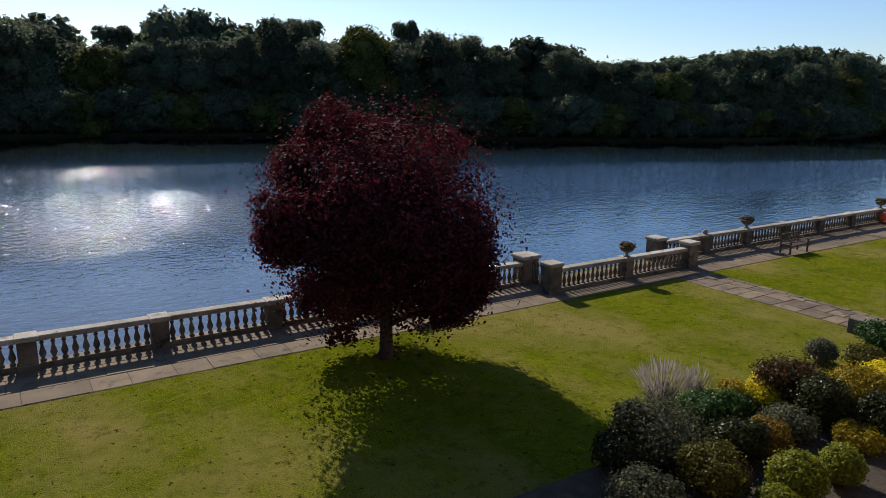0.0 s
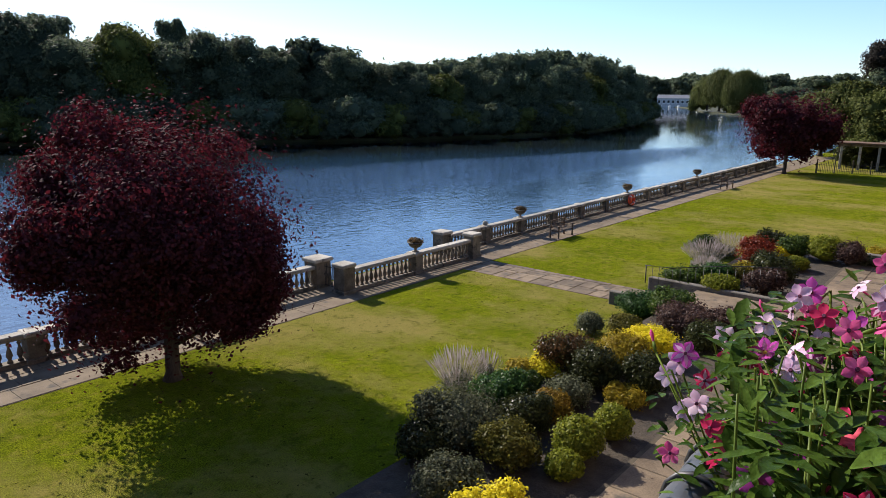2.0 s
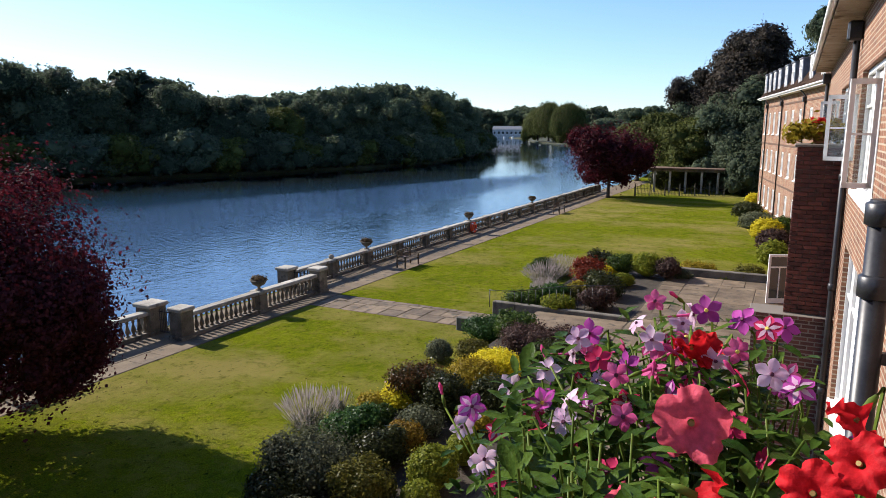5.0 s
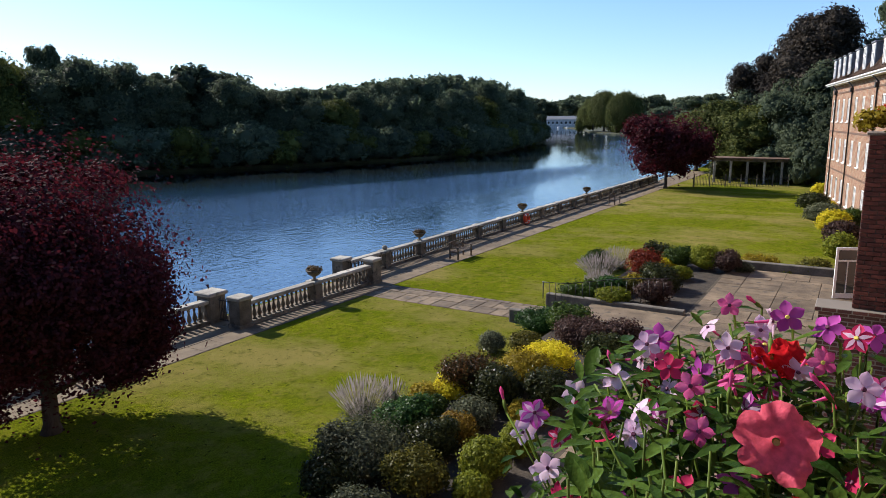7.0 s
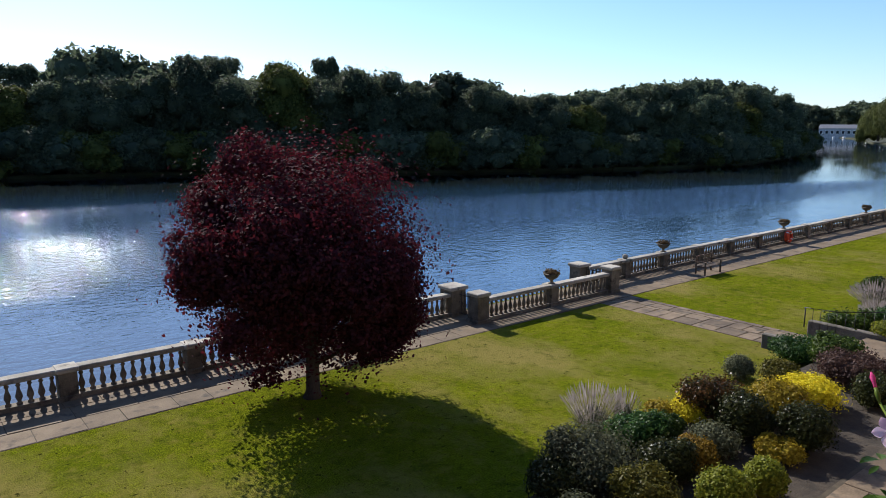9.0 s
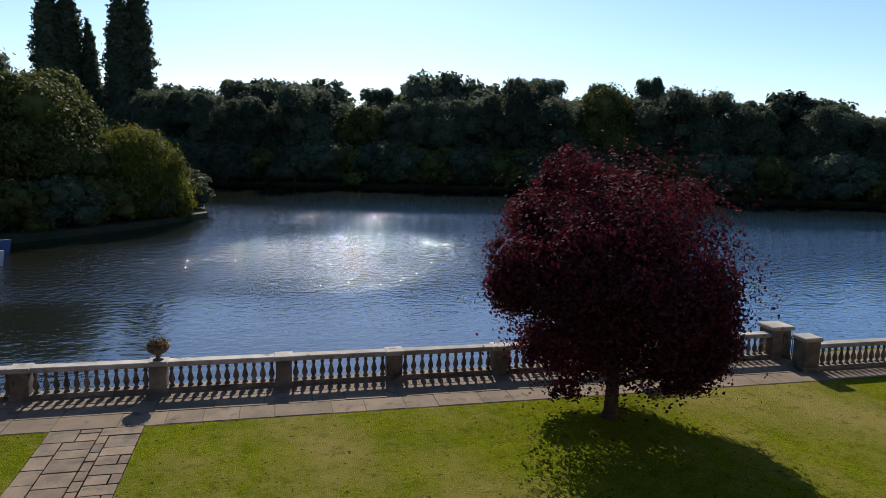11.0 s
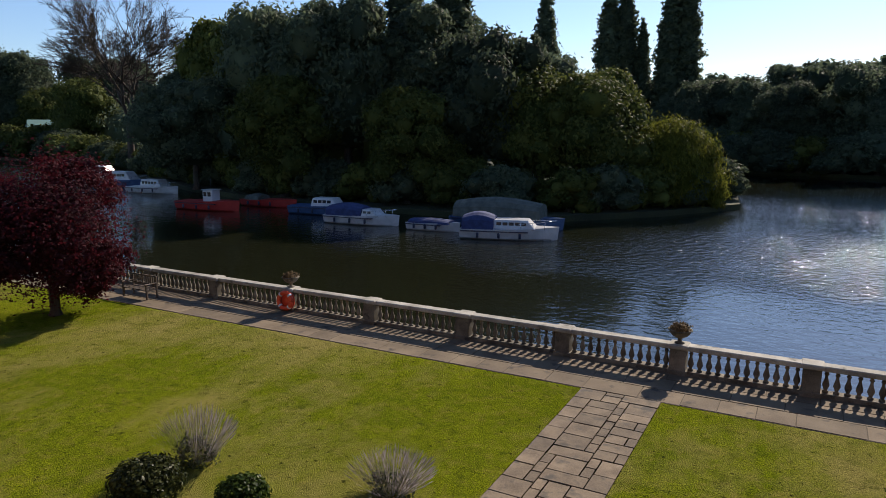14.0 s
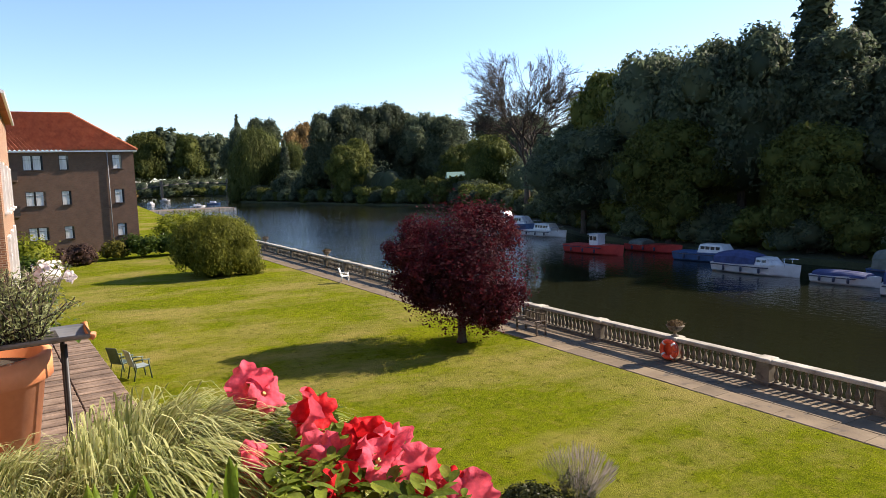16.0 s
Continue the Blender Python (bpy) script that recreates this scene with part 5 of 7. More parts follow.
part("eaves_board", boxed(-WL - 0.2, 0.4, -0.3, 0.5, 9.85, 9.96), WHITE, wing, "white eaves board")
part("gutter", tube([(-WL - 0.2, 0.55, 10.0), (0.4, 0.55, 10.0)], 0.07, 8), WHITE, wing, "white gutter")
bm = bmesh.new()
vs = [bm.verts.new(v) for v in ((-WL, 0.5, 9.98), (0.3, 0.5, 9.98), (-0.9, -1.1, 12.6), (-WL, -1.1, 12.6), (-WL, -8.0, 12.6), (-0.9, -7.0, 12.6), (0.3, -8.0, 9.98))]
for f in ((0, 1, 2, 3), (3, 2, 5, 4), (1, 6, 5, 2)):
    bm.faces.new([vs[i] for i in f])
bmesh.ops.solidify(bm, geom=bm.faces, thickness=0.12)
part("mansard_roof", bm, ROOF_BROWN, wing)
for c in cols:
    d = thing("dormer_window", WING @ pose(c, -0.15, 10.08, 0, 0, 180) @ Matrix.Scale(0.86, 4), "white timber dormer window in the brown mansard roof", "dormer", "dormers")
    part("cheek", boxed(-0.62, 0.62, -0.35, 1.2, 0.0, 2.2), LEAD, d)
    part("dormer_roof", boxed(-0.72, 0.72, -0.5, 1.3, 2.2, 2.3, 0.02), LEAD, d)
    bm = bmesh.new()
    for x0, x1, z0, z1 in ((-0.6, 0.6, 0.1, 0.2), (-0.6, 0.6, 2.05, 2.15), (-0.6, -0.5, 0.2, 2.05), (0.5, 0.6, 0.2, 2.05), (-0.04, 0.04, 0.2, 2.05), (-0.5, 0.5, 1.45, 1.52)):
        box(bm, x0, x1, -0.42, -0.34, z0, z1)
    part("window_frame", bm, WHITE, d)
    part("curtain", boxed(-0.5, 0.5, -0.37, -0.355, 0.2, 2.05), CURTAIN, d, "white net curtain")
for c in (-2.4, -9.9, -18.7):
    p = thing("downpipe", WING @ pose(c, 0.08, 0), "black painted downpipe on the brick wing", "downpipe", "downpipes")
    part("pipe", tube([(0, 0, 0.3), (0, 0, 9.5), (0, 0.35, 9.9)], 0.055, 8), BLACK_PIPE, p)
    part("hopper", boxed(-0.16, 0.16, -0.06, 0.16, 9.1, 9.45, 0.03), BLACK_PIPE, p)

# the brown brick flats at the other end of the lawn
FX = -86.0
flats = thing("flats", (FX, 0, 0), "three-storey brown brick flats with an orange pantile roof", "building")
EAVE, FY0, FY1 = 11.1, -12.0, 10.0
part("wall", boxed(-11, -0.3, FY0, FY1, -0.2, EAVE), BRICK_BROWN, flats)
fcols = [(0.1, 1.9, 2), (3.0, 0.95, 1), (8.25, 1.0, 1)]
frows = [(1.7, 3.1), (5.4, 6.95), (9.2, 10.8)]
zp = -0.2
for lo, hi in frows:
    part("wall_face", boxed(-0.3, 0, FY0, FY1, zp, lo), BRICK_BROWN, flats)
    yp = FY0
    for c, w, _ in fcols:
        part("wall_face", boxed(-0.3, 0, yp, c - w / 2, lo, hi), BRICK_BROWN, flats)
        yp = c + w / 2
    part("wall_face", boxed(-0.3, 0, yp, FY1, lo, hi), BRICK_BROWN, flats)
    zp = hi
part("wall_face", boxed(-0.3, 0, FY0, FY1, zp, EAVE), BRICK_BROWN, flats)
DARK_FRAME = plain("dark_stained_frame", (0.035, 0.022, 0.016), 0.5)
for lo, hi in frows:
    for c, w, n in fcols:
        window_unit("window", pose(FX - 0.06, c, (lo + hi) / 2, 0, 0, 90), w, hi - lo, n, True, DARK_FRAME, 0.05, 1, label="dark-framed window with white net curtains")
part("eaves_board", boxed(-11, 0.35, FY0, FY1 + 0.35, EAVE, EAVE + 0.16), WHITE, flats, "white eaves board")
# pantiles: waves across, steps down the slope
RIDGE_X, RIDGE_Z, RIDGE_Y = -4.8, 15.7, 4.2


def pantiles(name, p00, p10, p01, p11, step_u=0.42, step_v=0.36):
    """A tiled slope between eaves p00-p10 and ridge p01-p11."""
    a, b, c, d = (Vector(p) for p in (p00, p10, p01, p11))
    nu = int((b - a).length / step_u) * 4
    nv = int(((c + d) / 2 - (a + b) / 2).length / step_v)
    up = (b - a).cross(c - a).normalized()
    if up.z < 0:
        up = -up
    verts, faces = [], []
    for j in range(nv):
        for e in (0.0, 1.0):
            v = (j + e) / nv
            for i in range(nu + 1):
                u = i / nu
                p = a.lerp(b, u).lerp(c.lerp(d, u), v)
                verts.append(p + up * (0.12 * math.cos(math.pi / 2 * i) + (0.05 if e == 0.0 else 0.012)))
    w = nu + 1
    for j in range(2 * nv - 1):
        for i in range(nu):
            k = j * w + i
            faces.append((k, k + 1, k + w + 1, k + w))
    return mesh_of(name, verts, faces)


part("pantile_roof", pantiles("pantile_roof", (0.4, FY0, EAVE + 0.16), (0.4, FY1 + 0.4, EAVE + 0.16), (RIDGE_X, FY0, RIDGE_Z), (RIDGE_X, RIDGE_Y, RIDGE_Z)), ROOF_TILE, flats, "orange clay pantiles")
part("pantile_roof", pantiles("pantile_roof_hip", (0.4, FY1 + 0.4, EAVE + 0.16), (-11, FY1 + 0.4, EAVE + 0.16), (RIDGE_X, RIDGE_Y, RIDGE_Z), (RIDGE_X - 0.5, RIDGE_Y, RIDGE_Z)), ROOF_TILE, flats, "orange clay pantiles")
part("ridge_tile", tube([(RIDGE_X, FY0, RIDGE_Z + 0.03), (RIDGE_X, RIDGE_Y, RIDGE_Z + 0.03), (0.4, FY1 + 0.4, EAVE + 0.22)], 0.13, 8), ROOF_TILE, flats)
for z in (0.95, 4.5, 8.2):
    bal = part("balcony", boxed(-0.1, 1.3, FY0, -1.4, z - 0.16, z), BRICK_BROWN, flats)
    part("balcony_front", boxed(1.2, 1.3, FY0, -1.4, z, z + 1.0), DARK_FRAME, bal, "dark balcony front")
pp = thing("downpipe", (FX + 0.08, 7.3, 0), "grey downpipe on the brown brick flats", "downpipe", "downpipes")
part("pipe", tube([(0, 0, 0), (0, 0, EAVE)], 0.05, 8), LEAD, pp)

# jetty, footbridge and far houses
jetty = thing("jetty", Matrix.Translation((-228, 40, 0)) @ Matrix.Scale(1.75, 4), "long weathered timber landing stage over the water", "jetty")
part("deck", boxed(-5, 5, -8, 8, -0.55, -0.35, 0.02), TEAK, jetty)
part("deck_edge", boxed(4.9, 5.1, -8, 8, -0.95, -0.3), COPING, jetty)
for k in range(7):
    part("pile", tube([(5.0, -7.5 + 2.5 * k, -2.0), (5.0, -7.5 + 2.5 * k, -0.2)], 0.13, 8), TEAK, jetty)
bridge = thing("footbridge", (-390, 76, 5.0), "low dark iron footbridge across the river", "bridge")
bm = bmesh.new()
for a, c in zip(np.linspace(-30, 32, 13), np.linspace(-30, 32, 13)[1:]):
    za, zc = (2.6 - (q / 26) ** 2 * 1.8 for q in (a, c))
    tube([(0, a, za), (0, c, zc)], 0.35, 4, bm)
    tube([(0, a, za + 1.1), (0, c, zc + 1.1)], 0.06, 4, bm)
    tube([(0, a, za), (0, a, za + 1.1)], 0.05, 4, bm)
part("span", bm, IRON, bridge)
for y in (-18, 16):
    part("tower", boxed(-0.8, 0.8, y - 0.6, y + 0.6, -7.5, 4.2, 0.05), IRON, bridge)


def far_house(at, w, d, h, wall, roof, label, name="house", windows=4):
    t = thing(name, at, label, "building")
    part("wall", boxed(-w / 2, w / 2, -d / 2, d / 2, -0.5, h), wall, t)
    bm = bmesh.new()
    v = [bm.verts.new(q) for q in ((-w / 2 - 0.3, -d / 2 - 0.3, h), (w / 2 + 0.3, -d / 2 - 0.3, h), (w / 2 + 0.3, d / 2 + 0.3, h), (-w / 2 - 0.3, d / 2 + 0.3, h), (-w / 2, 0, h + d * 0.22), (w / 2, 0, h + d * 0.22))]
    for f in ((0, 1, 5, 4), (2, 3, 4, 5), (0, 4, 3), (1, 2, 5)):
        bm.faces.new([v[i] for i in f])
    part("roof", bm, roof, t)
    for k in range(windows):
        x = -w / 2 + w * (k + 0.5) / windows
        wd = part("window", boxed(x - w / windows * 0.3, x + w / windows * 0.3, -d / 2 - 0.04, -d / 2 + 0.02, h * 0.35, h * 0.8), WHITE, t)
        part("pane", boxed(x - w / windows * 0.24, x + w / windows * 0.24, -d / 2 - 0.06, -d / 2 - 0.03, h * 0.4, h * 0.75), GLASS, wd)
    return t


GREEN_ROOF = plain("green_sheet_roof", (0.10, 0.19, 0.17), 0.8)
PALE_WALL = surface("pale_render", (0.32, 0.32, 0.32), (0.45, 0.45, 0.44), 1, 10, 0.9, 0.2)
far_house(pose(-330, 116, 6.0, 0, 0, 60), 22, 14, 12.0, PALE_WALL, ROOF_BROWN, "half-timbered pale house among the trees")
far_house(pose(-168, 112, 1.0, 0, 0, 62), 20, 8, 5.5, PALE_WALL, GREEN_ROOF, "low pale boatshed with a green roof", "boatshed")
far_house(pose(604, 238, -0.8, 0, 0, -72), 27, 14, 7, PALE_WALL, LEAD, "pale boathouse at the bend of the river", "boathouse", 7)
for k in range(3):
    boat(pose(572 + 2.6 * k, 236 - 6.5 * k, WATER_Z, 0, 0, 25 + 6 * (k % 3)), 5, 2.0, 0.6, HULL_WHITE, "white cruiser moored before the far boathouse", (-2, 1.5, 1.2), rails=False, stripe=False)


# ---- shrubs ----
SHRUB_M = {
    "gold": foliage("golden_shrub", (0.42, 0.35, 0.008), (0.72, 0.62, 0.025), 0.4, 0.6, 0.1),
    "orange": foliage("bronze_shrub", (0.12, 0.07125, 0.009), (0.315, 0.2025, 0.0225), 0.40, 0.5, 0.12),
    "olive": foliage("olive_shrub", (0.05625, 0.05625, 0.009), (0.15, 0.135, 0.0225), 0.40, 0.5, 0.15),
    "green": foliage("green_shrub", (0.01875, 0.0375, 0.006), (0.0675, 0.1013, 0.0165), 0.38, 0.4, 0.2),
    "fern": foliage("fern_green", (0.015, 0.045, 0.0105), (0.05625, 0.1125, 0.024), 0.40, 0.4, 0.1),
    "bronze": foliage("yellow_bronze_shrub", (0.165, 0.1125, 0.0075), (0.345, 0.27, 0.0225), 0.40, 0.5, 0.1),
    "lime": foliage("lime_green_shrub", (0.0975, 0.12, 0.009), (0.24, 0.255, 0.0225), 0.40, 0.5, 0.12),
    "grey": foliage("silver_shrub", (0.04125, 0.0495, 0.0225), (0.1575, 0.165, 0.09375), 0.35, 0.6, 0.15),
    "dark": foliage("dark_shrub", (0.0135, 0.0195, 0.006), (0.0525, 0.05625, 0.015), 0.30, 0.35, 0.2),
    "red": foliage("red_shrub", (0.09, 0.015, 0.0075), (0.255, 0.04125, 0.0165), 0.45, 0.5, 0.12),
    "purple": foliage("purple_brown_shrub", (0.03375, 0.0195, 0.0165), (0.105, 0.06375, 0.04875), 0.35, 0.5, 0.15),
    "photinia": foliage("photinia_leaf", (0.015, 0.0255, 0.0075), (0.1125, 0.04875, 0.015), 0.35, 0.3, 0.1),
    "pale": foliage("lavender_stem", (0.16, 0.14, 0.11), (0.36, 0.32, 0.33), 0.35, 0.8, 0.12),
}
SHRUB_WORDS = {"bronze": "yellow and bronze leaved", "gold": "bright golden-yellow", "orange": "bronze-gold", "olive": "olive-brown clipped", "green": "mid-green", "fern": "fresh green feathery", "lime": "lime-green", "grey": "silver-grey leaved",
               "dark": "dark green", "red": "red-leaved", "purple": "purple-brown leaved", "photinia": "dark glossy red-tipped", "pale": "pale"}
shrub_rng = np.random.default_rng(77)


def shrub(kind, x, y, r, h=None, z=None, n=3200, leaf=0.055, where="in the border below the terrace", clipped=False):
    h = h or r * 1.25
    if z is None:
        z = 0.34 if 5.0 < y < 8.8 and x > -9 else 0.0
    t = thing("shrub", (x, y, z), SHRUB_WORDS[kind] + " shrub " + where, "shrub", "border shrubs")
    lobes = [((0, 0, h * 0.45), (r * 0.86, r * 0.86, h * 0.5))]
    if not clipped:
        for k in range(9):
            a = 2 * math.pi * k / 9 + shrub_rng.uniform(-0.5, 0.5)
            q = r * shrub_rng.uniform(0.22, 0.48)
            lobes.append(((math.cos(a) * r * 0.58, math.sin(a) * r * 0.58, h * shrub_rng.uniform(0.25, 0.85)), (q, q, q * 0.9)))
    c = clumped(lobes, n, shrub_rng, 9, 0.10 if clipped else 0.15, (0.88, 1.08) if clipped else (0.80, 1.18), -0.3, 0.12)
    part("leaves", leaf_mesh("leaves", c, leaf, shrub_rng, 0.0, 0.4, 1.6, shrunk(lobes, 0.86 if clipped else 0.72)), SHRUB_M[kind], t)
    bm = bmesh.new()
    for k in range(5):
        a = 1.3 * k
        tube([(0.04 * math.cos(a), 0.04 * math.sin(a), -0.03), (r * 0.4 * math.cos(a), r * 0.4 * math.sin(a), h * 0.5)], [0.02, 0.008], 4, bm)
    part("stem", bm, BARK, t)
    return t


CLIPPED = ("lime",)
for row in (('grey', 10.41, 8.35, 0.93, 1.05, 0.34), ('fern', 12.37, 8.69, 0.67, 0.61, 0.34), ('gold', 14.7, 8.64, 0.53, 0.57, 0.34), ('photinia', 15.05, 8.34, 0.83, 0.99, 0.34), ('bronze', 14.18, 9.21, 0.47, 0.66, 0.0), ('grey', 13.37, 7.42, 0.54, 0.61, 0.34), ('orange', 12.43, 7.29, 0.42, 0.62, 0.34), ('bronze', 16.07, 7.39, 0.7, 0.94, 0.34), ('gold', 17.69, 7.27, 0.82, 0.64, 0.34), ('olive', 18.43, 8.37, 0.52, 0.65, 0.34), ('grey', 19.08, 9.85, 0.40, 0.62, 0.0), ('fern', 21.73, 9.35, 0.76, 0.71, 0.0), ('purple', 20.12, 7.24, 0.94, 0.72, 0.34), ('bronze', 14.22, 6.37, 0.44, 0.43, 0.34), ('lime', 12.55, 5.89, 0.39, 0.72, 0.34), ('lime', 11.4, 6.06, 0.5, 0.82, 0.34), ('lime', 10.6, 5.92, 0.36, 0.49, 0.34), ('olive', 10.22, 6.95, 0.59, 0.79, 0.34), ('dark', 9.48, 8.38, 0.58, 0.56, 0.34), ('dark', 14.62, 7.42, 0.6, 1.01, 0.34), ('dark', 15.03, 6.23, 0.57, 1.02, 0.34), ('dark', 11.65, 7.46, 0.52, 0.74, 0.34), ('green', 12.96, 8.43, 0.49, 0.58, 0.34), ('grey', 8.53, 7.04, 0.62, 0.78, 0.34), ('gold', 8.02, 5.73, 0.71, 0.85, 0.34), ('dark', 19.1, 6.2, 0.6, 0.75, 0.34)):
    shrub(*row, 9000, 0.040, clipped=row[0] in CLIPPED)
for row in (('red', 30.63, 8.12, 0.79, 1.2, 0.34), ('gold', 33.19, 7.82, 0.51, 0.36, 0.34), ('green', 33.58, 7.3, 0.71, 0.92, 0.34), ('dark', 34.91, 8.45, 0.77, 0.72, 0.34), ('lime', 33.61, 6.06, 0.79, 1.13, 0.34), ('purple', 33.3, 5.11, 0.61, 1.03, 0.34), ('grey', 33.95, 4.49, 0.51, 0.66, 0.0), ('bronze', 35.81, 4.02, 0.81, 0.71, 0.0), ('lime', 34.82, 2.7, 0.49, 0.62, 0.0), ('olive', 35.32, 1.72, 0.76, 0.94, 0.0), ('fern', 27.02, 8.6, 0.62, 0.65, 0.34), ('bronze', 28.06, 7.95, 0.54, 0.49, 0.34), ('purple', 26.43, 6.65, 0.73, 0.78, 0.34), ('lime', 25.7, 8.01, 0.72, 0.53, 0.34), ('green', 26.02, 9.52, 0.88, 0.85, 0.0), ('olive', 27.73, 8.23, 0.68, 0.47, 0.34), ('green', 21.3, 8.1, 0.75, 0.9, 0.34), ('lime', 31.01, 6.67, 0.53, 0.55, 0.34), ('dark', 28.66, 6.99, 0.88, 0.93, 0.34), ('purple', 20.9, 6.2, 0.66, 0.75, 0.34), ('green', 32.88, 10.99, 0.81, 0.79, 0.0)):
    shrub(*row, 5200, 0.052, clipped=row[0] in CLIPPED)
for row in (('gold', 73.93, 3.3, 0.91, 1.14, 0.0), ('dark', 61.76, 3.26, 1.27, 1.41, 0.0), ('gold', 63.01, 2.46, 0.78, 0.76, 0.0), ('grey', 54.29, 2.21, 1.34, 1.47, 0.0), ('gold', 48.79, 1.37, 1.04, 1.66, 0.0), ('purple', 44.83, 0.88, 1.03, 1.51, 0.0), ('lime', 40.23, 0.75, 0.86, 1.49, 0.0), ('green', 49.84, 0.5, 0.9, 1.71, 0.0)):
    shrub(*row, 3000, 0.085, where="at the foot of the brick wing", clipped=True)
for y in (7.6, 9.9, 12.2, 14.6):
    shrub("dark", 87.6, y, 1.45, 2.5, 0.0, 2600, 0.10, "behind the pergola", True)


def lavender(x, y, r, h, z=0.0, stems=420):
    t = thing("lavender", (x, y, z), "faded grey-mauve lavender bush with thin upright stems", "shrub", "lavender bushes")
    verts, faces = [], []
    for k in range(stems):
        a, q = shrub_rng.uniform(0, 6.283), math.sqrt(shrub_rng.uniform(0, 1))
        b = Vector((math.cos(a) * r * 0.35 * q, math.sin(a) * r * 0.35 * q, 0.1))
        e = Vector((math.cos(a) * r * q * 1.05, math.sin(a) * r * q * 1.05, h * (1 - 0.35 * q * q) * shrub_rng.uniform(0.75, 1.05)))
        s = (e - b).cross(Vector((0.3, 0.8, 0.2))).normalized() * 0.0042
        i = len(verts)
        m = b.lerp(e, 0.72)
        verts += [b - s * 0.6, b + s * 0.6, m + s * 0.6, m - s * 0.6, m.lerp(e, 0.4) + s * 2.6, e, m.lerp(e, 0.4) - s * 2.6]
        faces += [(i, i + 1, i + 2, i + 3), (i + 3, i + 2, i + 4, i + 5), (i + 3, i + 5, i + 6)]
    part("flower_spray", mesh_of("flower_spray", verts, faces), SHRUB_M["pale"], t, "thin faded flower stems")
    c = clumped([((0, 0, h * 0.22), (r * 0.5, r * 0.5, h * 0.25))], 900, shrub_rng, 9, 0.12)
    part("leaves", leaf_mesh("leaves", c, 0.045, shrub_rng), SHRUB_M["grey"], t)


for row in ((12.96, 10.32, 0.80, 1.25, 0.0, 260), (13.9, 10.1, 0.45, 0.95, 0.0, 120), (30.9, 10.27, 1.18, 1.26, 0.0, 420), (33.11, 10.07, 1.08, 1.25, 0.0, 360), (-11.31, 9.69, 0.91, 1.35, 0.0, 620), (-6.97, 10.63, 0.91, 0.95, 0.0, 480), (28.54, 9.49, 0.67, 1.01, 0.0, 500)):
    lavender(*row)
for x, y, r in ((-11.04, 8.23, 0.72), (-9.25, 8.95, 0.5)):
    shrub("dark" if r > 0.6 else "green", x, y, r, r * 1.1, 0.0, 4200, 0.05, "on the lawn below the balcony", True)

# the lawn's left end: a weeping shrub, hedges and beds before the flats
plant_far("willow", -56.5, 12.2, 0.0, 0.62, 1.0, 0.60, "garden trees")
for row in (('green', -75.67, 8.97, 1.79, 2.13), ('green', -75.96, 11.87, 1.7, 1.93), ('lime', -83.06, 13.58, 3.02, 3.84), ('olive', -75.5, 6.38, 1.22, 1.77), ('purple', -73.35, 3.03, 1.74, 1.63), ('lime', -63.69, -0.87, 2.08, 3.43), ('purple', -71.45, 0.68, 1.6, 1.82), ('green', -59.89, -1.19, 1.44, 2.06), ('red', -58.93, 0.01, 0.72, 1.03), ('green', -84.62, 18.08, 2.97, 3.09), ('lime', -88.67, 16.06, 2.62, 3.57)):
    shrub(row[0], row[1], row[2], row[3], row[4], 0.0, 2400, 0.14, "before the brown brick flats")


# ---- the balcony ----
before_balcony = set(bpy.data.objects)
balcony = thing("balcony_slab", (0, 0, 0), "brick-edged balcony floor", "balcony", kind="structure")
part("floor", boxed(-2.5, 1.6, FACE_Y, 0.62, 6.35, 6.55), PAVING, balcony)
part("edge_course", boxed(-2.5, 1.6, 0.62, 0.72, 6.30, 6.60), BRICK_RED, balcony)
RAIL_GREY = surface("dark_grey_painted_rail", (0.055, 0.058, 0.065), (0.10, 0.105, 0.115), 6, 60, 0.45, 0.2, 0.003)
railing = thing("balcony_railing", (0, 0.47, 0), "dark grey round handrail with black ties, stepped down beside the planter", "railing")
part("handrail", tube([(-1.15, 0, 7.40), (-0.35, 0, 7.40), (-0.1, 0, 7.68), (1.45, 0, 7.68)], 0.045, 18), RAIL_GREY, railing)
part("bottom_rail", boxed(-1.15, 1.45, -0.02, 0.02, 6.63, 6.67), RAIL_GREY, railing)
for k in range(14):
    x = -1.15 + 0.2 * k
    part("bar", boxed(x - 0.008, x + 0.008, -0.008, 0.008, 6.55 if k % 13 == 0 else 6.66, 7.65 if x > -0.1 else 7.38), RAIL_GREY, railing)
for x in (1.04, 1.16):
    part("tie", tube([(x, 0.048 * math.cos(a), 7.68 + 0.048 * math.sin(a)) for a in np.linspace(0, 6.283, 14)], 0.006, 5), IRON, railing, "black rubber tie")
TERRACOTTA = surface("terracotta", (0.52, 0.17, 0.065), (0.68, 0.26, 0.11), 5, 50, 0.85, 0.3, 0.004, stain=((0.60, 0.38, 0.26), 6, 0.62))
PLANTER = surface("dark_plastic_planter", (0.03, 0.025, 0.022), (0.07, 0.06, 0.05), 5, 40, 0.6, 0.2, 0.003)


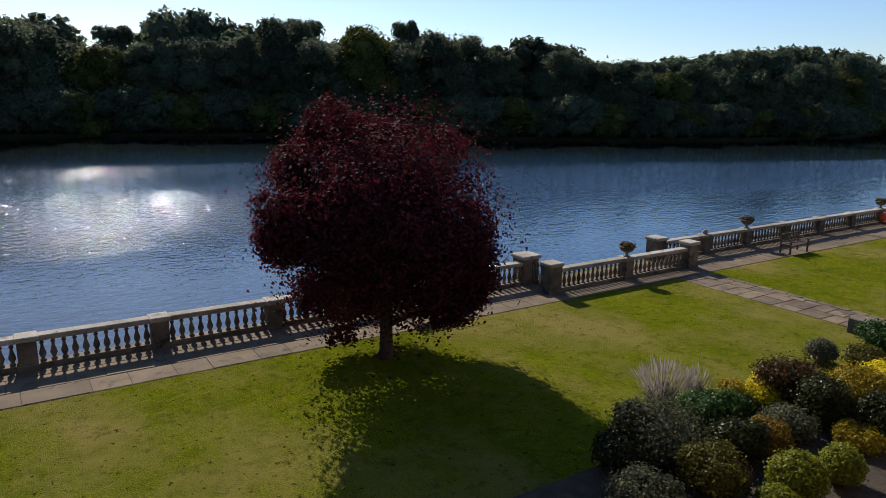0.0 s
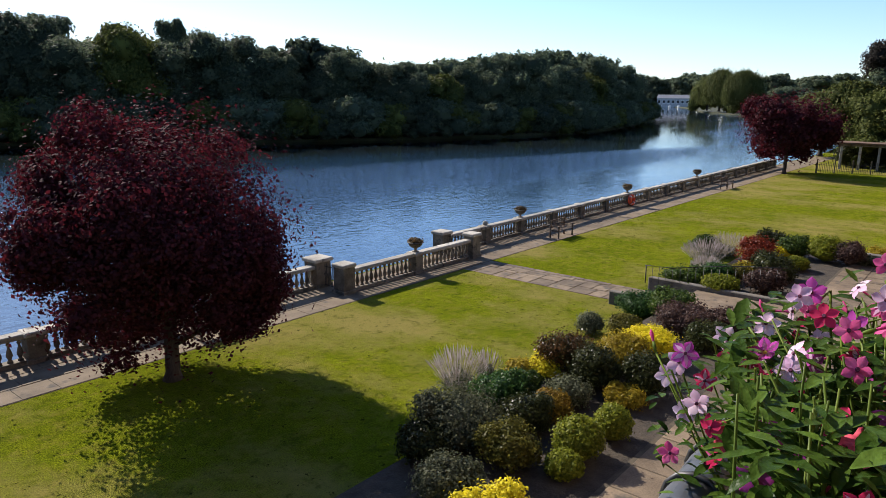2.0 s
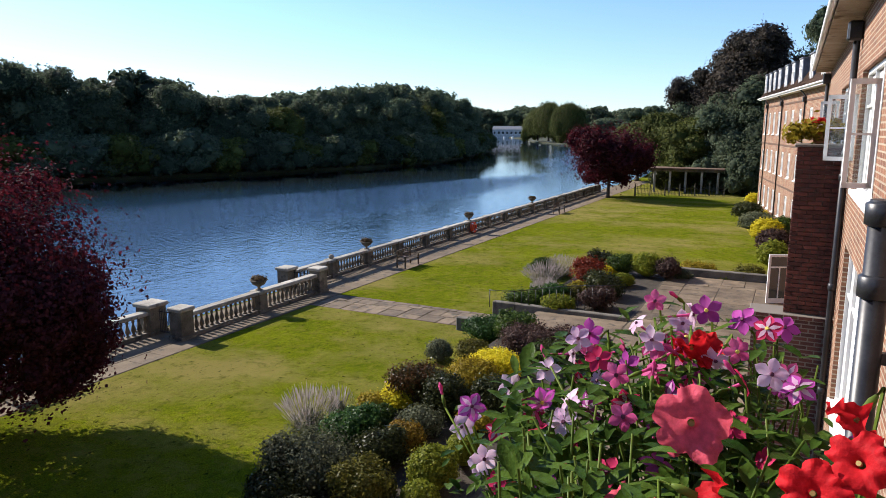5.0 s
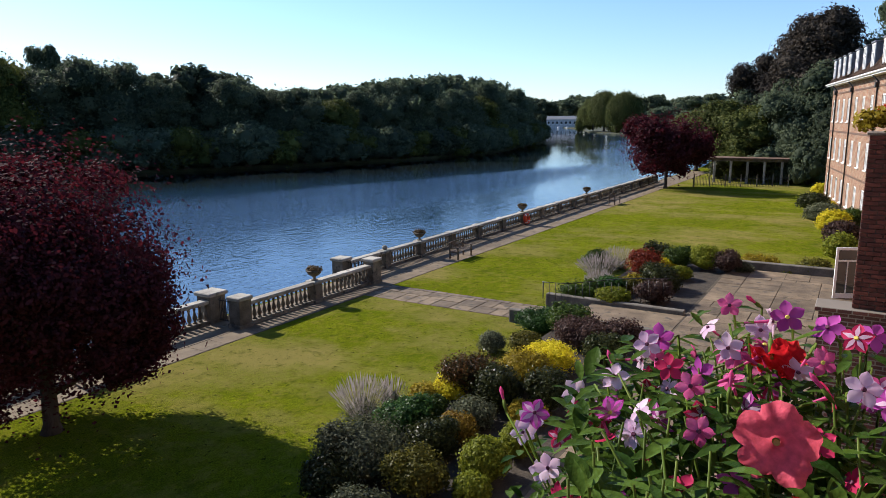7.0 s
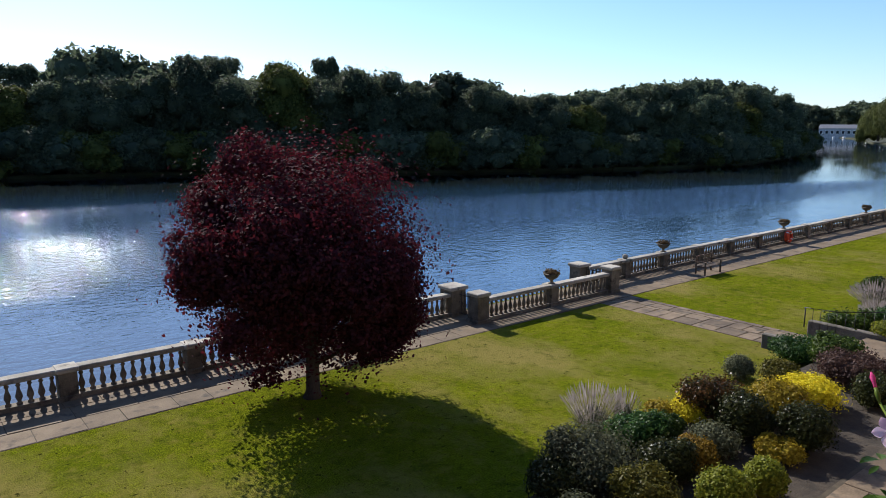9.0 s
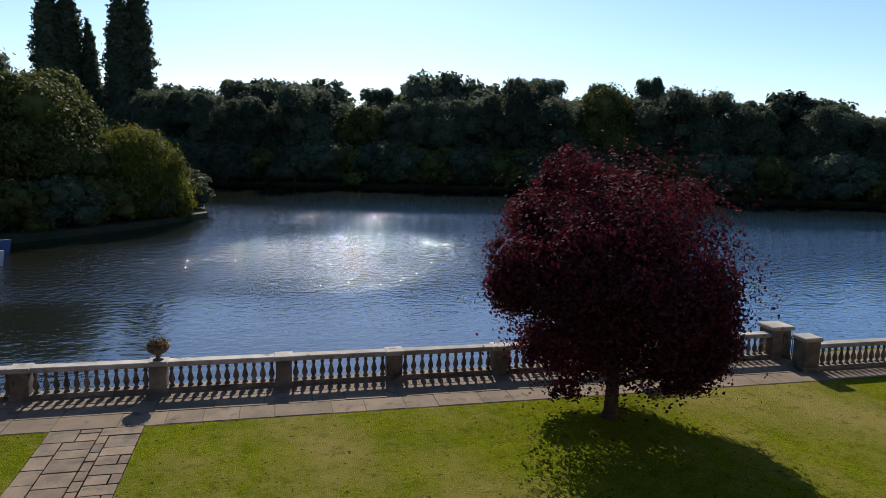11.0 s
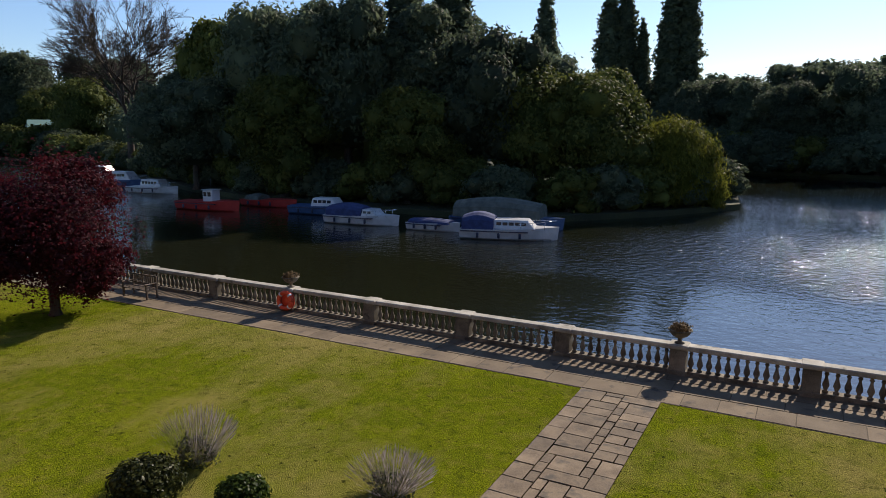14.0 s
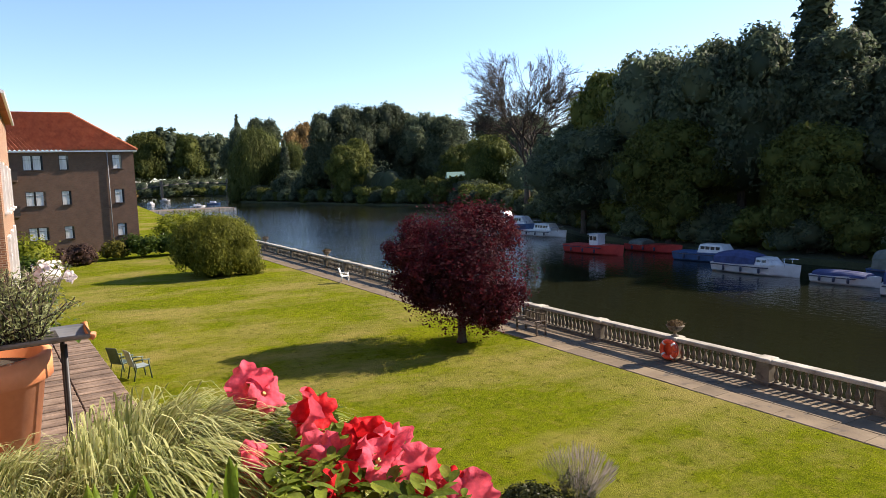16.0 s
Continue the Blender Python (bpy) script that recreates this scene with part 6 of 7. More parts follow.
def tall_planter(x0, x1, y0, y1, top, label):
    t = thing("planter_box", ((x0 + x1) / 2, (y0 + y1) / 2, 6.55), label, "planter", "balcony planters")
    w, d, h = (x1 - x0) / 2, (y1 - y0) / 2, top - 6.55
    bm = bmesh.new()
    for q in ((-w, w, -d, -d + 0.02), (-w, w, d - 0.02, d), (-w, -w + 0.02, -d + 0.02, d - 0.02), (w - 0.02, w, -d + 0.02, d - 0.02)):
        box(bm, *q, 0, h)
    part("sides", bm, PLANTER, t)
    part("soil", boxed(-w + 0.02, w - 0.02, -d + 0.02, d - 0.02, 0.02, h - 0.04), SOIL, t)
    return t


tall_planter(0.62, 1.32, 0.06, 0.40, 7.62, "dark tall planter box full of flowers on the balcony")
tall_planter(-1.22, -0.74, 0.17, 0.40, 7.56, "dark tall planter box full of flowers on the balcony")

PETAL_RED = foliage("red_petal", (0.42, 0.008, 0.012), (0.60, 0.020, 0.026), 0.35, 0.6, 0.12, None, 0.25)
PETAL_CORAL = foliage("coral_pink_petal", (0.64, 0.060, 0.10), (0.80, 0.14, 0.20), 0.40, 0.6, 0.15, None, 0.25)
PETAL_PINK = foliage("magenta_pink_petal", (0.46, 0.028, 0.16), (0.70, 0.16, 0.36), 0.40, 0.6, 0.2, None, 0.2)
PETAL_PURPLE = foliage("purple_petal", (0.30, 0.035, 0.25), (0.48, 0.09, 0.38), 0.40, 0.6, 0.2)
PETAL_WHITE = foliage("white_petal", (0.612, 0.558, 0.594), (0.72, 0.702, 0.702), 0.35, 0.6, 0.05)
STEM_GREEN = foliage("fresh_stem", (0.09, 0.1425, 0.01875), (0.18, 0.24, 0.045), 0.35, 0.4, 0.15)
PLANT_LEAF = foliage("bedding_leaf", (0.020, 0.048, 0.006), (0.090, 0.150, 0.021), 0.42, 0.35, 0.1, None, 0.2)
PETUNIA_LEAF = foliage("petunia_leaf", (0.060, 0.095, 0.010), (0.22, 0.27, 0.040), 0.45, 0.4, 0.1, None, 0.2)
PETAL_LILAC = foliage("pale_lilac_petal", (0.58, 0.34, 0.52), (0.74, 0.58, 0.70), 0.40, 0.6, 0.1)
PETAL_ROSE = foliage("deep_rose_petal", (0.40, 0.015, 0.07), (0.62, 0.04, 0.13), 0.40, 0.6, 0.15)
PETUNIA_EYE = plain("greenish_throat", (0.30, 0.20, 0.05), 0.7)
THROAT = plain("dark_throat", (0.10, 0.015, 0.05), 0.7)
YELLOW_EYE = plain("yellow_eye", (0.75, 0.62, 0.10), 0.6)


def petunia_mesh(name, rad, rng, lobes=5, ruffle=0.16, point=0.0, deep=0.55):
    """A funnel flower that opens along +z: a tube that flares into a lobed, ruffled rim."""
    verts, faces = [], []
    rings, seg, ph, tilt = 9, 60, rng.uniform(0, 6), rng.uniform(0.05, 0.25)
    for i in range(rings):
        u = i / (rings - 1)
        for k in range(seg):
            a = 2 * math.pi * k / seg
            c = math.cos(lobes * a)
            edge = 1 + u * u * (0.24 * (abs(math.cos(lobes * a / 2)) ** 0.55 - 0.75) + 0.10 * point * c) + u ** 5 * (0.03 * math.sin(11 * a + ph) + 0.02 * math.sin(17 * a + 2 * ph))
            r = rad * (0.10 + 0.90 * u ** 1.15) * edge
            z = rad * deep * (u ** 0.55 - 1) + ruffle * rad * (u ** 2.5 * (0.5 * math.sin(2 * a + ph) + 0.8 * math.sin(3 * a + 2 * ph)) + u ** 6 * (0.6 * math.sin(8 * a + ph) + 0.45 * math.sin(13 * a + 2 * ph))) - 0.30 * rad * u ** 5 - 0.03 * rad * u * abs(math.sin(lobes * a / 2)) ** 6 + tilt * rad * u * u * math.cos(a + ph)
            verts.append((r * math.cos(a), r * math.sin(a), z))
    for i in range(rings - 1):
        for k in range(seg):
            j = (k + 1) % seg
            faces.append((i * seg + k, i * seg + j, (i + 1) * seg + j, (i + 1) * seg + k))
    return mesh_of(name, verts, faces, True)


def star_mesh(name, rad, rng):
    """A flat five-petalled flower with pointed petals, and a pale stripe mesh down each petal."""
    verts, faces, sv, sf = [], [], [], []
    for k in range(5):
        a0 = 2 * math.pi * k / 5
        ca, sa = math.cos(a0), math.sin(a0)
        i = len(verts)
        lift = rng.uniform(-0.12, 0.12)
        for u, w in ((0.06, 0.05), (0.32, 0.25), (0.58, 0.36), (0.80, 0.25), (1.0, 0.0)):
            for s in (-1, 0, 1):
                x, y = u * rad, s * w * rad
                z = rad * (0.10 * (s * s) - 0.22 * u * u + lift * u)
                verts.append((x * ca - y * sa, x * sa + y * ca, z))
        for q in range(4):
            for p in range(2):
                v = i + 3 * q + p
                faces.append((v, v + 1, v + 4, v + 3))
        j = len(sv)
        for u, w in ((0.08, 0.05), (0.42, 0.15), (0.86, 0.02)):
            for s in (-1, 1):
                x, y = u * rad, s * w * rad
                sv.append((x * ca - y * sa, x * sa + y * ca, rad * (0.02 - 0.22 * u * u + lift * u) + 0.0014))
        sf += [(j, j + 1, j + 3, j + 2), (j + 2, j + 3, j + 5, j + 4)]
    return mesh_of(name, verts, faces, True), mesh_of(name + "_stripe", sv, sf)


fl_rng = np.random.default_rng(9)
PETUNIA = [petunia_mesh("petals", 0.036, fl_rng, 5, 0.22), petunia_mesh("petals", 0.034, fl_rng, 5, 0.36, 0.0, 0.8), petunia_mesh("petals", 0.035, fl_rng, 5, 0.28, 0.35, 0.65), petunia_mesh("petals", 0.033, fl_rng, 5, 0.42, 0.15, 0.9)]
STAR = [star_mesh("petals", r, fl_rng) for r in (0.0215, 0.019, 0.0175, 0.020)]
ZUP = Vector((0, 0, 1))


def facing(p, aim, jitter, roll):
    d = (Vector(aim) - Vector(p)).normalized() + Vector(fl_rng.normal(size=3)) * jitter
    return Matrix.Translation(p) @ d.to_track_quat("Z", "Y").to_matrix().to_4x4() @ Matrix.Rotation(roll, 4, "Z")


def flower_stem(t, inv, p, back, root):
    a = Vector(p) + back * 0.02
    b = Vector(p) + back * 0.05
    c = Vector(root)
    part("stem", tube([inv @ a, inv @ b, inv @ b.lerp(c, 0.5) + Vector((0, 0, -0.01)), inv @ c], [0.0022, 0.0018, 0.0016, 0.0016], 5), STEM_GREEN, t, "green stem")


def petunia(p, colour, word, aim, root, size=1.0, jitter=0.25):
    m = facing(p, aim, jitter, fl_rng.uniform(0, 6))
    t = thing("petunia_flower", m, word + " petunia flower among green leaves", "flower", "petunia flowers")
    me = PETUNIA[int(fl_rng.integers(0, 4))].copy()
    me.transform(Matrix.Scale(size, 4))
    part("petals", me, colour, t)
    part("throat", lathe([(0.0005, -0.021 * size), (0.0022 * size, -0.019 * size), (0.0030 * size, -0.012 * size)], 10), PETUNIA_EYE, t, "greenish throat")
    part("calyx", lathe([(0.002, -0.055 * size), (0.0055 * size, -0.045 * size), (0.0048 * size, -0.022 * size)], 8), STEM_GREEN, t)
    flower_stem(t, m.inverted(), p, m.to_3x3() @ Vector((0, 0, -1)), root)


def tobacco(p, colour, word, aim, root, size=1.0, jitter=0.35):
    m = facing(p, aim, jitter, fl_rng.uniform(0, 6))
    t = thing("tobacco_flower", m, word + " five-pointed flowering tobacco bloom with a pale star", "flower", "flowering tobacco")
    pm, sm = STAR[int(fl_rng.integers(0, 4))]
    part("petals", pm, colour, t)
    if colour is PETAL_LILAC or fl_rng.uniform() < 0.3:
        part("petal_stripe", sm, PETAL_LILAC, t, "pale stripes down the petals")
    part("eye", lathe([(0.0006, 0.0), (0.0028, 0.002), (0.002, 0.004)], 8), YELLOW_EYE if colour is PETAL_PURPLE else THROAT, t)
    part("flower_tube", lathe([(0.0012, -0.032), (0.0016, -0.02), (0.0020, -0.006), (0.003, -0.001)], 8), PETAL_PINK, t)
    flower_stem(t, m.inverted(), p, m.to_3x3() @ Vector((0, 0, -1)), root)


def flower_bud(p, root):
    """A long closed trumpet on a stem."""
    d = (Vector((fl_rng.normal() * 0.7, fl_rng.normal() * 0.7, 0.8))).normalized()
    t = thing("flower_bud", Matrix.Translation(p), "slim closed pink trumpet bud on a green stem", "flower", "flower buds")
    part("bud", tube([(0, 0, 0), d * 0.012, d * 0.022, d * 0.028], [0.0016, 0.0020, 0.0032, 0.0008], 7), PETAL_PINK, t)
    part("calyx", tube([d * -0.012, d * 0.0, d * 0.008], [0.0012, 0.003, 0.002], 7), STEM_GREEN, t)
    part("stem", tube([d * -0.01, (Vector(root) - p) * 0.5 + Vector((0.01, 0, 0)), Vector(root) - p], 0.0018, 4), STEM_GREEN, t)


EYE_R, EYE_L = (0.14, 0.22, 8.30), (-0.17, 0.0, 8.16)
PINK = [(0.97, 0.386, 7.967), (0.98, 0.299, 8.011), (0.927, 0.281, 7.983), (1.074, 0.27, 8.032), (1.146, 0.211, 8.059), (1.008, 0.133, 8.027), (1.074, 0.459, 7.939), (1.057, 0.517, 7.892), (1.067, 0.405, 7.973), (1.117, 0.375, 8.007),
        (1.058, 0.335, 8.001), (1.025, 0.26, 8.007), (1.16, 0.241, 8.034), (1.213, 0.285, 8.049), (1.11, 0.137, 8.052), (1.084, 0.17, 8.026), (0.883, 0.288, 7.937), (0.919, 0.341, 7.934), (0.998, 0.47, 7.861), (1.141, 0.365, 8.01), (1.143, 0.166, 8.052),
        (0.794, 0.348, 7.885), (0.72, 0.247, 7.929), (1.027, 0.50, 7.919)]
for i, p in enumerate(PINK):
    purple = i in (0, 4, 14, 15)
    root = (min(1.28, max(0.68, p[0] + fl_rng.uniform(-0.08, 0.08))), min(0.38, max(0.09, p[1] * 0.8)), 7.66)
    tobacco(p, PETAL_PURPLE if purple else PETAL_PINK, "purple" if purple else "magenta-pink", EYE_R, root)
    if i % 3 != 1 and i < 19 and p[0] > 0.96:
        q = Vector(p) + Vector((fl_rng.uniform(-0.05, 0.05), fl_rng.uniform(-0.05, 0.04), fl_rng.uniform(-0.07, 0.0)))
        kind = (PETAL_LILAC, "pale lilac") if i % 4 == 0 else (PETAL_PINK, "magenta-pink") if i % 4 != 2 else (PETAL_ROSE, "deep rose")
        tobacco(tuple(q), *kind, EYE_R, root, 1.0, 0.75)
    if i < 19 and p[0] > 0.96:
        q = Vector(p) + Vector((fl_rng.uniform(-0.07, 0.07), fl_rng.uniform(-0.06, 0.05), fl_rng.uniform(-0.09, -0.01)))
        tobacco(tuple(q), *((PETAL_ROSE, "deep rose") if i % 2 else (PETAL_PINK, "magenta-pink")), EYE_R, root, 1.0, 0.6)
    if i % 2 and i < 19 and p[0] > 0.96:
        flower_bud(Vector(p) + Vector((fl_rng.uniform(-0.05, 0.05), fl_rng.uniform(-0.04, 0.04), fl_rng.uniform(-0.03, 0.02))), root)
for k in range(34):
    base = PINK[k % 20]
    q = Vector(base) + Vector((fl_rng.uniform(-0.10, 0.10), fl_rng.uniform(-0.12, 0.05), fl_rng.uniform(-0.12, 0.0)))
    kind = ((PETAL_PINK, "magenta-pink"), (PETAL_ROSE, "deep rose"), (PETAL_PINK, "magenta-pink"), (PETAL_PURPLE, "purple"))[k % 4]
    tobacco(tuple(q), *kind, EYE_R, (min(1.28, max(0.68, q.x)), min(0.36, max(0.10, q.y)), 7.66), 1.0, 0.8)
RED = [(0.858, 0.205, 8.015), (1.104, 0.205, 8.02), (1.082, 0.222, 8.016), (0.754, 0.175, 7.993), (0.819, 0.253, 7.949), (0.708, 0.146, 7.992), (0.741, 0.111, 8.026), (0.83, 0.078, 8.047), (0.766, 0.082, 8.047), (0.68, 0.104, 8.005), (0.70, 0.084, 8.02), (0.975, 0.429, 7.828)]
for i, p in enumerate(RED):
    coral = i in (0, 4, 5, 9, 10, 11)
    petunia(p, PETAL_CORAL if coral else PETAL_RED, "coral-pink" if coral else "deep red", EYE_R, (min(1.28, max(0.68, p[0])), min(0.36, max(0.10, p[1])), 7.66), 1.0 if i == 0 else 0.72, 0.3 if i == 0 else 0.75)
LEFT = [(-1.197, 0.305, 7.82), (-1.188, 0.329, 7.817), (-1.09, 0.338, 7.805), (-1.077, 0.364, 7.802), (-1.007, 0.327, 7.767), (-0.906, 0.325, 7.758), (-1.045, 0.263, 7.744), (-1.051, 0.279, 7.77), (-0.964, 0.384, 7.785), (-0.924, 0.386, 7.782), (-0.874, 0.398, 7.773),
        (-0.944, 0.417, 7.783), (-0.825, 0.445, 7.747), (-0.984, 0.395, 7.788), (-0.846, 0.421, 7.753), (-0.978, 0.347, 7.775)]
for i, p in enumerate(LEFT):
    red = i in (3, 5, 8, 13, 14)
    p = (p[0], p[1] - 0.035, p[2])
    petunia(p, PETAL_RED if red else PETAL_CORAL, "deep red" if red else "coral-pink", (-0.35, 0.45, 8.3) if i % 2 else EYE_L, (p[0], min(0.36, max(0.15, p[1])), 7.56), 1.0, 0.32)


def bedding_leaves(n, x, y, z, root_z, size, rng, wedge=None, broad=(0.17, 0.26), thin=None, side=None):
    """Broad pointed leaves, each folded along its rib, with a short stalk."""
    verts, faces = [], []
    for k in range(n):
        if thin and rng.uniform() < 0.6:
            y = (thin, y[1])
        c = Vector((rng.uniform(*x), rng.uniform(*y), z[0] + (z[1] - z[0]) * rng.uniform(0, 1) ** 0.6))
        if wedge and c.y > wedge[0] + wedge[1] * c.x:
            c.y = wedge[0] + wedge[1] * c.x - rng.uniform(0, 0.15)
        if side and c.y < side[0] + side[1] * c.x:
            c.y = side[0] + side[1] * c.x + rng.uniform(0, 0.12)
        a = rng.uniform(0, 6.283)
        d = Vector((math.cos(a), math.sin(a), rng.uniform(-0.5, 0.6))).normalized()
        s = d.cross(ZUP).normalized()
        up = s.cross(d)
        L = size * rng.uniform(0.55, 1.3)
        W = L * rng.uniform(*broad)
        i = len(verts)
        bend = rng.uniform(-0.1, 0.35)
        for u, w in ((0, 0.12), (0.3, 0.9), (0.6, 1.0), (0.85, 0.5), (1.0, 0.0)):
            mid = c + d * (u - 0.3) * L - ZUP * bend * L * u * u
            for q in (-1, 0, 1):
                verts.append(mid + s * q * w * W + up * abs(q) * w * W * 0.35)
        for r in range(4):
            for q in range(2):
                v = i + 3 * r + q
                faces.append((v, v + 1, v + 4, v + 3))
    return mesh_of("leaves", verts, faces, True)


bed_r = thing("bedding_plants", (0, 0, 0), "dense fresh green bedding plants filling the balcony planter", "plant")
bm = bmesh.new()
bm.from_mesh(bedding_leaves(2100, (0.66, 1.27), (0.03, 0.46), (7.58, 7.985), 7.6, 0.042, fl_rng, (0.115, 0.33), (0.12, 0.24), 0.12))
bm.from_mesh(bedding_leaves(800, (0.64, 1.02), (0.02, 0.15), (7.58, 7.97), 0, 0.036, fl_rng, None, (0.2, 0.34)))
for p in PINK[:20] + RED[:4]:
    bm.from_mesh(bedding_leaves(26, (p[0] - 0.06, p[0] + 0.07), (p[1] - 0.06, p[1] + 0.05), (p[2] - 0.17, p[2] - 0.012), 0, 0.032, fl_rng, None, (0.13, 0.24)))
part("leaves", bm, PLANT_LEAF, bed_r)
bm = bmesh.new()
for k in range(70):
    x, y = fl_rng.uniform(0.70, 1.24), fl_rng.uniform(0.10, 0.36)
    tube([(x, y, 7.58), (x + fl_rng.normal() * 0.03, y + fl_rng.normal() * 0.03, 7.8), (x + fl_rng.normal() * 0.05, y + fl_rng.normal() * 0.05, 7.99)], [0.004, 0.003, 0.0015], 4, bm)
part("stem", bm, STEM_GREEN, bed_r)
bed_l = thing("bedding_plants", (0, 0, 0), "dense fresh green petunia leaves filling the balcony planter", "plant")
part("leaves", bedding_leaves(2600, (-1.24, -0.78), (0.13, 0.39), (7.50, 7.78), 7.5, 0.030, fl_rng, None, (0.17, 0.26), None, (-0.078, -0.30)), PETUNIA_LEAF, bed_l)
bm = bmesh.new()
for k in range(40):
    x, y = fl_rng.uniform(-1.22, -0.80), fl_rng.uniform(0.16, 0.36)
    tube([(x, y, 7.52), (x + fl_rng.normal() * 0.03, y + fl_rng.normal() * 0.02, 7.72)], [0.003, 0.0015], 4, bm)
part("stem", bm, STEM_GREEN, bed_l)

# pale ornamental grass in a pot
GRASS_PALE = foliage("pale_green_grass", (0.12, 0.155, 0.028), (0.68, 0.70, 0.34), 0.52, 0.42, 0.1)


def pot(name, x, y, z, r_top, r_low, h, material, label):
    t = thing(name, (x, y, z), label, "plant pot")
    part("body", lathe([(r_low, 0.0), (r_top * 0.95, h * 0.80), (r_top * 1.06, h * 0.80), (r_top * 1.06, h), (r_top * 0.93, h), (r_top * 0.88, h * 0.86)], 36), material, t)
    part("soil", lathe([(r_top * 0.85, h * 0.80), (r_top * 0.87, h * 0.88)], 24), SOIL, t)
    return t


def stool(x, y, top, r, label):
    t = thing("plant_stand", (x, y, 6.55), label, "stand", "plant stands")
    part("top", lathe([(r, top - 6.58), (r, top - 6.55)], 20), IRON, t)
    for k in range(3):
        a = 2.1 * k
        part("leg", tube([(r * 0.8 * math.cos(a), r * 0.8 * math.sin(a), top - 6.57), (r * math.cos(a), r * math.sin(a), 0)], 0.008, 6), IRON, t)


GRASS_AT = ((-1.22, 0.10), (-1.26, -0.10), (-1.10, -0.05))
for gx, gy in GRASS_AT:
    stool(gx, gy, 7.42, 0.09, "thin black metal plant stand under the grass pot")
    pot("grass_pot", gx, gy, 7.42, 0.085, 0.065, 0.20, PLANTER, "dark pot of pale ornamental grass")
    verts, faces = [], []
    for k in range(1900):
        a = fl_rng.uniform(0, 6.283)
        q = fl_rng.uniform(0, 0.08)
        b = Vector((q * math.cos(a), q * math.sin(a), 0.17))
        a += fl_rng.normal() * 0.5
        # most blades lean with the breeze
        d = Vector((math.cos(a) * 0.75 + 0.15, math.sin(a) * 0.70 + 0.55, 0))
        L, reach = fl_rng.uniform(0.40, 0.56), fl_rng.uniform(0.08, 0.34)
        s = d.cross(ZUP).normalized() * fl_rng.uniform(0.0014, 0.0032)
        i = len(verts)
        for u in np.linspace(0, 1, 8):
            p = b + d * reach * u ** 1.5 + ZUP * (L * u - (0.50 * L + 0.6 * reach) * u ** 2.4)
            w = s * (1 - 0.85 * u)
            verts += [p - w, p + w]
        for j in range(7):
            v = i + 2 * j
            faces.append((v, v + 1, v + 3, v + 2))
    grass = thing("ornamental_grass", (gx, gy, 7.41 if gy > 0.05 else 7.36), "pale green and cream arching ornamental grass in a pot", "grass plant", "potted grasses")
    part("blades", mesh_of("blades", verts, faces), GRASS_PALE, grass)
SHOOT_LEAF = foliage("bright_shoot_leaf", (0.10, 0.17, 0.015), (0.24, 0.33, 0.045), 0.5, 0.4, 0.1, None, 0.15)
broad = thing("broad_leaved_plant", (0, 0, 0), "upright bright green broad-leaved shoots beside the grass", "plant")
verts, faces = [], []
for k in range(30):
    x, y = fl_rng.uniform(-0.99, -0.90), fl_rng.uniform(-0.01, 0.17)
    d = Vector((fl_rng.normal() * 0.3, fl_rng.normal() * 0.3, 1)).normalized()
    s = d.cross(Vector((fl_rng.normal(), fl_rng.normal(), 0))).normalized()
    L = fl_rng.uniform(0.055, 0.105)
    i = len(verts)
    for u, w in ((0, 0.2), (0.3, 0.9), (0.6, 1.0), (0.85, 0.55), (1.0, 0.0)):
        m = Vector((x, y, 7.68 + 0.025 * (k % 3))) + d * u * L
        for q in (-1, 0, 1):
            verts.append(m + s * q * w * 0.0088 + d.cross(s) * abs(q) * 0.003)
    for r in range(4):
        for q in range(2):
            v = i + 3 * r + q
            faces.append((v, v + 1, v + 4, v + 3))
part("leaves", mesh_of("leaves", verts, faces, True), SHOOT_LEAF, broad)
bm = bmesh.new()
for k in range(9):
    x, y = -0.97 + 0.012 * k, 0.0 + 0.012 * k
    tube([(x, y, 7.2), (x, y, 7.8)], 0.004, 5, bm)
part("stem", bm, STEM_GREEN, broad)
stool(-0.92, 0.05, 7.2, 0.09, "small black stand under a leafy pot")

# trough of rosemary and the terracotta pot
trough = thing("half_round_trough", (-1.87, -0.235, 7.80), "shallow dark half-round tray with a terracotta-coloured end", "planter")
verts, faces = [], []
for i in range(2):
    for k in range(13):
        a = math.pi + math.pi * k / 12
        for r in (0.062, 0.056):
            verts.append((r * 1.15 * math.cos(a), (-0.35, 0.36)[i], 0.30 * r * math.sin(a) + 0.022))
for k in range(12):
    a, c = 2 * k, 2 * k + 26
    faces += [(a, a + 2, c + 2, c), (a + 1, c + 1, c + 3, a + 3)]
faces += [tuple(range(0, 26, 2)), tuple(range(26, 52, 2))[::-1]]
part("shell", mesh_of("shell", verts, faces), LEAD, trough)
part("rim", tube([(0.0715 * math.cos(a), 0.362, 0.024 + 0.0186 * math.sin(a)) for a in np.linspace(math.pi, 2 * math.pi, 14)], 0.006, 6), TERRACOTTA, trough, "terracotta-coloured rim")
part("soil", boxed(-0.05, 0.05, -0.34, 0.30, 0.008, 0.018), SOIL, trough)
for y in (-0.3, 0.31):
    part("leg", tube([(0.03, y, 0.0), (0.05, y - 0.01, -1.25)], 0.005, 6), IRON, trough, "thin black iron leg")
    part("leg", tube([(-0.03, y, 0.0), (-0.05, y - 0.01, -1.25)], 0.005, 6), IRON, trough, "thin black iron leg")
ROSEMARY = foliage("rosemary_leaf", (0.10, 0.125, 0.05), (0.28, 0.30, 0.15), 0.3, 0.6, 0.1)
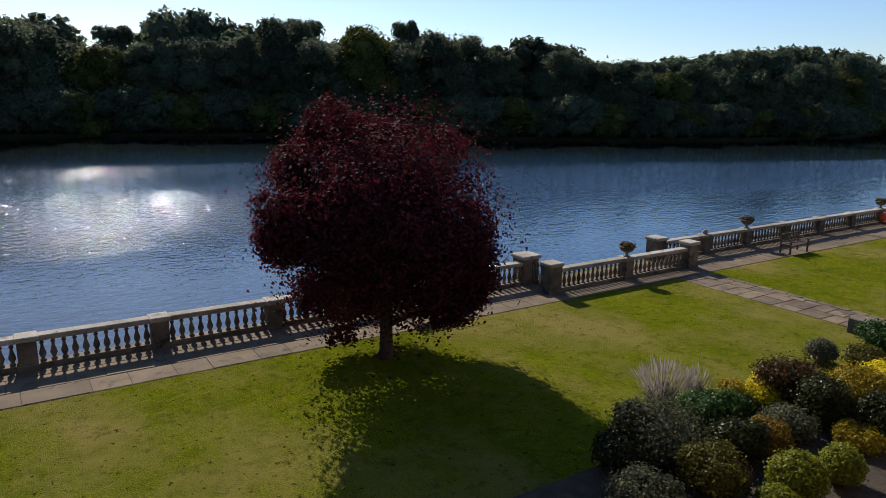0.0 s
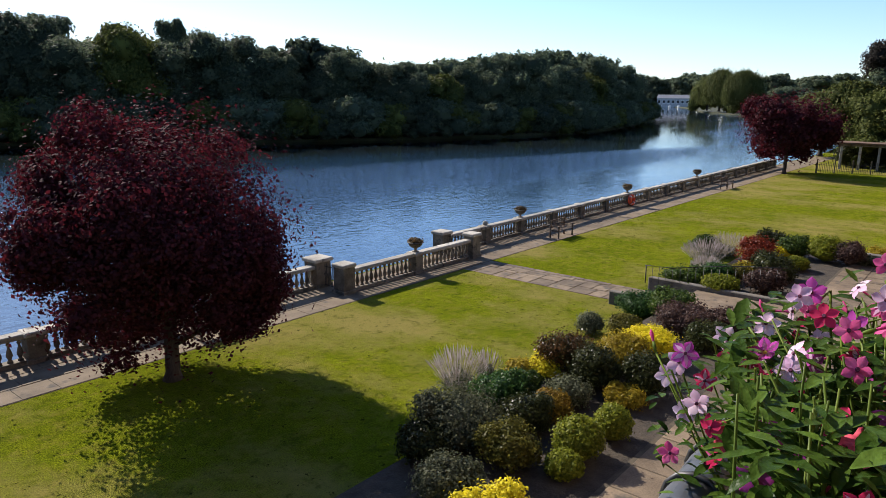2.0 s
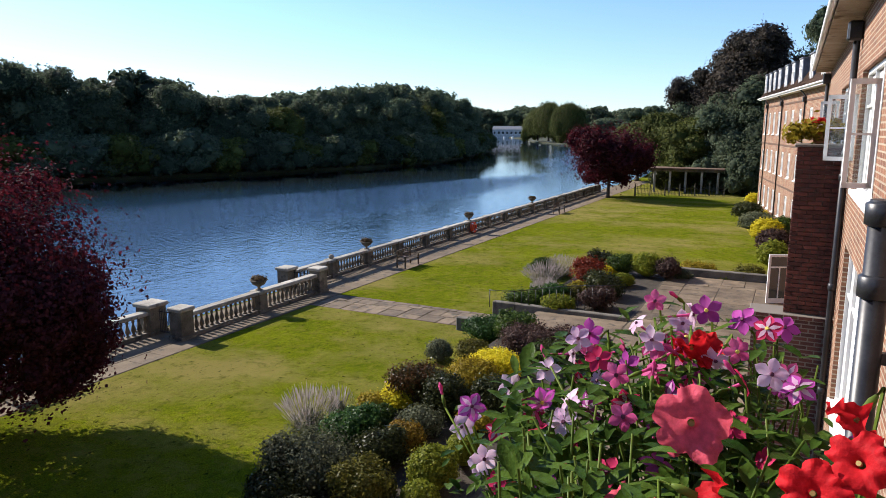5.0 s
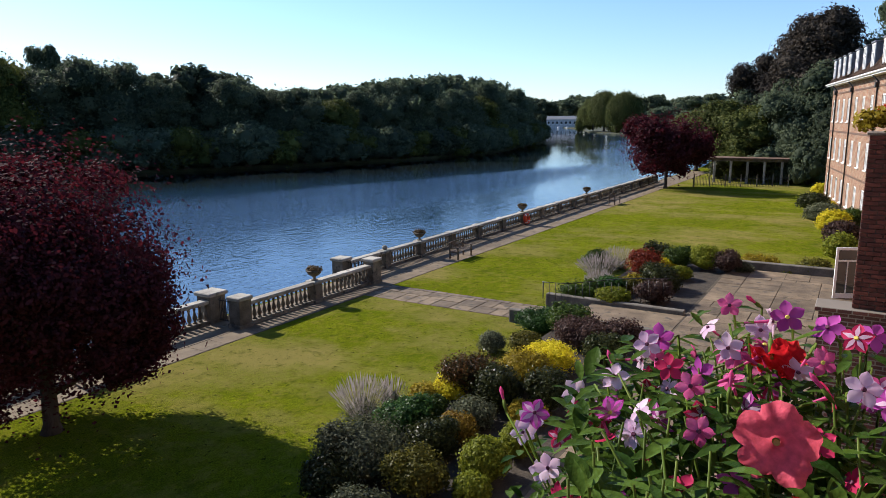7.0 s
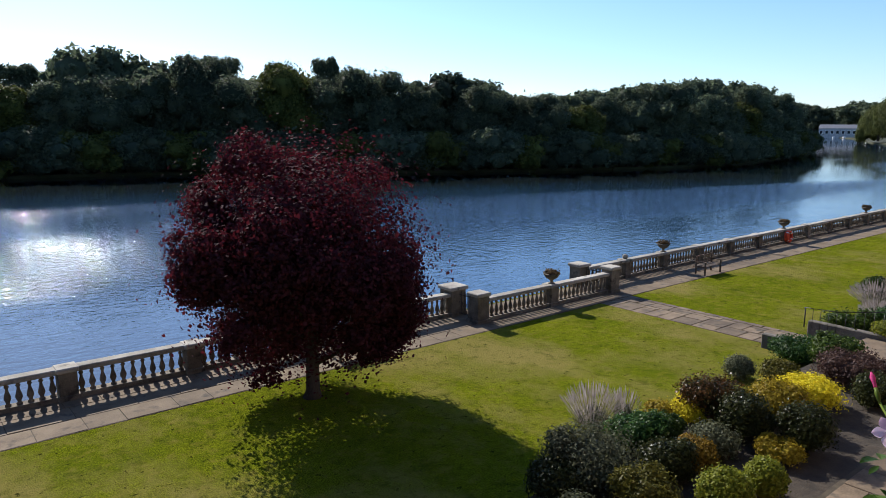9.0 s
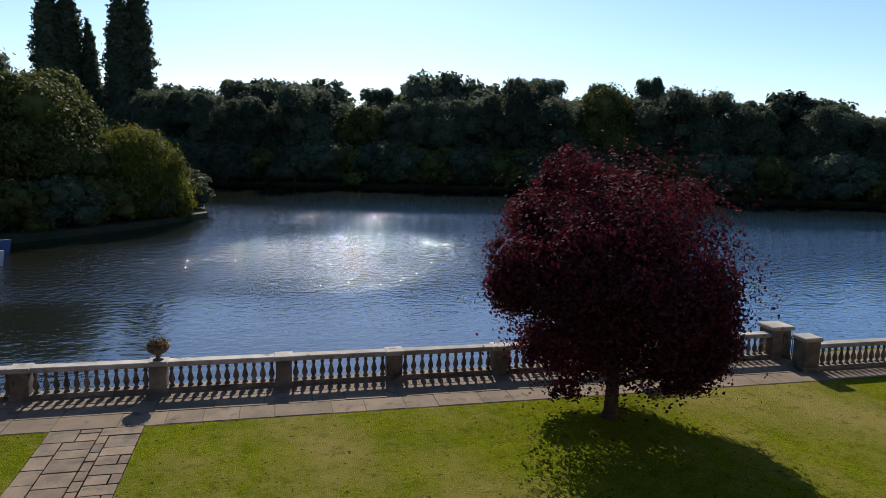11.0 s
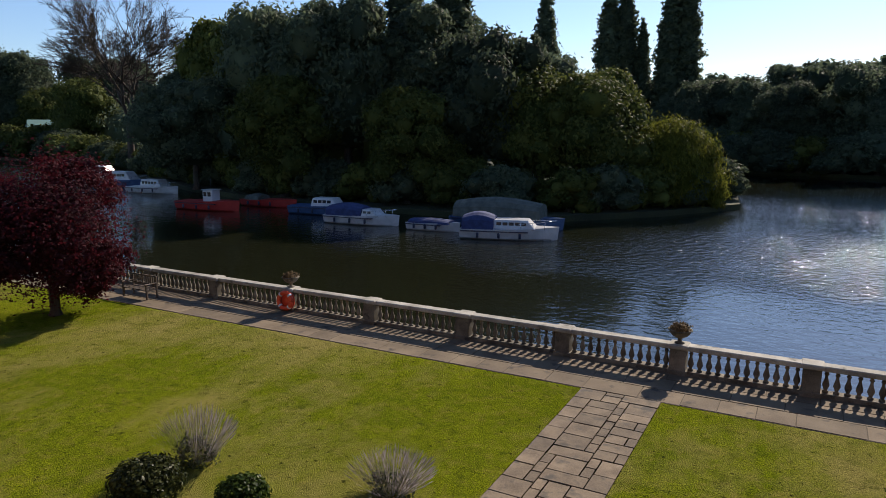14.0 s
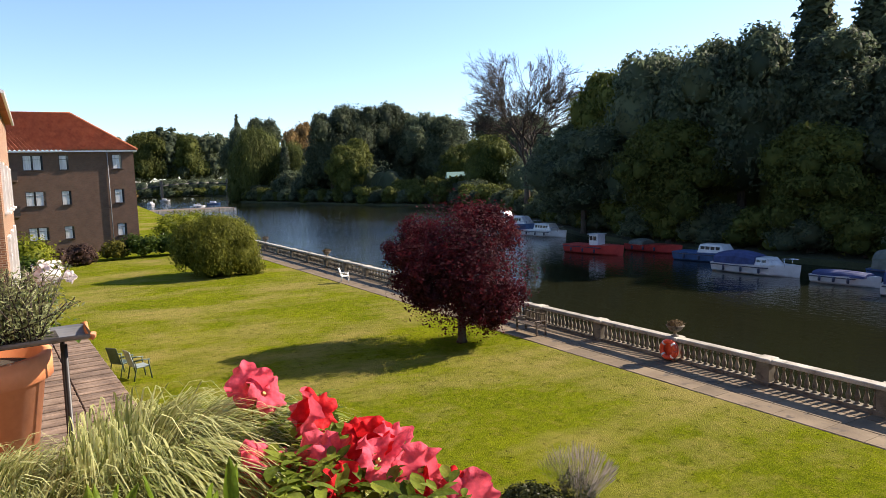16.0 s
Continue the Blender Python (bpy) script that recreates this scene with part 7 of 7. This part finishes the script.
rose = thing("rosemary_bush", (-1.87, -0.235, 7.815), "upright grey-green rosemary bush in a dark trough", "shrub")
c = []
bm = bmesh.new()
for k in range(950):
    b = Vector((fl_rng.uniform(-0.06, 0.06), fl_rng.uniform(-0.33, 0.27), 0))
    e = b + Vector((fl_rng.normal() * 0.045, fl_rng.normal() * 0.045, fl_rng.uniform(0.06, 0.16)))
    tube([b, e], [0.0022, 0.001], 3, bm)
    for u in np.linspace(0.12, 1.0, 38):
        c.append(b.lerp(e, u) + Vector(fl_rng.normal(size=3)) * 0.006)
part("stem", bm, BARK, rose)
part("leaves", leaf_mesh("leaves", np.array([v[:] for v in c]), 0.0036, fl_rng, -0.5, 0.2, 3.6), ROSEMARY, rose)
stool(-1.98, -0.095, 7.50, 0.12, "black metal plant stand under the terracotta pot")
pot("terracotta_pot", -1.98, -0.095, 7.50, 0.145, 0.105, 0.27, TERRACOTTA, "large orange terracotta pot of dry soil")
hyd = thing("white_hydrangea", (-2.35, 0.085, 7.60), "large white flower head above green leaves", "flower")
c = clumped([((0, 0, 0.30), (0.04, 0.045, 0.03)), ((0.0, 0.05, 0.29), (0.025, 0.025, 0.02))], 300, fl_rng, 6, 0.14)
part("petals", leaf_mesh("petals", c, 0.011, fl_rng, 0, 0.4, 1.1, [((0, 0, 0.295), (0.035, 0.038, 0.024))]), PETAL_WHITE, hyd, "white petals")
part("leaves", bedding_leaves(30, (-0.06, 0.06), (-0.06, 0.06), (0.1, 0.24), 0, 0.045, fl_rng), PLANT_LEAF, hyd)
part("stem", tube([(0, -0.12, -1.05), (0, -0.08, 0.1), (0, 0, 0.28)], 0.004, 5), STEM_GREEN, hyd)
# neighbouring brick ledge
ledge = thing("brick_ledge", (0, 0, 0), "flat brick-paved top of the projecting bay below", "ledge", kind="structure")
part("core", boxed(-10.9, -4.6, -0.1, 1.02, 0.3, 6.03), BRICK_BROWN, ledge)
ledge_brick = bpy.data.meshes.new("ledge_brick")
_b = boxed(-0.032, 0.032, -0.21, 0.21, 0, 0.075, 0.006)
_b.to_mesh(ledge_brick)
_b.free()
LEDGE_BRICK = surface("weathered_ledge_brick", (0.085, 0.055, 0.038), (0.22, 0.155, 0.11), 5, 50, 0.9, 0.6, 0.006, spread=0.3)
for k in range(81):
    for j in range(2):
        part("brick", ledge_brick, LEDGE_BRICK, ledge, at=(-10.86 + 0.077 * k, 0.80 - 0.43 * j, 6.03 + 0.004 * ((k * 7 + j) % 3)))
# the balcony stands a little askew to the garden; its two ends are set down each on its own datum
for ob in set(bpy.data.objects) - before_balcony:
    if ob.parent is None:
        near_end = ob.location.x > 0.3 or ob is railing or ob is bed_r
        turn = radians(2.93 if near_end else 3.28)
        ob.matrix_world = pose(0, 0.006 if near_end else 0.016, -0.943 if near_end else -0.902) @ Matrix.Rotation(turn, 4, "Z") @ ob.matrix_basis
# flower pot on the party pier
pot("planter_on_pier", PX + 0.5, FACE_Y + 0.42, 7.106, 0.16, 0.11, 0.22, TERRACOTTA, "terracotta pot of geraniums on the brick pier")
ger = thing("geranium", (PX + 0.5, FACE_Y + 0.42, 7.304), "trailing yellow-green geranium with red flowers in a pot", "plant")
c = clumped([((0, 0, 0.04), (0.34, 0.42, 0.14)), ((0, 0.42, -0.02), (0.25, 0.18, 0.13)), ((0, -0.3, -0.02), (0.25, 0.2, 0.12))], 1500, fl_rng, 8, 0.16)
part("leaves", leaf_mesh("leaves", c, 0.055, fl_rng), SHRUB_M["bronze"], ger)
c = clumped([((0, 0.12, 0.17), (0.16, 0.18, 0.05))], 200, fl_rng, 10, 0.12)
part("flowers", leaf_mesh("flowers", c, 0.045, fl_rng), PETAL_RED, ger, "clusters of red flowers")
# open glazed door by the terrace, and the lower house wall behind it
part("lower_wall_face", boxed(25.0, 40.0, FACE_Y - 9.0, FACE_Y - 1.6, -0.3, 9.0), BRICK_RED, house)
gd = thing("garden_door", pose(30.75, -0.05, TERRACE_Z, 0, 0, 115), "open white glazed garden door on the terrace", "door")
bm = bmesh.new()
for q in ((0, 0.9, 0, 0.2), (0, 0.9, 1.9, 2.0), (0, 0.09, 0.2, 1.9), (0.81, 0.9, 0.2, 1.9), (0.09, 0.81, 1.45, 1.51), (0.43, 0.47, 0.2, 1.45)):
    box(bm, q[0], q[1], -0.025, 0.025, q[2], q[3])
part("door_frame", bm, WHITE, gd)
part("pane", boxed(0.08, 0.82, -0.005, 0.005, 0.2, 1.9), GLASS, gd)


# ---- far woods that close the view, then paving piece by piece ----
wood_rng = np.random.default_rng(51)
wood_lobes = []
for i, (x, y) in enumerate(along(BANK_LINE + [(330, 195), (480, 305)], 6.0)):
    h = top_at(x) * 0.72
    for d, k in ((6, 0.5), (14, 0.8), (27, 0.98)):
        wood_lobes.append(((x + 0.35 * d + wood_rng.uniform(-2, 2), y + d, h * 0.42 * k), (6.5, 4.5, h * 0.5 * k)))
for x in range(-70, 0, 9):
    wood_lobes.append(((1.6 * x - 10, 184 + wood_rng.uniform(-3, 3), 6.0), (11, 7, 9.5)))
for x, y in along([(-34, 80), (-46, 79), (-70, 80), (-112, 92), (-190, 118), (-300, 150), (-480, 190)], 9.0):
    wood_lobes.append(((x, y + 6, 5.0), (8, 6, 7.5)))
for x, y in along([(-205, 98), (-245, 95), (-300, 88), (-342, 116), (-425, 118), (-500, 112), (-520, 62), (-560, 52)], 7.0):
    wood_lobes.append(((x, y + 3, 4.5), (6, 5, 7.0)))
for k in range(26):
    wood_lobes.append(((690 + wood_rng.uniform(-6, 6), 110 + 11 * k, 9.0), (14, 10, 12.0)))
c = clumped(wood_lobes, 120000, wood_rng, 12, 0.16, (0.85, 1.12), -0.3)
tagged(part("far_woods", leaf_mesh("far_woods", c, 0.5, wood_rng, 0, 0.4, 1.5, shrunk(wood_lobes, 0.72)), LEAF_WOOD), "dense dark green woodland behind the river banks", "woodland", kind="stuff")

SLABS = {}


def slab_piece(w, d, h, material, bevel=0.008):
    key = (round(w, 2), round(d, 2), material.name)
    if key not in SLABS:
        me = bpy.data.meshes.new("paving_slab")
        b = boxed(-w / 2, w / 2, -d / 2, d / 2, -h, 0, bevel)
        b.to_mesh(me)
        b.free()
        me.materials.append(material)
        SLABS[key] = me
    return SLABS[key]


pave_rng = np.random.default_rng(61)
# the riverside path: three courses of long slabs
x_rows = [(PATH_Y0 + 0.02, 0.86), (PATH_Y0 + 0.90, 0.86), (PATH_Y0 + 1.78, 0.86)]
for y, d in x_rows:
    x = -27.0 + pave_rng.uniform(0, 0.5)
    while x < 39.5:
        w = (0.9, 1.1, 1.3, 1.5)[int(pave_rng.integers(0, 4))]
        part("paving_slab", slab_piece(w - 0.014, d - 0.014, 0.05, PAVING), PAVING, path_strip, at=pose(x + w / 2, y + d / 2, 0.018 + pave_rng.uniform(-0.004, 0.004), pave_rng.normal() * 0.15, pave_rng.normal() * 0.15, 0))
        x += w


def crazy_paving(name, x0, x1, y0, y1, z, label, unit=0.23, skew=0.0):
    """Random rectangles of flagstone fitted on a small grid."""
    base = tagged(part(name, boxed(x0, x1, y0, y1, z - 0.12, z - 0.012), JOINT), label, "path", kind="structure")
    nx, ny = round((x1 - x0) / unit), round((y1 - y0) / unit)
    ux, uy = (x1 - x0) / nx, (y1 - y0) / ny
    used = np.zeros((nx, ny), bool)
    sizes = [(3, 2), (2, 3), (4, 2), (3, 3), (2, 2), (4, 3), (1, 2), (2, 1), (1, 1)]
    for j in range(ny):
        for i in range(nx):
            if used[i, j]:
                continue
            order = [sizes[k] for k in pave_rng.permutation(6)] + sizes[6:]
            for w, d in order:
                if i + w <= nx and j + d <= ny and not used[i:i + w, j:j + d].any():
                    used[i:i + w, j:j + d] = True
                    part("flagstone", slab_piece(w * ux - 0.022, d * uy - 0.022, 0.05, FLAG, 0.012), FLAG, base,
                         at=pose(x0 + (i + w / 2) * ux, y0 + (j + d / 2) * uy, z + pave_rng.uniform(-0.006, 0.008), pave_rng.normal() * 0.3, pave_rng.normal() * 0.3, 0))
                    break


crazy_paving("garden_path", -5.42, -3.26, 10.6, 17.9, 0.012, "uneven flagstone path across the lawn")
crazy_paving("garden_path_far", 22.9, 25.0, 9.0, 17.9, 0.012, "uneven flagstone path across the lawn to the steps", 0.30)
crazy_paving("terrace_flags", 8.4, 34.3, -1.2, 5.1, TERRACE_Z, "worn flagstones of the terrace", 0.48)
